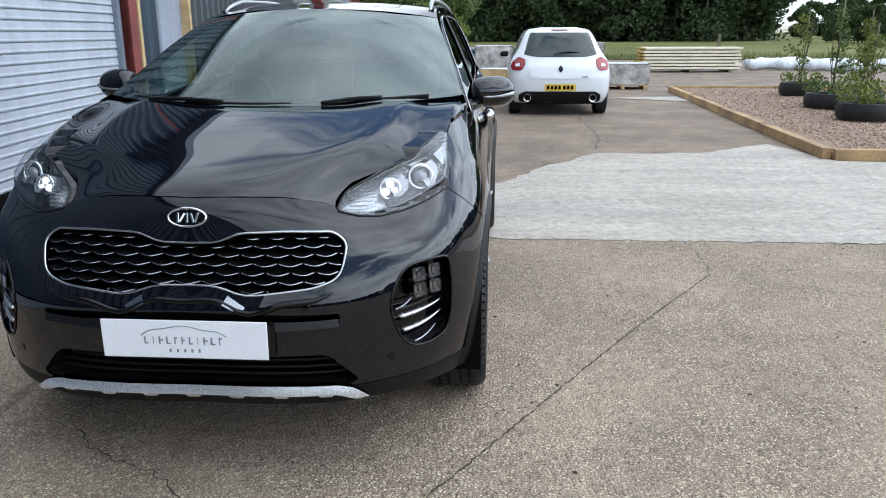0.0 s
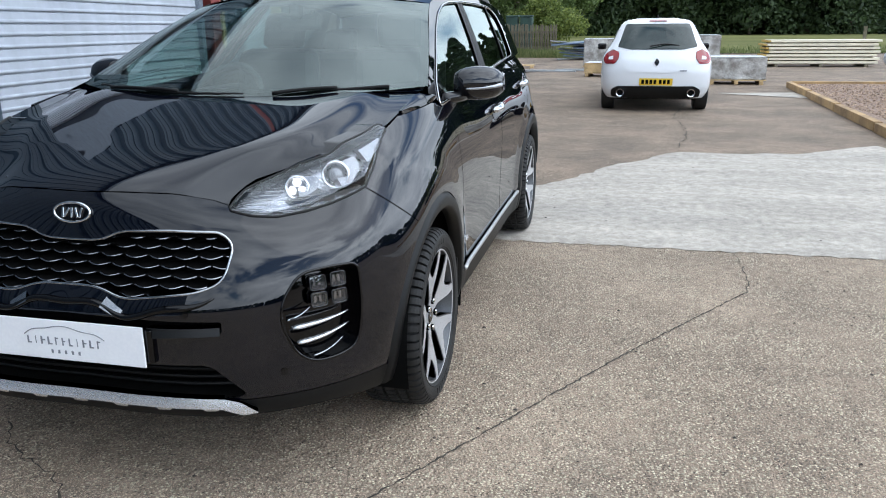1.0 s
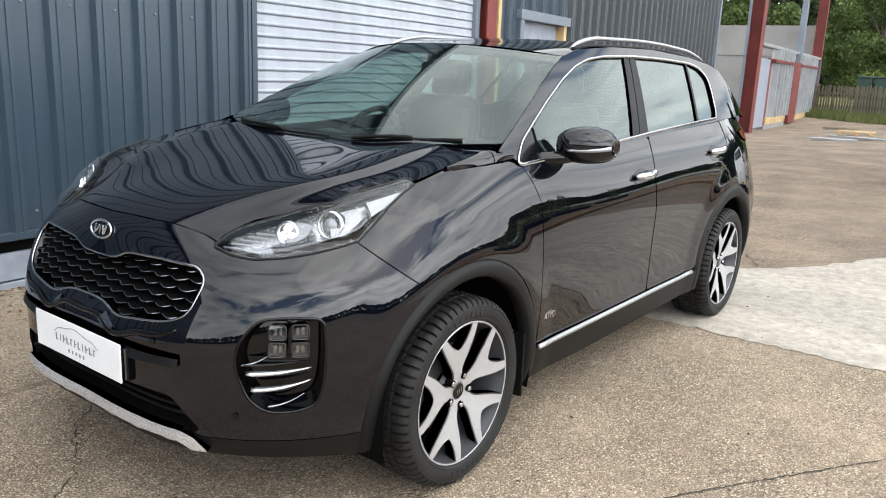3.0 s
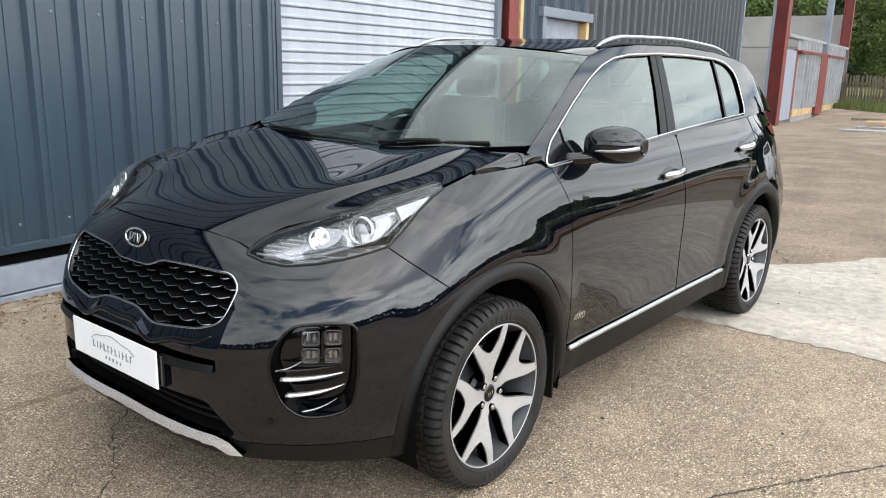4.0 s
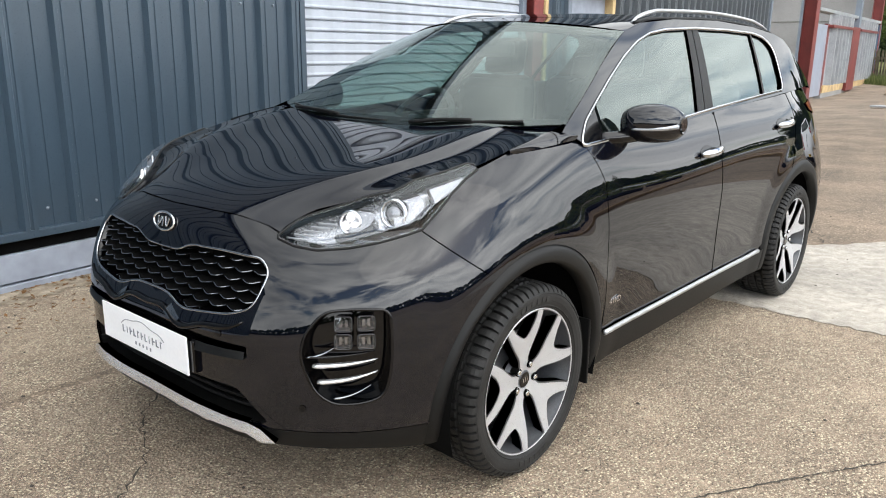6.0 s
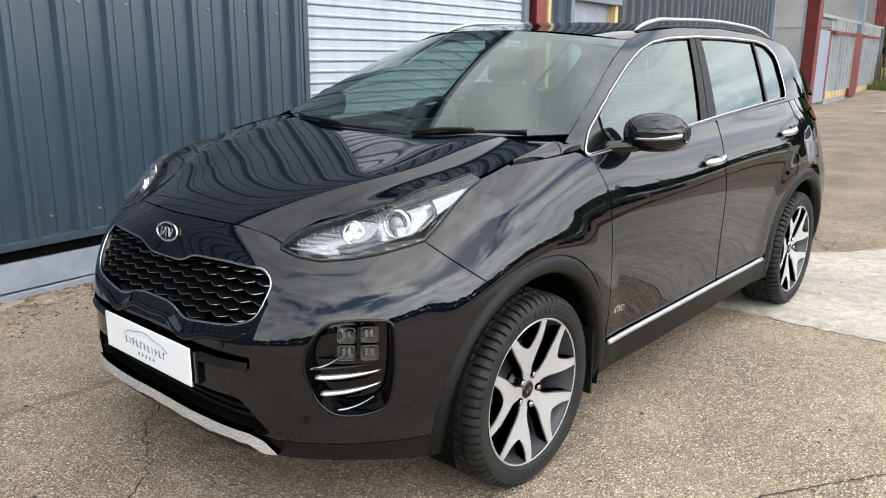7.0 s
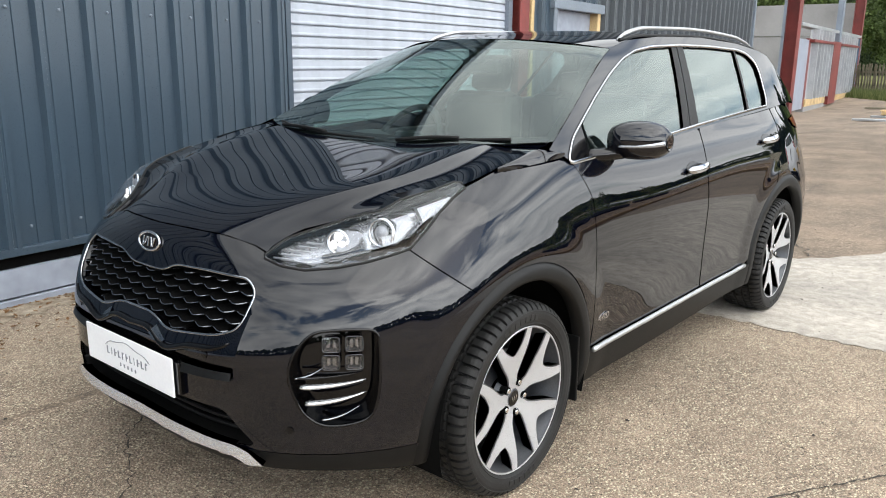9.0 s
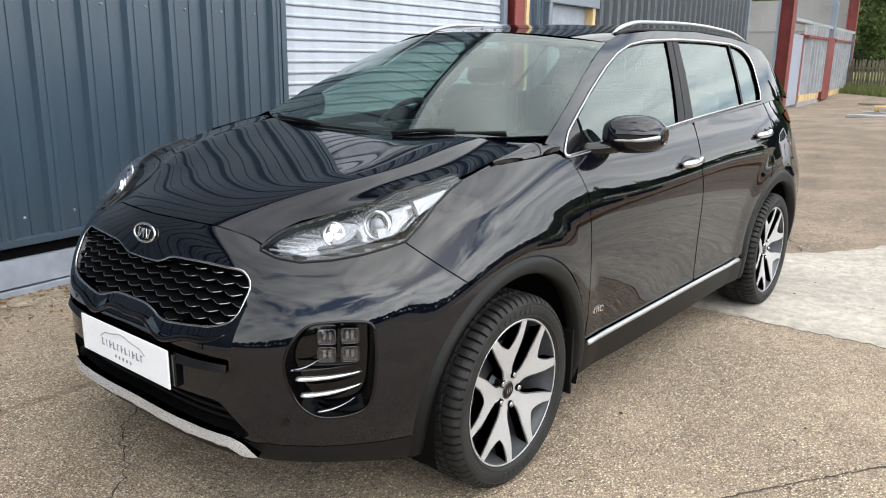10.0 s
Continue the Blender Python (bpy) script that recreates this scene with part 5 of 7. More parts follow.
for sgn in (1, -1):
    cap = dense([(.60, .205), (.70, .240), (.772, .262), (.785, .295), (.74, .325), (.66, .262)], .02)
    panel("wing_cap", cap if sgn > 0 else cap[::-1] * (-1, 1), lambda u, v, out=0.0: bonnet(u, v, out + .002 + .05 * np.clip(v - .26, 0, 1)), M["paint"], car, step=.02, rim=.02)
# sheet added under the bonnet, near-black to paint the shade in the gaps
panel("engine_bay", bon_line, lambda u, v, out=0.0: bonnet(u, v, out - .03) * (1.0, 1, 1), M["black_and_shade"], car, step=.06, rim=0)

# front wings
for sgn in (1, -1):
    top = [UY(y, min(float(bonnet(bonnet_edge(y), y)[2]) - .001, float(np.interp(y, [-.135, 0, .018, .217, .262], [1.2, 1.2, 1.092, 1.107, 1.110])))) for y in np.linspace(-.135, .262, 22)]
    lampside = [UY(y + .003, z - .002) for y, z in LAMP_OUT]
    doorline = [UY(.33, 1.114), UY(.385, 1.09), UY(.422, 1.024), UY(.454, .959), UY(.462, .808), UY(.472, .627), UY(.472, .50), UY(.458, .41)]
    seam2 = [(u + .007, v) for u, v in SEAM]
    line = dense(seam2[:1] + lampside + top + doorline + [UY(*p) for p in arc(0, FRONT_OUT + .004, 8, 122, 26)] + seam2[::-1][:3], .02)
    if sgn < 0:
        line = line[::-1] * (-1, 1)
    panel("front_wing", line, skin, M["paint"], car, step=.015)

# doors, quarter panel
def side_panel(name, line, mat, **kw):
    a = panel(name, line, skin, mat, car, **kw)
    b = panel(name, line[::-1] * (-1, 1), skin, mat, car, **kw)
    return a, b


G = .005
BPOST = [(1.573, 1.135), (1.552, 1.049), (1.535, .959), (1.560, .80), (1.566, .677), (1.572, .476), (1.56, .40)]
belt = lambda y0, y1, n: [UY(y, float(belt_z(y)) - .012) for y in np.linspace(y0, y1, n)]
fd = dense([UY(.385 + G, 1.088), UY(.422 + G, 1.024), UY(.454 + G, .959), UY(.462 + G, .808), UY(.472 + G, .627), UY(.472 + G, .50), UY(.466, .395)]
           + [UY(.8, .388), UY(1.2, .385), UY(1.55, .385)] + [UY(y - G, z) for y, z in BPOST[::-1]] + belt(1.55, .42, 16), .02)
side_panel("front_door", fd, M["paint"], step=.018)
rear_arch = [UY(*p) for p in arc(REAR_Y, REAR_OUT + .004, 172, 112, 14)]
rd = dense([UY(y + G, z) for y, z in BPOST] + [UY(1.575, .385), UY(2.0, .383), UY(2.14, .385)] + rear_arch + [UY(2.56, .95), UY(2.60, 1.08)] + belt(2.62, 1.59, 14), .02)
side_panel("rear_door", rd, M["paint"], step=.018)
qp = dense([UY(2.60 + G * 2, 1.08), UY(2.56 + G * 2, .95)] + [UY(*p) for p in arc(REAR_Y, REAR_OUT + .004, 110, 30, 18)] + [UY(3.20, .62), UY(3.40, .66), UY(3.45, .9), UY(3.35, 1.22)]
           + belt(3.3, 2.64, 10), .02)
side_panel("rear_wing", qp, M["paint"], step=.02)
rear_b = dense([UY(*p) for p in arc(REAR_Y, REAR_OUT + .004, 30, -12, 10)][::1] + [UY(3.15, .24), (S_END - .02, .24), (S_END - .02, .65), UY(3.41, .65), UY(3.20, .61)], .03)
side_panel("rear_bumper", rear_b, M["paint"], step=.05)
tg = dense([UY(3.412, .66), (S_END - .002, .66), (S_END - .002, 1.2), UY(3.36, 1.2), UY(3.46, .9)], .03)
side_panel("tailgate", tg, M["paint"], step=.05)
tl = dense([UY(2.97, 1.125), UY(3.20, 1.135), UY(3.40, 1.12), (S_END - .45, 1.09), (S_END - .45, 1.03), UY(3.40, 1.04), UY(3.20, 1.055), UY(3.02, 1.085)], .02)
for sgn in (1, -1):
    panel("tail_lamp", tl if sgn > 0 else tl[::-1] * (-1, 1), skin, M["red_lens"], car, step=.03, out=.007, rim=.012, label="red tail lamp")

# sills with a bright strip
sl = dense([UY(.43, .385), UY(.9, .378), UY(1.6, .376), UY(2.2, .378), UY(2.25, .25), UY(1.6, .235), UY(.9, .235), UY(.42, .25)], .03)
side_panel("sill", sl, M["matte_black"], step=.04, out=.006, rim=.05)
for sgn in (1, -1):
    yy = np.linspace(.47, 2.13, 40)
    zz = np.interp(yy, [.47, .6, 2.0, 2.13], [.382, .376, .374, .382])
    pts = np.array([skin(s_at_y(y, z), z, .012) for y, z in zip(yy, zz)]) * (sgn, 1, 1)
    tube("sill_strip", pts, .0095, M["rail"], car, "satin silver sill strip", sides=8, flat=1.2)

# wheel-arch cladding
def arch_trim(cy, rin, rout, a0, a1, tail):
    ang = np.linspace(a0, a1, 64)
    V = []
    for a in ang:
        ri = rin(a)
        prof = [(ri, -.04), (ri, .006), (ri + .012 * (rout - ri) / .06, .011), (rout - .018, .010), (rout - .008, .007), (rout + .004, -.006)]
        for r, o in prof:
            y, z = cy + r * math.cos(radians(a)), max(.25, WHEEL_Z + r * math.sin(radians(a)))
            V.append(skin(s_at_y(y, z), z, o))
    k = len(prof)
    F = [(i * k + j, i * k + j + 1, (i + 1) * k + j + 1, (i + 1) * k + j) for i in range(len(ang) - 1) for j in range(k - 1)]
    V = np.array(V)
    for sgn in (1, -1):
        mesh_ob("arch_cladding", V * (sgn, 1, 1), [f if sgn > 0 else f[::-1] for f in F], M["matte_black"], car, "matte black wheel-arch cladding")


arch_trim(0, lambda a: float(pchip([-20, 60, 90, 105, 122, 140, 160, 178, 192], [.400, .400, .412, .418, .425, .431, .425, .412, .405], a)), FRONT_OUT, -14, 191, 0)
arch_trim(REAR_Y, lambda a: REAR_IN, REAR_OUT, -16, 196, 0)


# wheel wells, their shade put into a near-black colour
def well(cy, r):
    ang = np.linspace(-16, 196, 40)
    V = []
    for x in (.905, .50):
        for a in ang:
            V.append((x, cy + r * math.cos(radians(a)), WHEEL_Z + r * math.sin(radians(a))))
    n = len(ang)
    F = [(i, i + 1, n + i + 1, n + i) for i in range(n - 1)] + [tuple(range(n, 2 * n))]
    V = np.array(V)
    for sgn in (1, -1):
        mesh_ob("wheel_well", V * (sgn, 1, 1), F, M["black_and_shade"], car)


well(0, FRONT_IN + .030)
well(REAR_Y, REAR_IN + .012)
for sgn in (1, -1):
    for cy in (0, REAR_Y):
        bm = box_bm((.16, .012, .26), (sgn * .82, cy + .385, .325), .004)
        part("mud_flap", bm, M["matte_black"], car)
# near-black boxes whose colour holds the shade under the car
box("underbody", (1.36, 3.7, .10), (0, 1.40, .30), M["black_and_shade"], car, bevel=.03)
box("floor_pan", (1.0, 2.0, .30), (0, 1.33, .40), M["black_and_shade"], car, bevel=.03)

# glass house: side frame with window openings
A_LINE = [(.262, 1.150), (.30, 1.172), (.45, 1.25), (.70, 1.378), (.90, 1.470), (.985, 1.503)]
ROOF_LINE = [(1.15, 1.540), (1.5, 1.566), (2.0, 1.575), (2.5, 1.556), (2.8, 1.525), (2.95, 1.495)]
DLO = [(.350, 1.094, .05), (.43, 1.175), (.544, 1.236), (.70, 1.314), (.886, 1.398), (1.05, 1.460), (1.20, 1.498), (1.366, 1.517), (1.70, 1.530), (2.10, 1.530), (2.45, 1.520), (2.60, 1.500, .05), (2.70, 1.44, .06), (2.655, 1.25, .03), (2.62, 1.212, .01), (2.30, 1.199), (1.6, 1.164), (1.355, 1.149), (.90, 1.118)]
dlo = soft(DLO, .03, .012)
hs = [(.262, 1.150)] + A_LINE[1:] + ROOF_LINE + [(3.15, 1.33), (3.36, 1.20)] + [(y, float(belt_z(y)) - .012) for y in np.linspace(3.2, .4, 24)] + [(.33, 1.128)]
hs_line = dense(hs, .012)


def shut_z(y):
    """Height of the line between wing and bonnet near the screen."""
    return np.interp(y, [-.135, 0, .018, .217, .30, .40], [1.073, 1.090, 1.094, 1.110, 1.116, 1.124])


def corner(y, v, out=0.0):
    """Turned-down rear corner of the bonnet, running into the screen pillar; v from the shut line up."""
    y, v = np.asarray(y, float), np.asarray(v, float)
    b = bonnet(np.full_like(y, .772), y)
    lx, lz = np.interp(y, [0, .018, .12, .217, .30, .40], [.7755, .778, .798, .813, .820, .823]), shut_z(y)
    ux, uz = np.interp(y, [0, .2, .25, .30, .345], [.768, .770, .782, .803, .813]), np.where(y < .245, b[..., 2] + .002, np.interp(y, [.245, .30, .345], [1.152, 1.146, 1.132]))
    k = .012 * np.sin(np.pi * v) + out
    return np.stack([lx + (ux - lx) * v + .65 * k, y, lz + (uz - lz) * v + .75 * k], -1)


for sgn in (1, -1):
    panel("side_frame", hs_line, house, M["paint"], car, holes=[dlo], step=.013, mirror=sgn < 0, rim=.02)
    for nm, y0, y1 in (("bonnet_corner", .005, .232), ("pillar_base", .237, .345)):
        panel(nm, dense([(y0, 0), (y1, 0), (y1, 1), (y0, 1)], .02), corner, M["paint"], car, step=.016, mirror=sgn < 0, rim=.004)
    # glass panes and posts
    for nm, pts, mt in (
        ("front_window", [(.56, 1.105), (.56, 1.228), (.70, 1.310), (.886, 1.393), (1.05, 1.455), (1.20, 1.493), (1.366, 1.512), (1.595, 1.524), (1.405, 1.150), (.9, 1.115)], "side_glass"),
        ("rear_window", [(1.74, 1.528), (2.10, 1.526), (2.408, 1.518), (2.30, 1.197), (1.6, 1.162)], "side_glass"),
        ("quarter_window", [(2.44, 1.516), (2.58, 1.498), (2.685, 1.44), (2.645, 1.25), (2.60, 1.212), (2.335, 1.199)], "side_glass"),
        ("front_quarter", [(.345, 1.094), (.43, 1.17), (.54, 1.228), (.54, 1.104)], "gloss_black"),
    ):
        ob = panel(nm, soft(pts, .012, .02), house, M[mt], car, step=.05, out=-.012, mirror=sgn < 0, rim=.004)
        if mt == "side_glass":
            ob.visible_shadow = False
    for nm, pts in (("door_post", [(1.60, 1.528), (1.66, 1.531), (1.49, 1.155), (1.41, 1.150)]), ("door_post", [(1.668, 1.531), (1.735, 1.531), (1.595, 1.162), (1.498, 1.157)]), ("divider", [(2.412, 1.522), (2.436, 1.52), (2.332, 1.20), (2.304, 1.199)])):
        panel(nm, soft(pts, .004, .03), house, M["matte_black"], car, step=.04, out=-.003, mirror=sgn < 0, rim=.012, label="matte black pillar trim")
    pts = house(dlo[:, 0], dlo[:, 1], .002) * (sgn, 1, 1)
    tube("window_trim", pts, .0074, M["trim_chrome"], car, "bright chrome window surround", closed=True, sides=8, flat=.45, up=(1, 0, 0))

# windscreen and roof as crossed sheets
TOP_C, BOT_C = (0, .840, 1.545), (0, .105, 1.142)


def screen(u, v, out=0.0):
    """u across -1..1, v from the cowl up to the roof."""
    u, v = np.asarray(u, float), np.asarray(v, float)
    aq = np.array(A_LINE)
    t = np.concatenate([[0], np.cumsum(np.linalg.norm(np.diff(aq, axis=0), axis=1))])
    t /= t[-1]
    t0 = .06
    ay, az_ = spline(t, aq[:, 0], t0 + (1 - t0) * v), spline(t, aq[:, 1], t0 + (1 - t0) * v)
    e = house(ay, az_, -.002)
    cy = BOT_C[1] + (TOP_C[1] - BOT_C[1]) * v
    cz = BOT_C[2] + (TOP_C[2] - BOT_C[2]) * v + .045 * v * (1 - v) * 2
    w = np.abs(u) ** 2.3
    y = cy + (e[..., 1] - cy) * w
    z = cz + (e[..., 2] - cz) * w
    return np.stack([e[..., 0] * u, y - .75 * out, z + .65 * out], -1)


ws = panel("windscreen", dense([(-1, 0), (1, 0), (1, 1), (-1, 1)], .05), screen, M["screen"], car, step=.05, rim=0, out=.0)
ws.visible_shadow = False
for nm, q in (("screen_edge", [(-1, 0), (1, 0), (1, .055), (-1, .055)]), ("screen_edge", [(-1, .955), (1, .955), (1, 1), (-1, 1)]), ("screen_edge", [(-1, 0), (-.87, 0), (-.93, .5), (-.95, 1), (-1, 1)]), ("screen_edge", [(.955, 0), (1, 0), (1, 1), (.955, 1)])):
    panel(nm, dense(q, .04), screen, M["black_and_shade"], car, step=.05, rim=0, out=-.005 if len(q) == 4 and q[1][0] - q[0][0] > 1 else -.007)


def roof_skin(u, v, out=0.0):
    u, v = np.asarray(u, float), np.asarray(v, float)
    y = .985 + v * (2.95 - .985)
    rl = np.array([A_LINE[-1]] + ROOF_LINE)
    e = house(y, spline(rl[:, 0], rl[:, 1], y))
    zc = pchip([0, .25, .6, .9, 1], [1.545, 1.600, 1.605, 1.575, 1.555], v)
    fy = np.interp(v, [0, .3, 1], [-.145, 0, .1])
    w = np.abs(u) ** 2.6
    return np.stack([e[..., 0] * u, y + fy * (1 - w), zc + (e[..., 2] - zc) * w + out], -1)


panel("roof", dense([(-1, 0), (1, 0), (1, 1), (-1, 1)], .03), roof_skin, M["paint"], car, step=.035, rim=.01, holes=[soft([(-.70, .08), (.70, .08), (.70, .80), (-.70, .80)], .03, .04)])
panel("sunroof", soft([(-.69, .085), (.69, .085), (.69, .42), (-.69, .42)], .03, .04), roof_skin, M["gloss_black"], car, step=.05, rim=.01, label="black glass sunroof")
panel("sunroof", soft([(-.69, .43), (.69, .43), (.69, .795), (-.69, .795)], .03, .04), roof_skin, M["gloss_black"], car, step=.05, rim=.01, label="black glass sunroof")
# rear screen and spoiler
def back(u, v, out=0.0):
    u, v = np.asarray(u, float), np.asarray(v, float)
    y = 3.05 + (3.42 - 3.05) * v
    z = 1.545 + (1.19 - 1.545) * v - .03 * np.abs(u) ** 2
    hw = .60 + .08 * v
    return np.stack([u * hw, y - .16 * np.abs(u) ** 2 + .7 * out, z + .7 * out], -1)


panel("rear_screen", dense([(-1, 0), (1, 0), (1, 1), (-1, 1)], .06), back, M["gloss_black"], car, step=.08, rim=.01)
box("spoiler", (.92, .20, .035), (0, 3.02, 1.556), M["paint"], car, bevel=.015)

# roof rails
for sgn in (1, -1):
    ry = np.linspace(1.13, 2.80, 40)
    base = house(ry, spline([r[0] for r in [A_LINE[-1]] + ROOF_LINE], [r[1] for r in [A_LINE[-1]] + ROOF_LINE], ry), -.02)
    lift = .032 * np.clip(np.minimum((ry - 1.13) / .25, (2.80 - ry) / .25), 0, 1) ** .6
    pts = (base + np.stack([0 * ry - .01, 0 * ry, lift + .006], -1)) * (sgn, 1, 1)
    tube("roof_rail", pts, np.interp(ry, [1.13, 1.22, 2.70, 2.80], [.006, .0120, .0120, .006]), M["rail"], car, "satin silver roof rail", sides=10, flat=.8)
    base2 = (base + np.stack([0 * ry, 0 * ry, 0 * ry + .004], -1)) * (sgn, 1, 1)
    tube("rail_foot", base2, .009, M["matte_black"], car, sides=6)

# door mirrors
for sgn in (1, -1):
    mir = new("door_mirror")
    mir.parent = car
    mz = 1.156 if sgn > 0 else 1.19
    secs = [(.828, .055, .050, 0.0), (.852, .085, .068, .0), (.91, .10, .076, .002), (.968, .098, .072, .002), (1.008, .080, .058, 0.0), (1.030, .040, .030, -.002)]
    nseg, V, F = 24, [], []
    for x, ry_, rz, dz in secs:
        for a in np.linspace(0, 2 * np.pi, nseg, endpoint=False):
            c, s = math.cos(a), math.sin(a)
            y = .735 + .35 * (x - .93) + ry_ * (.55 * c if c > 0 else 1.0 * c)
            V.append((sgn * x, y, mz + dz + rz * np.sign(s) * abs(s) ** .8))
    for i in range(len(secs) - 1):
        F += [(i * nseg + k, i * nseg + (k + 1) % nseg, (i + 1) * nseg + (k + 1) % nseg, (i + 1) * nseg + k) for k in range(nseg)]
    F += [tuple(range(nseg)), tuple((len(secs) - 1) * nseg + k for k in range(nseg))[::-1]]
    if sgn > 0:
        F = [f[::-1] for f in F]
    shell = mesh_ob("mirror_shell", V, F, M["paint"], mir)
    sub = shell.modifiers.new("sub", "SUBSURF")
    sub.levels = sub.render_levels = 2
    ind = smooth_path([(sgn * .885, .630, mz - .017), (sgn * .94, .650, mz - .014), (sgn * .99, .678, mz - .010), (sgn * 1.026, .720, mz - .003)], 14)
    tube("indicator", ind, np.interp(np.linspace(0, 1, 14), [0, .2, 1], [.004, .008, .010]), M["lamp_grey"], mir, "clear indicator strip", sides=8, flat=1.0)
    arm = smooth_path([(sgn * .80, .54, 1.105), (sgn * .835, .60, mz - .05), (sgn * .875, .70, mz - .042)], 8)
    tube("mirror_arm", arm, .026, M["gloss_black"], mir, sides=10)

# door handles with scoops
for y, z in ((1.405, .985), (2.395, 1.047)):
    for sgn in (1, -1):
        hd = new("door_handle")
        hd.parent = car
        hy = np.linspace(y - .105, y + .105, 16)
        t = np.linspace(-1, 1, 16)
        pts = np.array([skin(s_at_y(a, z + .004 * b), z + .006 * b, .010 + .026 * (1 - b ** 2)) for a, b in zip(hy, t)]) * (sgn, 1, 1)
        tube("handle_bar", pts, np.interp(np.abs(t), [0, .8, 1], [.019, .018, .008]), M["trim_chrome"], hd, "chrome door handle", sides=10, flat=1.0)
        s0 = s_at_y(y - .02, z - .012)
        a = np.linspace(0, 2 * np.pi, 28, endpoint=False)
        cup = np.stack([s0 + .085 * np.cos(a), z - .018 + .046 * np.sin(a)], -1)
        panel("handle_cup", cup if sgn > 0 else cup[::-1] * (-1, 1), skin, M["gloss_black"], hd, step=.02, out=.0015, rim=.003)

# wipers
for pts in ([(-.62, .25, 1.172), (-.40, .17, 1.160), (-.05, .12, 1.150), (.10, .125, 1.150)], [(.16, .135, 1.152), (.40, .175, 1.162), (.66, .245, 1.177)]):
    w = smooth_path(pts, 24)
    wiper = new("wiper")
    wiper.parent = car
    tube("wiper_blade", w, .0065, M["matte_black"], wiper, sides=6)
    tube("wiper_arm", smooth_path([w[3] + (0, -.03, .0), w[9] + (0, -.012, .010), w[14] + (0, 0, .008)], 10), .008, M["matte_black"], wiper, sides=6)
cowl = dense([(-.72, 0.0), (.72, 0.0), (.72, 1.0), (-.72, 1.0)], .05)
panel("cowl", cowl, lambda u, v, out=0.0: np.stack([u, .06 + .19 * np.abs(u / .72) ** 2 + .09 * v, 1.118 + .02 * np.abs(u) + .012 * v + out], -1), M["matte_black"], car, step=.05, rim=.01)

# cabin
cabin = new("cabin")
cabin.parent = car
dash = dense([(-.74, 0), (.74, 0), (.74, 1), (-.74, 1)], .05)
panel("dashboard", dash, lambda u, v, out=0.0: np.stack([u, .20 + .20 * np.abs(u / .74) ** 2 + .45 * v, 1.115 - .05 * v ** 2 - .30 * np.clip(v - .85, 0, 1) + .045 * np.exp(-((u + .36) / .16) ** 2 - ((v - .75) / .25) ** 2) + out], -1), M["cabin"], cabin, step=.05, rim=.3)
a = np.linspace(0, 2 * np.pi, 40, endpoint=False)
q = np.array(pose(0, 0, 0, 62).to_3x3())
tube("steering_wheel", np.stack([.185 * np.cos(a), .185 * np.sin(a), 0 * a], -1) @ q.T + (-.36, .82, 1.06), .016, M["cabin"], cabin, "black leather steering wheel", closed=True, sides=10)
box("wheel_hub", (.20, .05, .12), (-.36, .83, 1.05), M["cabin"], cabin, bevel=.03)
for x in (-.36, .36):
    seat = new("front_seat")
    seat.parent = cabin
    box("seat_back", (.50, .14, .62), (x, 1.42, .98), M["seat"], seat, bevel=.06)
    box("seat_cushion", (.50, .50, .16), (x, 1.16, .66), M["seat"], seat, bevel=.05)
    box("headrest", (.27, .10, .19), (x, 1.46, 1.385), M["seat"], seat, bevel=.045)
box("rear_bench", (1.28, .16, .60), (0, 2.35, .96), M["seat"], cabin, bevel=.06)
for x in (-.38, .38):
    box("rear_headrest", (.26, .10, .16), (x, 2.40, 1.31), M["seat"], cabin, bevel=.04)
box("cabin_floor", (1.4, 2.9, .06), (0, 1.55, .50), M["cabin"], cabin, bevel=.01)
box("rear_mirror", (.23, .04, .075), (-.0, .93, 1.425), M["cabin"], cabin, bevel=.018)
box("mirror_stem", (.06, .07, .07), (0, .90, 1.475), M["cabin"], cabin, bevel=.015)
panel("headlining", dense([(-.94, .03), (.94, .03), (.94, .97), (-.94, .97)], .06), lambda u, v, out=0.0: roof_skin(u, v, out - .05), M["headlining"], cabin, step=.08, rim=0)
for sgn in (1, -1):
    box("door_card", (.06, 1.9, .52), (sgn * .76, 1.45, .82), M["cabin"], cabin, bevel=.02)

# badge on the front door, letters A W D
cu = bpy.data.curves.new("letters", "FONT")
cu.body, cu.size, cu.extrude, cu.shear, cu.align_x, cu.align_y = "AWD", .036, .0015, .25, "CENTER", "CENTER"
tmp = new("letters_tmp", cu)
bpy.context.view_layer.update()
me = bpy.data.meshes.new_from_object(tmp.evaluated_get(bpy.context.evaluated_depsgraph_get()))
bpy.data.objects.remove(tmp)
me.materials.clear()
me.materials.append(M["chrome"])
let = new("letters", me)
let.parent = car
lp = skin(s_at_y(.560, .487), .487, .0025)
let.matrix_basis = Matrix.Translation(lp) @ Matrix(((0, 0, 1, 0), (1, 0, 0, 0), (0, 1, 0, 0), (0, 0, 0, 1)))
let["label"] = "chrome letters AWD"


# wheels
def tyre_warp(R, X, A):
    sh = (np.abs(X) > .062) & (R > .323)
    mid = (R > .333) & ~sh
    R = np.where(sh & (np.sin(A * 66 + 6 * np.abs(X)) > .70), R - .014, R)
    R = np.where(mid & (np.sin(A * 66 + 30 * X) > .72), R - .007, R)
    R = np.where((R > .27) & (R < .322) & (np.sin(A * 198) > .6), R + .0006, R)
    return R, X


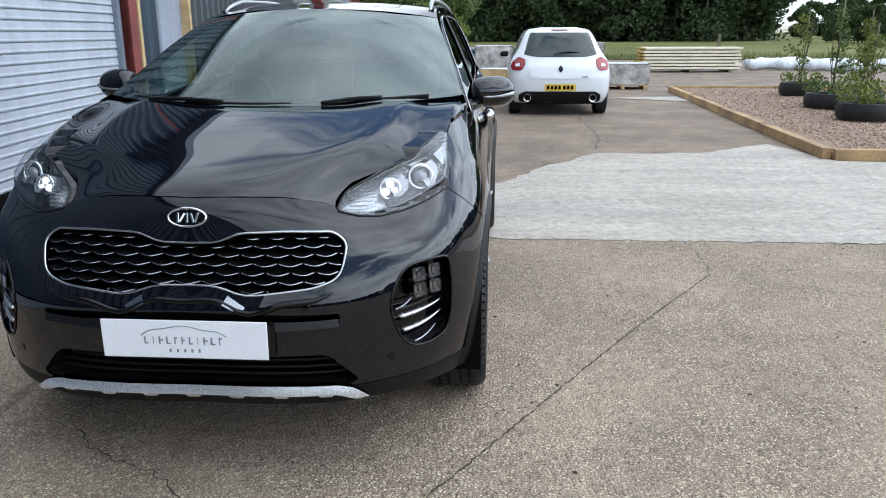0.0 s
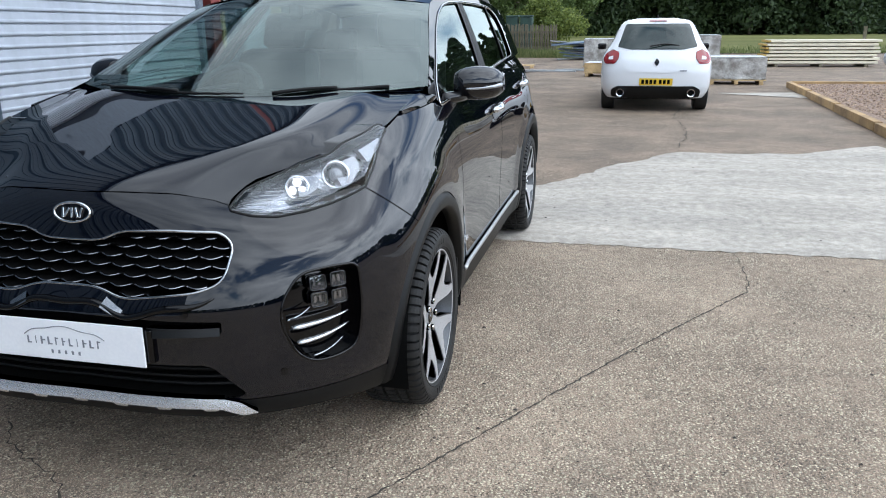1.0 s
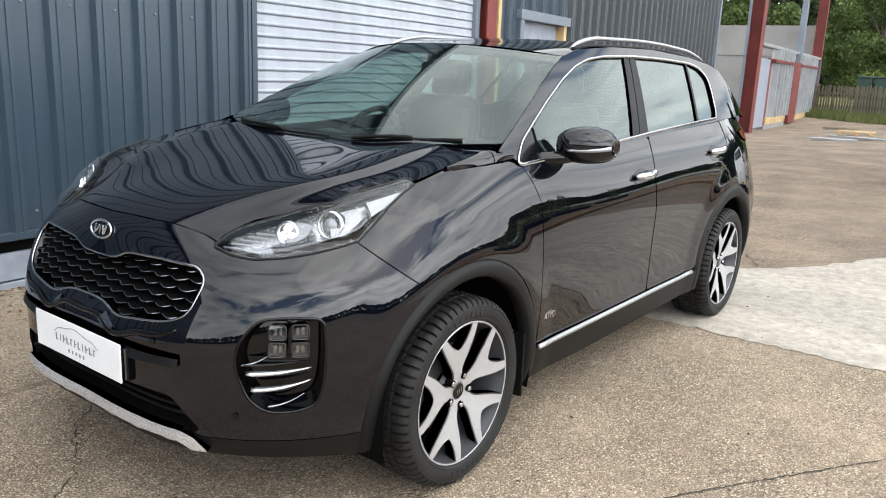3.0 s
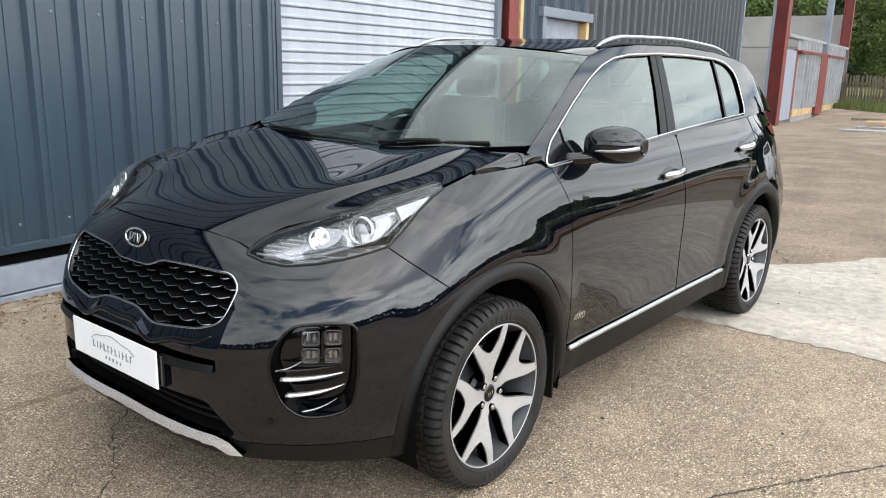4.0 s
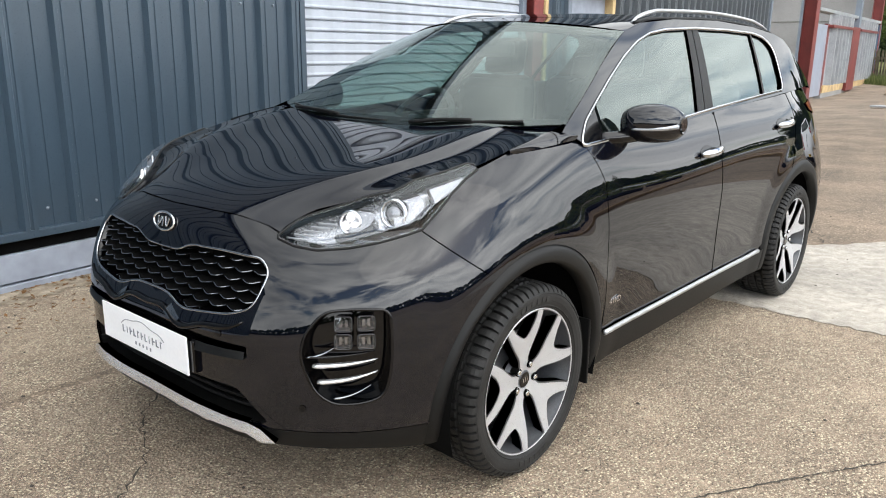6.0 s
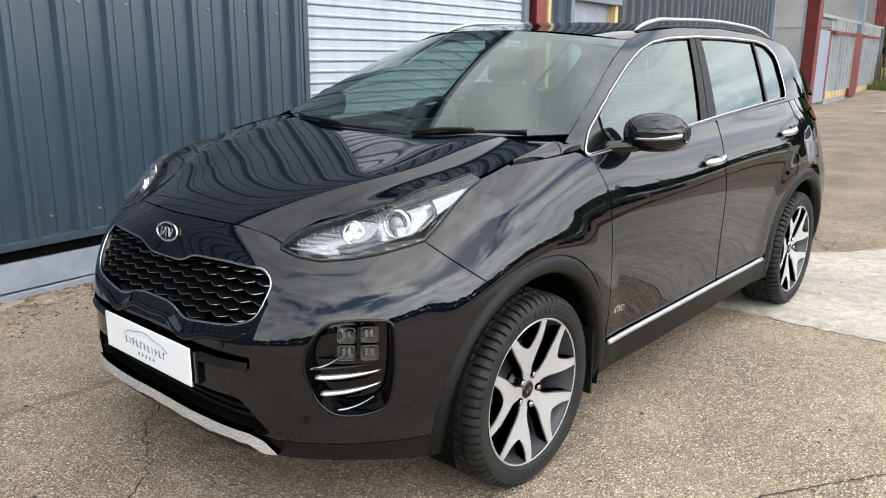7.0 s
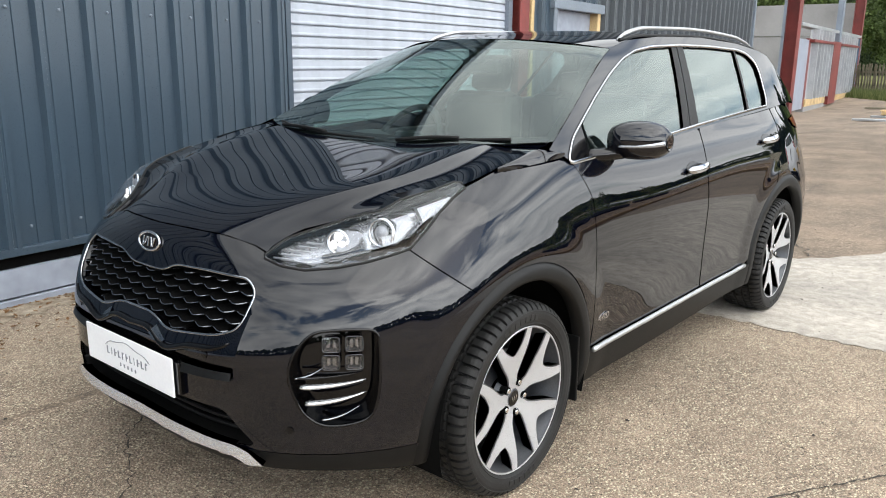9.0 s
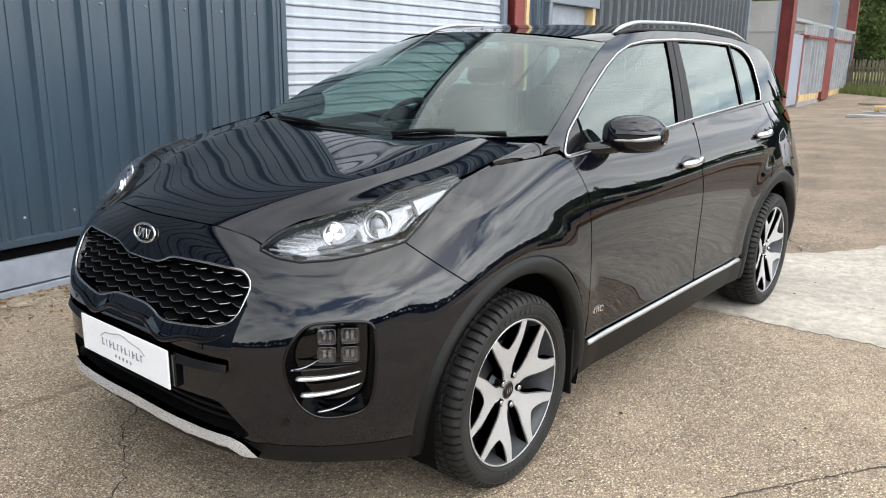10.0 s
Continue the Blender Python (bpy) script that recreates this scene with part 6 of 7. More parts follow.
tyre_prof = [(.248, -.100), (.252, -.109), (.262, -.1155), (.283, -.1205), (.300, -.1215), (.315, -.1190), (.326, -.1130), (.334, -.104), (.3385, -.093), (.3405, -.081), (.3410, -.0665), (.329, -.0640), (.329, -.0560), (.3418, -.0535), (.3420, -.030), (.329, -.0275), (.329, -.0195), (.3425, -.017), (.3425, 0)]
tyre_prof = tyre_prof + [(r, -x) for r, x in tyre_prof[-2::-1]]
tyre_prof = [(.2515 + (r - .248) * .92, x) for r, x in tyre_prof]
TYRE_Z = .3385


def make_wheel():
    w = new("wheel")
    w.parent = car
    ty = lathe("tyre", tyre_prof, M["rubber"], w, "black road tyre", seg=792, warp=tyre_warp, smooth=False)
    for i in range(2):
        lathe("sidewall_rib", [(.264 + .044 * i, .1155 + .004 * i), (.266 + .044 * i, .1185 + .0035 * i), (.268 + .044 * i, .1165 + .0035 * i)], M["rubber"], w, seg=96)
    # raised moulded marks on the side wall, above and below the rim
    mark = box("sidewall_mark", (.004, .017, .019), (.1205, 0, .288), M["rubber"], w, bevel=0)
    for deg in (-23, -18, -12, -6, 6, 12, 157, 163, 169, 175, 181, 187):
        mk = mark.copy()
        scene.collection.objects.link(mk)
        mk.matrix_basis = pose(0, 0, 0, deg) @ mark.matrix_basis
    rim_p = [(.2555, .104), (.2565, .1085), (.253, .110), (.2480, .1085), (.2470, .100), (.239, .080), (.226, .03), (.217, -.05), (.22, -.10)]
    lathe("rim", rim_p, M["alloy_dark"], w, "dark grey alloy rim", seg=80)
    lathe("rim_edge", [(.2565, .1090), (.2540, .1110), (.2508, .1100), (.2500, .1065)], M["alloy"], w, "bright machined rim lip", seg=80)
    lathe("brake_disc", [(.06, .02), (.155, .02), (.155, .008), (.06, .008)], M["alloy_dark"], w, seg=48)
    lathe("drum", [(.0001, -.02), (.217, -.02)], M["black_and_shade"], w, seg=32)
    lathe("hub", [(.0001, .080), (.030, .080), (.033, .078), (.034, .07), (.06, .066), (.072, .04)], M["alloy_dark"], w, seg=40)
    lathe("hub_cap", [(.0001, .0835), (.026, .083), (.029, .080)], M["gloss_black"], w, seg=32)
    for x in (-.011, 0, .011):
        box("cap_bar", (.002, .003, .016), (.0845, x, 0), M["chrome"], w, bevel=0)
    # five forked spokes
    def spoke_edge(d):
        half = [(.028, .030), (.058, .023 + d), (.083, .024 + d), (.108, .036 + d), (.135, .053 + d), (.175, .076 + d), (.247, .110 + d)]
        notch = [(.249, .081 - d), (.205, .052 - d), (.180, .026 - d), (.168, .006)]
        L = [(r, a) for r, a in half] + [(r, a) for r, a in notch]
        R_ = [(r, -a) for r, a in L[::-1]]
        return [(a, r) for r, a in L + R_]
    def face_x(rr):
        return pchip([.0, .03, .08, .15, .20, .246, .27], [.074, .078, .086, .098, .1055, .1090, .1095], rr)
    top = soft(spoke_edge(0.0), .010, .012)
    bot = soft(spoke_edge(.005), .010, .012)
    def fn(u, v, out=0.0):
        u, v = np.asarray(u, float), np.asarray(v, float)
        return np.stack([face_x(np.hypot(u, v)) + out, u, v], -1)
    f = panel("spoke", top, fn, M["alloy"], w, step=.014, rim=.002, label="machined silver forked spoke")
    g = panel("spoke_back", bot, fn, M["alloy_dark"], f, step=.03, rim=.038, out=-.0025)
    made = [(f, g)]
    for i in range(1, 5):
        f2 = f.copy()
        scene.collection.objects.link(f2)
        f2.matrix_basis = pose(0, 0, 0, 72 * i)
        g2 = g.copy()
        scene.collection.objects.link(g2)
        g2.parent = f2
    for i in range(5):
        a = radians(72 * i + 36)
        b = lathe("wheel_nut", [(.0001, .012), (.008, .012), (.010, .008), (.0105, -.01)], M["chrome"], w, seg=8)
        b.location = (.079, .056 * math.sin(a), .056 * math.cos(a))
        c = lathe("nut_well", [(.014, .008), (.014, -.02)], M["black_and_shade"], w, seg=12)
        c.location = b.location
    return w


wheel = make_wheel()


def wheel_copy(m):
    made = {}
    for o in (wheel, *wheel.children_recursive):
        made[o] = o.copy()
        scene.collection.objects.link(made[o])
        made[o].parent = made.get(o.parent, o.parent)
    made[wheel].matrix_basis = m


wheel_copy(pose(.812, REAR_Y, TYRE_Z, 14))
wheel_copy(pose(-.806, REAR_Y, TYRE_Z, 20, 0, 180))
wheel_copy(pose(-.806, 0, TYRE_Z, 20, 0, 180))
wheel.matrix_basis = pose(.797, -.006, TYRE_Z, 11, 0, 0)

# the roof stands a little towards the near side
for ob in car.children_recursive:
    if ob.type != "MESH" or ob.name.startswith(("mirror_shell", "indicator", "mirror_arm", "wiper")) or ob.parent.name.startswith("wheel"):
        continue
    me = ob.data
    co = np.empty(len(me.vertices) * 3)
    me.vertices.foreach_get("co", co)
    co = co.reshape(-1, 3)
    if co[:, 2].max() < 1.12 or co[:, 0].min() > 0:
        continue
    x, y, z = co.T
    fast, slow = np.interp(z, [1.12, 1.18, 1.5], [0, .055, .095]), np.interp(z, [1.12, 1.35, 1.5], [0, .06, .095])
    k = np.clip((y - .5) / .5, 0, 1)
    e = np.clip((y - .12) / .22, 0, 1)
    co[:, 0] += (fast + (slow - fast) * k) * e * e * (3 - 2 * e) * np.clip(-x / .55, 0, 1)
    me.vertices.foreach_set("co", co.ravel())
    me.update()

# -- the white hatchback, seen from behind --
hatch = thing("hatchback_car", "white three-door hatchback with twin exhausts, parked", "car", at=(2.00, 10.50, 0.03), turn=0.6)
HW_Z = [.22, .30, .45, .62, .80, .92, 1.00, 1.10, 1.25, 1.38, 1.45, 1.49]
HW_W = [.80, .85, .885, .89, .882, .85, .80, .735, .665, .60, .53, .34]
HW_Y = [.10, .05, .01, .0, .03, .09, .13, .20, .33, .46, .56, .75]


def hatch_skin(u, z, out=0.0):
    """u: side distance over half width, past 1 it runs forward along the flank."""
    u, z = np.asarray(u, float), np.asarray(z, float)
    a, sg = np.abs(u), np.where(u < 0, -1.0, 1.0)
    w, y0 = pchip(HW_Z, HW_W, z), pchip(HW_Z, HW_Y, z)
    th = np.clip(a, 0, 1.4) / 1.4 * np.pi / 2
    x = w * np.clip(np.sin(th), 0, 1) ** .62
    y = y0 + .62 * (1 - np.clip(np.cos(th), 0, 1) ** .42) + np.clip(a - 1.4, 0, None) * 1.0
    taper = 1 - .05 * np.clip((a - 1.4) / 3.0, 0, 1) ** 2
    nx, ny = np.sin(th) ** 2, np.cos(th) ** 1
    return np.stack([(x * taper + out * nx) * sg, y - out * ny, z + 0 * x], -1)


us = np.concatenate([np.linspace(0, 1.4, 26), 1.4 + np.linspace(.1, 3.35, 14)])
us = np.concatenate([-us[:0:-1], us])
zs = np.array(sorted(set(np.round(np.concatenate([np.linspace(.22, 1.40, 30), [1.42, 1.44, 1.455, 1.47, 1.48, 1.49]]), 3))))
P = hatch_skin(us[None, :], zs[:, None])
nz, nu = len(zs), len(us)
V = P.reshape(-1, 3)
# bonnet and front screen: pull the top of the front part down
yy = V[:, 1]
topz = np.interp(yy, [0, 1.0, 2.0, 2.35, 3.05, 3.9, 4.1], [9, 9, 1.50, 1.45, .98, .80, .60])
V[:, 2] = np.minimum(V[:, 2], topz)
F = [(i * nu + j, i * nu + j + 1, (i + 1) * nu + j + 1, (i + 1) * nu + j) for i in range(nz - 1) for j in range(nu - 1)]
for i in range(nz - 1):
    F.append((i * nu, (i + 1) * nu, (i + 1) * nu + nu - 1, i * nu + nu - 1))
for j in range(nu // 2):
    F.append(((nz - 1) * nu + j, (nz - 1) * nu + nu - 1 - j, (nz - 1) * nu + nu - 2 - j, (nz - 1) * nu + j + 1) if j < nu // 2 - 1 else ((nz - 1) * nu + j, (nz - 1) * nu + nu - 1 - j, (nz - 1) * nu + j + 1))
mesh_ob("body", V, F, M["white_paint"], hatch)


def hp(name, pts, mat, out=.006, rim=.02, r=.02, label="", parent=hatch, step=.05):
    """Panel on the tail: points of (side distance, height), both halves given."""
    def un(x, z):
        w = float(pchip(HW_Z, HW_W, z))
        th = math.asin(min(1, (abs(x) / w)) ** (1 / .62))
        return th / (np.pi / 2) * 1.4 * (1 if x >= 0 else -1)
    return panel(name, soft([(un(x, z), z) for x, z in pts], r, .03), hatch_skin, M[mat], parent, step=step, out=out, rim=rim, label=label)


def mirrored(pts):
    return pts + [(-x, z) for x, z in pts[::-1]]


hp("rear_window", mirrored([(.50, 1.40), (.63, 1.04), (.40, .995)])[:], "hatch_glass", label="dark rear window", r=.05)
hp("tailgate", mirrored([(.58, .98), (.55, .80), (.50, .66), (.46, .635)]), "white_paint", out=.008, r=.04)
for sg in (1, -1):
    q = [(sg * .60, .96), (sg * .70, 1.0), (sg * .80, .93), (sg * .845, .84), (sg * .80, .77), (sg * .66, .775), (sg * .60, .86)]
    lampo = hp("tail_lamp", q, "red_lens", out=.014, r=.04, label="red tail lamp")
    hp("lamp_white", [(sg * .69, .90), (sg * .76, .88), (sg * .76, .84), (sg * .69, .84)], "plate_white", out=.018, rim=.004, r=.015, parent=lampo)
hp("diffuser", mirrored([(.60, .42), (.70, .36), (.69, .24), (.55, .222)]), "matte_black", out=.012, r=.03, label="black lower diffuser")
hp("brake_light", mirrored([(.14, 1.455), (.14, 1.435)]), "red_lens", out=.02, r=.005)
hp("emblem", [(0, .86), (.04, .80), (0, .74), (-.04, .80)], "gloss_black", out=.02, rim=.01, r=.002, step=.02)
hp("model_mark", [(.36, .675), (.47, .675), (.47, .655), (.36, .655)], "grey_ink", out=.016, rim=.004, r=.002)
hp("plate_recess", mirrored([(.33, .60), (.32, .45)]), "white_paint", out=.004, r=.02)
num = hp("number_plate", mirrored([(.262, .545), (.262, .435)]), "yellow_plate", out=.016, rim=.01, r=.004, label="yellow number plate with dark bars")
for i in range(7):
    x = -.205 + i * .064 + (.02 if i > 3 else 0)
    hp("plate_bar", [(x - .022, .523), (x + .022, .523), (x + .022, .457), (x - .022, .457)], "black_and_shade", out=.019, rim=.003, r=.002, parent=num)
for x in (-.56, .56):
    lathe_ob = lathe("exhaust", [(.055, -.02), (.062, -.025), (.064, .10), (.050, .10), (.048, 0), (.0001, .02)], M["chrome"], hatch, "chrome exhaust tip", seg=24, axis="y")
    lathe_ob.location = (x, .0, .315)
    inner = lathe("exhaust_bore", [(.047, -.01), (.0001, -.008)], M["black_and_shade"], hatch, seg=20, axis="y")
    inner.location = (x, .0, .315)
    tyre = lathe("tyre", [(.19, -.10), (.27, -.11), (.31, -.095), (.316, -.07), (.316, .07), (.31, .095), (.27, .11), (.19, .10)], M["rubber"], hatch, seg=48)
    tyre.location = (x * 1.35, .62, .316)
    tyre2 = lathe("tyre", [(.19, -.10), (.27, -.11), (.31, -.095), (.316, -.07), (.316, .07), (.31, .095), (.27, .11), (.19, .10)], M["rubber"], hatch, seg=48)
    tyre2.location = (x * 1.35, 3.15, .316)
    sgx = 1 if x > 0 else -1
    box("mirror_shell", (.16, .10, .11), (sgx * .93, 2.25, 1.0), M["gloss_black"], hatch, bevel=.03)
tube("wiper", smooth_path([(-.12, .11, 1.045), (.12, .155, 1.08), (.34, .18, 1.055)], 10), .012, M["matte_black"], hatch, sides=6)
tube("aerial", [(0, .80, 1.48), (0, .72, 1.53)], .014, M["gloss_black"], hatch, sides=6)
box("underbody", (1.3, 3.4, .15), (0, 2.0, .26), M["black_and_shade"], hatch, bevel=.03)

# -- gravel bed with sleepers --
bed = thing("gravel_bed", "raised gravel bed edged with timber sleepers", "flower bed")


def sleeper(a, b, h=.13, w=.11):
    a, b = np.array(a, float), np.array(b, float)
    d = b - a
    m = (a + b) / 2
    zc = float(ground_z(m[0], m[1]))
    return box("sleeper", (np.linalg.norm(d), w, h), (m[0], m[1], zc + h / 2), M["sleeper"], bed, "weathering brown timber sleeper", .008, math.degrees(math.atan2(d[1], d[0])))


P0, P1 = np.array([4.72, 6.00]), np.array([5.06, 16.1])
for i in range(4):
    sleeper(P0 + (P1 - P0) * (i / 4 + .002), P0 + (P1 - P0) * ((i + 1) / 4 - .002))
for i in range(3):
    sleeper((4.78 + 2.4 * i, 5.98 - .10 * i), (7.16 + 2.4 * i, 5.88 - .10 * i))
for i in range(3):
    sleeper((5.11 + 2.4 * i, 16.15), (7.49 + 2.4 * i, 16.15))
ground_q = [(4.77, 6.04), (12, 5.74), (12.5, 16.1), (5.11, 16.1)]
gv = panel("gravel", dense(ground_q, .4), lambda u, v, out=0.0: np.stack([u, v, ground_z(u, v) + .075 + out + .02 * np.sin(u * 1.7) * np.cos(v * 1.3)], -1), M["gravel"], bed, step=.4, rim=0, label="pinkish grey gravel")
rs = np.random.RandomState(3)
ico = [(0, 0, 1), (.9, 0, .1), (-.3, .85, 0), (-.4, -.8, .1), (.1, .1, -.9)]
icf = [(0, 1, 2), (0, 2, 3), (0, 3, 1), (4, 2, 1), (4, 3, 2), (4, 1, 3)]
n = 15000
px = rs.uniform(5.06, 10.5, n)
py = 6.1 + 9.9 * rs.uniform(0, 1, n) ** 1.5
size = rs.uniform(.009, .024, n)
base = np.array(ico)
rot = rs.uniform(0, 6.28, n)
c, s = np.cos(rot), np.sin(rot)
X = (base[None, :, 0] * c[:, None] - base[None, :, 1] * s[:, None]) * size[:, None] * rs.uniform(.7, 1.5, (n, 1)) + px[:, None]
Y = (base[None, :, 0] * s[:, None] + base[None, :, 1] * c[:, None]) * size[:, None] + py[:, None]
Z = base[None, :, 2] * size[:, None] * .7 + (ground_z(px, py) + .075 + .02 * np.sin(px * 1.7) * np.cos(py * 1.3) + size * .3)[:, None]
stone_m, sn, sl_, sp_ = nodes_of("mixed_gravel_stones")
gi = sn.new("ShaderNodeNewGeometry")
cr = sn.new("ShaderNodeValToRGB")
cr.color_ramp.elements[0].color, cr.color_ramp.elements[1].color = (.15, .10, .07, 1), (.56, .41, .30, 1)
sl_.new(gi.outputs["Random Per Island"], cr.inputs[0])
sl_.new(cr.outputs[0], sp_.inputs["Base Color"])
sp_.inputs["Roughness"].default_value = .85
fi = (np.arange(n)[:, None, None] * 5 + np.array(icf)[None]).reshape(-1, 3)
tagged(mesh_ob("gravel_stones", np.stack([X, Y, Z], -1).reshape(-1, 3), fi, stone_m, smooth=False), "loose pinkish grey gravel stones on the bed", "gravel", kind="stuff")


# -- leaves and plants --
def leaf_cloud(centres, spread, count, size, seed, droop=.3):
    """Many small leaf quads round clump centres."""
    r = np.random.RandomState(seed)
    c = np.asarray(centres, float)
    sp = np.broadcast_to(np.asarray(spread, float), (len(c),)) if np.ndim(spread) < 2 else spread
    idx = r.randint(0, len(c), count)
    d = r.normal(0, 1, (count, 3))
    d /= np.linalg.norm(d, axis=1)[:, None]
    p = c[idx] + d * (r.uniform(.25, 1, (count, 1)) ** .6) * sp[idx][:, None] * (1, 1, .8)
    a = r.normal(0, 1, (count, 3))
    a /= np.linalg.norm(a, axis=1)[:, None]
    b = np.cross(a, r.normal(0, 1, (count, 3)))
    b /= np.linalg.norm(b, axis=1)[:, None] + 1e-9
    sz = size * r.uniform(.6, 1.4, (count, 1))
    V = np.stack([p - a * sz, p + b * sz * .55, p + a * sz, p - b * sz * .55], 1).reshape(-1, 3)
    F = np.arange(count * 4).reshape(-1, 4)
    return V, F


def leaf_mat(name, dark, light):
    m, n_, l_, p_ = nodes_of(name)
    g_ = n_.new("ShaderNodeNewGeometry")
    r_ = n_.new("ShaderNodeValToRGB")
    r_.color_ramp.elements[0].color, r_.color_ramp.elements[1].color = (*dark, 1), (*light, 1)
    l_.new(g_.outputs["Random Per Island"], r_.inputs[0])
    l_.new(r_.outputs[0], p_.inputs["Base Color"])
    p_.inputs["Roughness"].default_value, p_.inputs["Specular IOR Level"].default_value = .6, .3
    tr = n_.new("ShaderNodeBsdfTranslucent")
    l_.new(r_.outputs[0], tr.inputs[0])
    mx = n_.new("ShaderNodeMixShader")
    mx.inputs[0].default_value = .3
    l_.new(p_.outputs[0], mx.inputs[1])
    l_.new(tr.outputs[0], mx.inputs[2])
    l_.new(mx.outputs[0], n_["Material Output"].inputs[0])
    return m


ML = {"broad": leaf_mat("broad_leaves", (.042, .072, .018), (.15, .205, .065)), "dark": leaf_mat("dark_leaves", (.016, .030, .012), (.062, .095, .034)),
      "mid": leaf_mat("hedge_leaves", (.022, .042, .012), (.085, .135, .04)), "young": leaf_mat("young_leaves", (.065, .095, .02), (.21, .25, .06)), "grass": leaf_mat("grass_blades", (.07, .10, .03), (.20, .22, .085))}


def tree(name, label, at, h, w, seed, mat, leaves, leaf, conifer=False, trunk=.16):
    r = random.Random(seed)
    t = thing(name, label, "tree", at=(at[0], at[1], float(ground_z(at[0], at[1]))), turn=r.uniform(0, 360))
    top = h * (.95 if conifer else .72)
    path = smooth_path([(0, 0, -.2), (r.uniform(-.2, .2), r.uniform(-.2, .2), top * .5), (r.uniform(-.3, .3), r.uniform(-.3, .3), top)], 10)
    trunk_ob = tube("trunk", path, np.linspace(trunk, trunk * .25, 10), M["bark"], t, sides=9)
    cents, spr = [], []
    nb = 34 if conifer else 30
    for i in range(nb):
        a = r.uniform(0, 6.28)
        if conifer:
            f = (i + .5) / nb
            z = h * (.04 + .94 * f ** 1.15)
            rad = w * .5 * (1 - f) ** .75 * r.uniform(.55, 1.05)
            cents += [(rad * math.cos(a), rad * math.sin(a), z - .1 * rad), (rad * .5 * math.cos(a + 2), rad * .5 * math.sin(a + 2), z)]
            spr += [w * .20 * (1.15 - f), w * .20 * (1.15 - f)]
        else:
            f = r.uniform(0, 1)
            z = h * (.14 + .80 * f)
            prof = math.sin(math.pi * min(1, .18 + .80 * f)) ** .7
            rad = w * .46 * prof * r.uniform(.35, 1.0) ** .5
            q = (rad * math.cos(a), rad * math.sin(a), z)
            cents.append(q)
            spr.append(w * r.uniform(.11, .20))
            if i % 3 == 0:
                k = path[int(min(9, max(2, 9 * z / top * .7)))]
                tube("limb", smooth_path([k, (np.array(k) + q) / 2 + (0, 0, .1 * w), q], 6), np.linspace(trunk * .4, trunk * .08, 6), M["bark"], trunk_ob, sides=6)
    V, F = leaf_cloud(cents, spr, leaves, leaf, seed)
    mesh_ob("crown", V, F, ML[mat], t, smooth=False)
    return t


# broad trees beside the fence
tree("tree", "bright green broad-leaved tree behind the fence", (-6.0, 52), 9.5, 8.0, 11, "broad", 26000, .11, trunk=.2)
tree("tree", "bright green broad-leaved tree behind the fence", (-4.4, 56), 10.5, 7.5, 12, "broad", 28000, .11, trunk=.22)
tree("tree", "tall green tree beside the building", (-12.5, 50), 12.0, 8.0, 13, "broad", 18000, .14, trunk=.22)
bush = tree("bush", "rounded light green bush beyond the fence", (-3.1, 43.5), 2.5, 5.2, 14, "young", 12000, .08, trunk=.08)
bush["category"] = "bush"
# far woodland: a few trees built, then repeated
protos = [tree("tree", "dark conifer in the far wood", (2, 120), 17, 9, 21, "dark", 7000, .30, True, .25), tree("tree", "dark conifer in the far wood", (10, 124), 19, 10, 22, "dark", 7000, .32, True, .25),
          tree("tree", "dark broad-leaved tree in the far wood", (18, 121), 15, 12, 23, "dark", 8000, .30, False, .3), tree("tree", "green broad-leaved tree in the far hedge", (110, 150), 9, 9, 24, "mid", 6000, .28, False, .25)]
for q in protos:
    q["group"] = "far wood"
rr = random.Random(5)
for row in range(3):
    x = -60.0
    while x < 34:
        x += rr.uniform(3.4, 5.2)
        y = 112 + row * 8 + rr.uniform(-3, 3) + (abs(x - 10) * .08)
        src = protos[rr.choice([0, 0, 1, 1, 2])]
        sc = rr.uniform(.85, 1.2)
        copy_thing(src, Matrix.Translation((x, y, float(ground_z(x, y)))) @ Matrix.Rotation(rr.uniform(0, 6.28), 4, "Z") @ Matrix.Scale(sc, 4))
for x, y, sc in ((38, 118, .9), (41, 126, .7), (45, 150, .4), (49, 160, .45), (52, 155, .4), (57, 150, .62), (60, 154, .75), (64, 150, .85), (68, 154, .8), (72, 150, .9), (77, 152, .85), (82, 150, .95), (88, 154, .9), (95, 150, 1.0), (103, 152, 1.0)):
    copy_thing(protos[3], Matrix.Translation((x, y, float(ground_z(x, y)))) @ Matrix.Rotation(rr.uniform(0, 6.28), 4, "Z") @ Matrix.Scale(sc, 4))
# hedge trees on the open side of the yard, seen in the paintwork
for i in range(80):
    x, y = 42 + rr.uniform(-1.5, 3), -60 + i * 2.0 + rr.uniform(-.6, .6)
    copy_thing(protos[3], Matrix.Translation((x, y, float(ground_z(x, y)))) @ Matrix.Rotation(rr.uniform(0, 6.28), 4, "Z") @ Matrix.Scale(rr.uniform(.42, .50), 4))
# unseen tree row added ahead of the car, in place of dark buildings
for i in range(60):
    x, y = -60 + i * 1.9 + rr.uniform(-.6, .6), -52 + rr.uniform(-1.5, 1.5)
    copy_thing(protos[3], Matrix.Translation((x, y, float(ground_z(x, y)))) @ Matrix.Rotation(rr.uniform(0, 6.28), 4, "Z") @ Matrix.Scale(rr.uniform(.42, .47), 4))

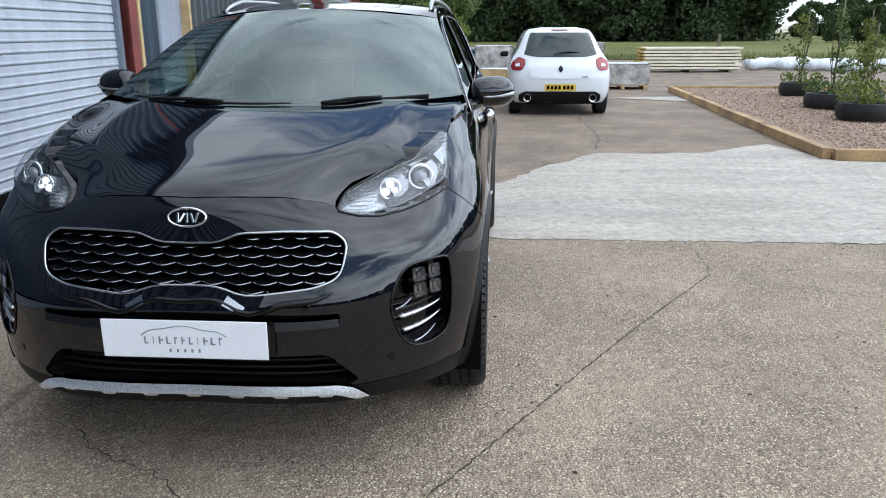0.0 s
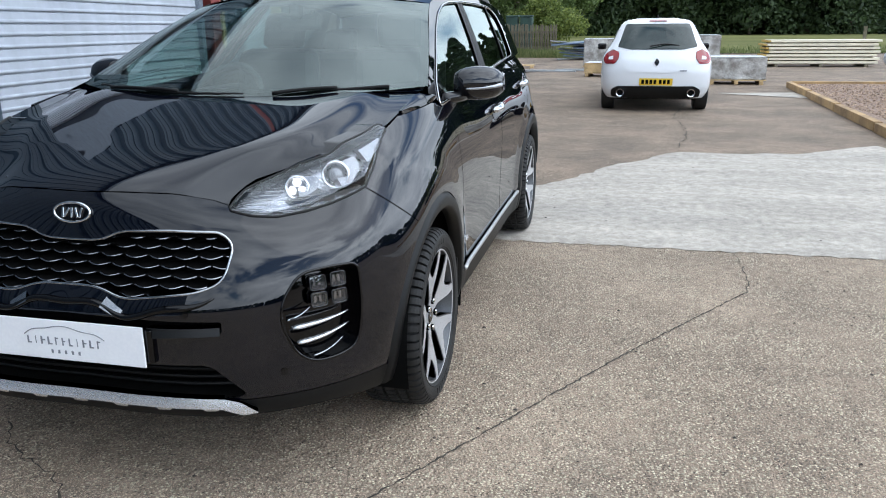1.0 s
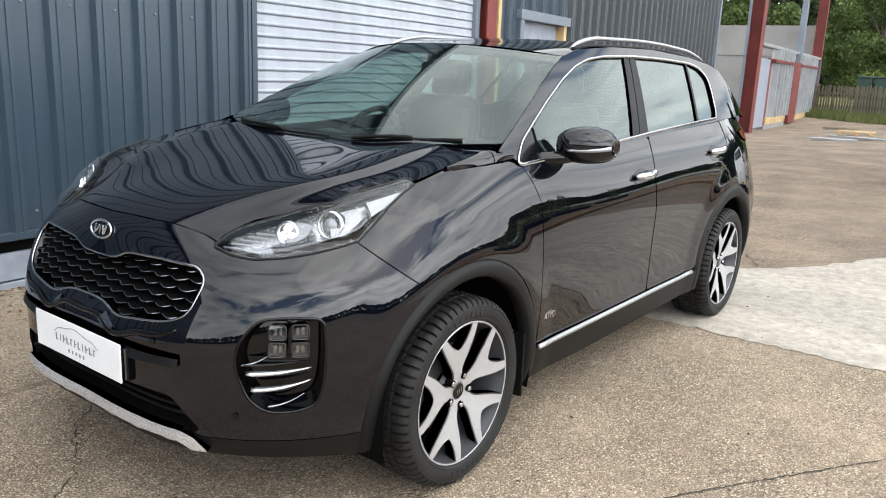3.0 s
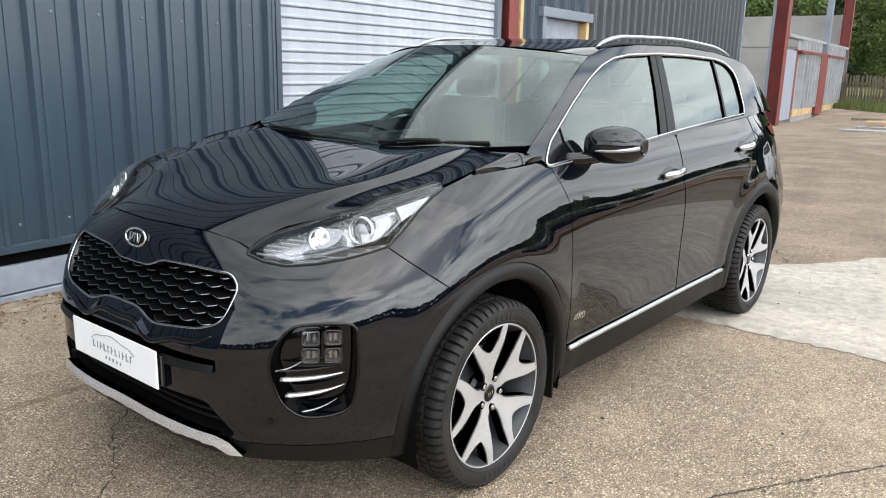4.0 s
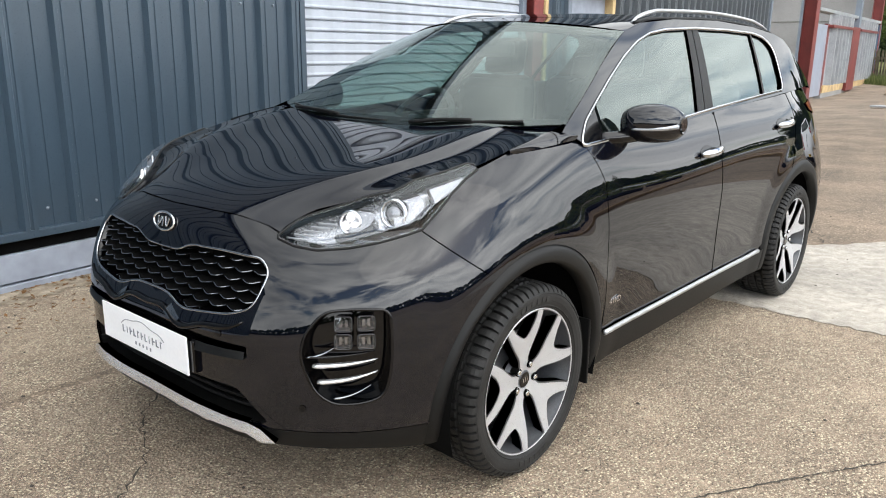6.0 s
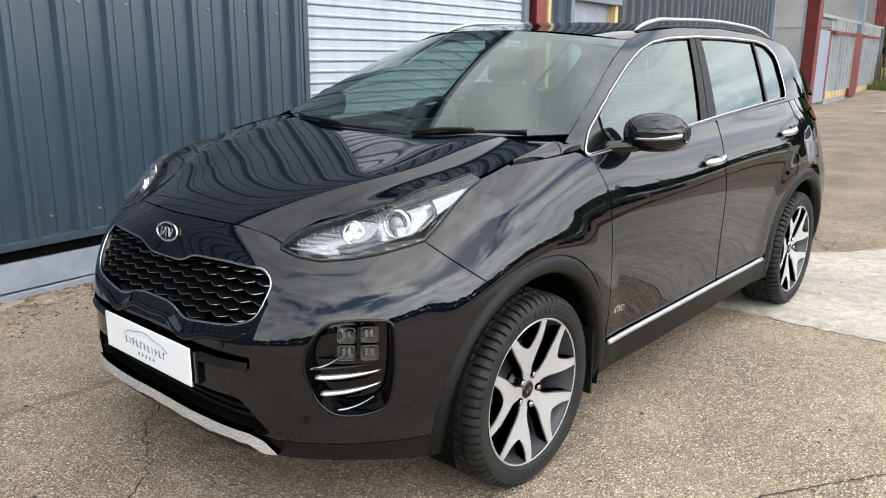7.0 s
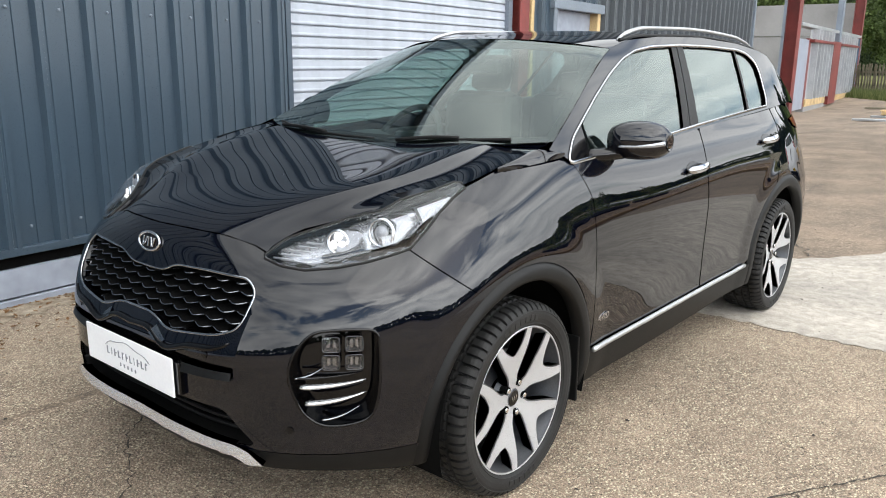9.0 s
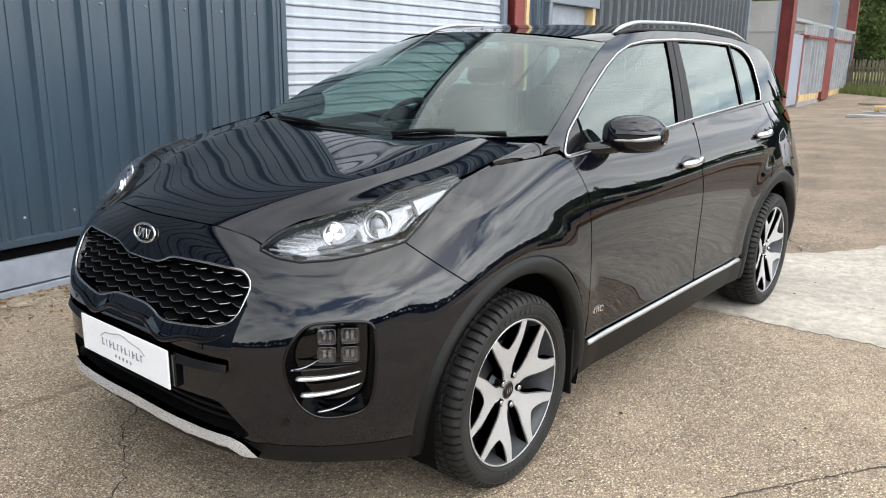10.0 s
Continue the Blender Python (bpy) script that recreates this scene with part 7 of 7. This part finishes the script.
# planters: old tyres with climbing shrubs on canes
def planter(x, y, r, h, seed, tall):
    z0 = float(ground_z(x, y)) + .08
    t = thing("tyre_planter", "black tyre planter with a young shrub tied to a cane", "planter", at=(x, y, z0), group="tyre planters")
    lathe("tyre", [(r * .72, 0), (r * .93, .01), (r, h * .3), (r, h * .7), (r * .93, h - .01), (r * .72, h), (r * .66, h * .9), (r * .66, h * .5)], M["rubber"], t, seg=40, axis="z", warp=lambda R, X, A: (np.where((R > r * .97) & (np.sin(A * 40) > .5), R - .012, R), X))
    lathe("soil", [(.0001, h * .85), (r * .7, h * .8)], M["soil"], t, seg=24, axis="z")
    tube("cane", [(0.02, 0, h * .5), (.05, .02, tall + .5)], .012, M["old_timber"], t, sides=6)
    rq = random.Random(seed)
    cents = [(rq.gauss(0, r * .28) * (1.1 - f * .6), rq.gauss(0, r * .28) * (1.1 - f * .6), h + tall * f) for f in np.linspace(0, 1, 14)]
    cents += [(r * .8 * math.cos(a), r * .8 * math.sin(a), h + .10) for a in np.linspace(0, 5.5, 6)]
    V_, F_ = leaf_cloud(cents, [r * .30 if i < 14 else r * .38 for i in range(20)], 900, .033, seed)
    mesh_ob("foliage", V_, F_, ML["young"] if seed % 2 else ML["broad"], t, smooth=False)
    for k in range(5):
        a = rq.uniform(0, 6.28)
        e = (r * .4 * math.cos(a), r * .4 * math.sin(a), h + tall * rq.uniform(.5, 1))
        tube("stem", smooth_path([(0, 0, h * .7), (e[0] * .3, e[1] * .3, h + .3 * tall), e], 6), .006, M["bark"], t, sides=5)


planter(7.34, 14.16, .40, .27, 31, 1.3)
planter(6.84, 11.28, .44, .27, 32, 1.35)
planter(6.67, 9.55, .42, .26, 33, .95)
planter(7.75, 12.2, .42, .27, 35, 1.2)

# -- stacks and clutter beyond the hatchback --
def stack_of_panels(x, y, z, length, turn):
    t = thing("panel_stack", "stack of cream insulated wall panels on timber bearers", "panels", at=(x, y, z), turn=turn)
    for i in range(7):
        zz, dx = .09 + i * .110, .05 * math.sin(i * 2.3)
        box("panel", (length - .06, 1.05, .072), (dx + .03, 0, zz + .05), M["cream"], t, bevel=.004)
        box("panel_core", (.10, 1.03, .060), (dx - length / 2 + .02, 0, zz + .05), M["core"], t, bevel=.002)
        box("spacer", (length - .2, .96, .036), (dx, .02, zz), M["old_timber"], t, bevel=.002)
    for q in (-.4, 0, .4):
        box("bearer", (.10, 1.1, .09), (q * length, 0, .045), M["old_timber"], t)


stack_of_panels(7.5, 25.1, .09, 3.35, 2)
def wrapped_pallet(x, y, w, d, h, turn, mat="wrap", label="pallet of grey blocks wrapped in clear plastic"):
    z0 = float(ground_z(x, y))
    t = thing("wrapped_pallet", label, "pallet", at=(x, y, z0), turn=turn, group="wrapped pallets")
    for q in (-.42, 0, .42):
        box("bearer", (.09, d, .09), (q * w, 0, .045), M["timber"], t)
    box("deck", (w, d, .025), (0, 0, .103), M["timber"], t)
    bm = box_bm((w * .97, d * .97, h), (0, 0, .116 + h / 2), .02)
    bmesh.ops.subdivide_edges(bm, edges=bm.edges, cuts=4, use_grid_fill=True)
    r = random.Random(int(x * 10))
    for v in bm.verts:
        v.co += Vector((r.uniform(-.012, .012), r.uniform(-.012, .012), r.uniform(-.01, .01)))
    part("wrapped_load", bm, M[mat], t, smooth=True)
    box("load_cap", (w * .94, d * .94, .012), (0, 0, .125 + h), M["white_wrap"], t, bevel=.004)


wrapped_pallet(4.05, 17.2, 1.30, 1.0, .50, -3)
wrapped_pallet(3.2, 20.5, 1.5, 1.0, .95, 4)
wrapped_pallet(.75, 23.0, 1.25, 1.0, .82, 2)
wrapped_pallet(.95, 19.6, 1.1, .9, .25, -6, "timber", "low crate of pale sawn timber")
# loose white plastic-wrapped rolls
for i, (x, y, ln, tn) in enumerate(((11.3, 26.2, 2.9, 4), (13.4, 25.4, 3.2, -5), (12.2, 27.2, 3.4, 2))):
    t = thing("wrapped_roll", "long bundle wrapped in white plastic sheet", "bundle", at=(x, y, float(ground_z(x, y)) + .20), turn=tn)
    rq = np.random.RandomState(40 + i)
    prof_r = .20 * (1 + .14 * rq.uniform(-1, 1, 22))
    pts = np.stack([np.linspace(-ln / 2, ln / 2, 22), .05 * rq.uniform(-1, 1, 22), .04 * rq.uniform(-1, 1, 22)], -1)
    tube("sheet_roll", pts, prof_r, M["white_wrap"], t, sides=14)
# pile of dark blue sheets
t = thing("sheet_pile", "untidy pile of dark blue steel sheets", "sheets", at=(-.25, 29.6, float(ground_z(-.25, 29.6))))
for i in range(11):
    r = random.Random(60 + i)
    bm = box_bm((r.uniform(1.4, 2.6), r.uniform(.6, 1.0), .035), (0, 0, 0), .004)
    ob = part("sheet", bm, M["blue_sheet"] if i % 3 else M["galv"], t)
    ob.matrix_basis = pose(r.uniform(-.35, .35), r.uniform(-.3, .3), .05 + i * .065, r.uniform(-4, 4), r.uniform(-7, 7), r.uniform(-14, 14))
# timber offcuts and strips on the ground
for i, (x, y, ln, tn, mt) in enumerate(((-1.2, 21.7, 2.4, -8, "galv"), (-2.1, 21.2, 1.2, 6, "galv"), (.1, 21.9, 1.5, -3, "galv"), (-3.4, 29.0, 1.2, 14, "old_timber"), (.6, 28.0, 1.5, 3, "timber"), (6.3, 16.75, 1.6, -3, "timber"))):
    z0 = float(ground_z(x, y))
    bm = box_bm((ln, .16, .05), (0, 0, .03), .005)
    box_bm((ln * .8, .12, .05), (.05, .2, .03), .005, 3, bm)
    ob = part("timber_offcut" if mt != "galv" else "metal_strip", bm, M[mt])
    ob.matrix_basis = pose(x, y, z0, 0, 0, tn)
    tagged(ob, "loose sawn timber offcuts on the concrete" if mt != "galv" else "loose grey metal strips on the concrete", "timber" if mt != "galv" else "metal strip")
tagged(box("post", (.22, .22, 1.1), (19.0, 64, .7), M["old_timber"]), "short weathered post in the meadow", "post")
# low pallet lying on the yard
t = thing("pallet", "low orange-brown timber pallet on the concrete", "pallet", at=(-2.15, 24.6, float(ground_z(-2.15, 24.6))), turn=8)
for q in (-.42, 0, .42):
    box("bearer", (.12, .7, .10), (q, 0, .05), M["timber"], t)
for q in (-.28, 0, .28):
    box("board", (1.05, .12, .025), (0, q, .113), M["timber"], t)
# bin
t = thing("wheelie_bin", "dark green wheeled bin behind the fence", "bin", at=(-4.55, 39.3, .12))
for dx in (0, .75):
    box("bin_body", (.62, .7, 1.75), (dx, 0, .9), M["dark_green"], t, bevel=.04)
    box("bin_lid", (.66, .76, .09), (dx, 0, 1.82), M["dark_green"], t, bevel=.03)
# fence of upright pales
fence = thing("fence", "weathered timber pale fence", "fence")
fa, fb = np.array([-6.3, 37.4]), np.array([-1.82, 34.44])
nf = 36
pale0 = None
fdir = math.degrees(math.atan2(*(fb - fa)[::-1]))
for i in range(nf):
    q = fa + (fb - fa) * i / (nf - 1)
    r = random.Random(i)
    bm = bmesh.new()
    h = 1.40 + r.uniform(-.05, .04)
    vs = [bm.verts.new(v) for v in ((-.045, -.011, 0), (.045, -.011, 0), (.045, -.011, h - .05), (0, -.011, h), (-.045, -.011, h - .05), (-.045, .011, 0), (.045, .011, 0), (.045, .011, h - .05), (0, .011, h), (-.045, .011, h - .05))]
    bm.faces.new(vs[:5])
    bm.faces.new(vs[5:][::-1])
    for a, b in ((0, 1), (1, 2), (2, 3), (3, 4), (4, 0)):
        bm.faces.new((vs[b], vs[a], vs[a + 5], vs[b + 5]))
    ob = part("pale", bm, M["old_timber"], fence)
    ob.matrix_basis = pose(q[0], q[1], float(ground_z(*q)), r.uniform(-1.5, 1.5), r.uniform(-2, 2), fdir)
for h in (.4, 1.15):
    m_ = (fa + fb) / 2
    box("rail", (np.linalg.norm(fb - fa), .05, .09), (m_[0] + .03, m_[1] + .05, h), M["old_timber"], fence, turn=fdir)
# rough grass along the fence and the field edge
rs = np.random.RandomState(8)
n = 9000
gx_ = np.concatenate([rs.uniform(-6.5, 2.0, 5000), rs.uniform(-4, 40, 4000)])
gy_ = np.concatenate([36.7 - (gx_[:5000] + 6.3) * .656 + rs.uniform(-1.6, .8, 5000), 36.0 + rs.exponential(1.5, 4000)])
hh = rs.uniform(.10, .42, n)
lean = rs.normal(0, .12, (n, 2))
wd = rs.uniform(.012, .03, n)
z0 = ground_z(gx_, gy_)
V = np.stack([np.stack([gx_ - wd, gy_, z0], -1), np.stack([gx_ + wd, gy_, z0], -1), np.stack([gx_ + lean[:, 0], gy_ + lean[:, 1], z0 + hh], -1)], 1).reshape(-1, 3)
tagged(mesh_ob("long_grass", V, np.arange(n * 3).reshape(-1, 3), ML["grass"], smooth=False), "long rough grass along the yard edge", "grass", kind="stuff")

# dead leaves blown against the wall, and grit on the concrete
rnd = random.Random(31)
V, F = [], []
for i in range(420):
    yl = rnd.uniform(-2.4, 1.2)
    xl = -3.0 - 0.0886 * yl + 0.07 + rnd.random() ** 2.2 * 1.1
    a, r, h = rnd.uniform(0, 6.28), rnd.uniform(.010, .026), rnd.uniform(.004, .016)
    z = float(ground_z(xl, yl)) + .010
    k = len(V)
    for u, v, w in ((-1, 0, 0), (-.3, .45, .8), (.4, .4, .4), (1, 0, 1), (.3, -.45, .5), (-.4, -.4, .3)):
        V.append((xl + r * (u * math.cos(a) - v * math.sin(a)), yl + r * (u * math.sin(a) + v * math.cos(a)), z + h * w))
    F += [(k, k + 1, k + 5), (k + 1, k + 2, k + 4, k + 5), (k + 2, k + 3, k + 4)]
tagged(mesh_ob("leaf_litter", V, F, M["dead_leaf"], smooth=False), "brown dead leaves scattered along the wall foot", "leaves", kind="stuff")
V, F = [], []
for i in range(520):
    xl, yl = rnd.uniform(-2.6, 5.0), rnd.uniform(-1.9, 5.8)
    if abs(xl) < .95 and -.95 < yl < 3.5 and rnd.random() < .7:
        continue
    r, a = rnd.choice((.0022, .003, .004, .006)) * rnd.uniform(.7, 1.3), rnd.uniform(0, 6.28)
    z = float(ground_z(xl, yl)) + .007
    k = len(V)
    for j in range(6):
        b = a + j * 1.047
        q = r * rnd.uniform(.7, 1.3)
        V.append((xl + q * 1.4 * math.cos(b), yl + q * math.sin(b), z))
    V.append((xl, yl, z + r * .9))
    F += [(k + j, k + (j + 1) % 6, k + 6) for j in range(6)]
tagged(mesh_ob("grit", V, F, M["pebble"], smooth=False), "dark grit and small stones on the concrete", "grit", kind="stuff")
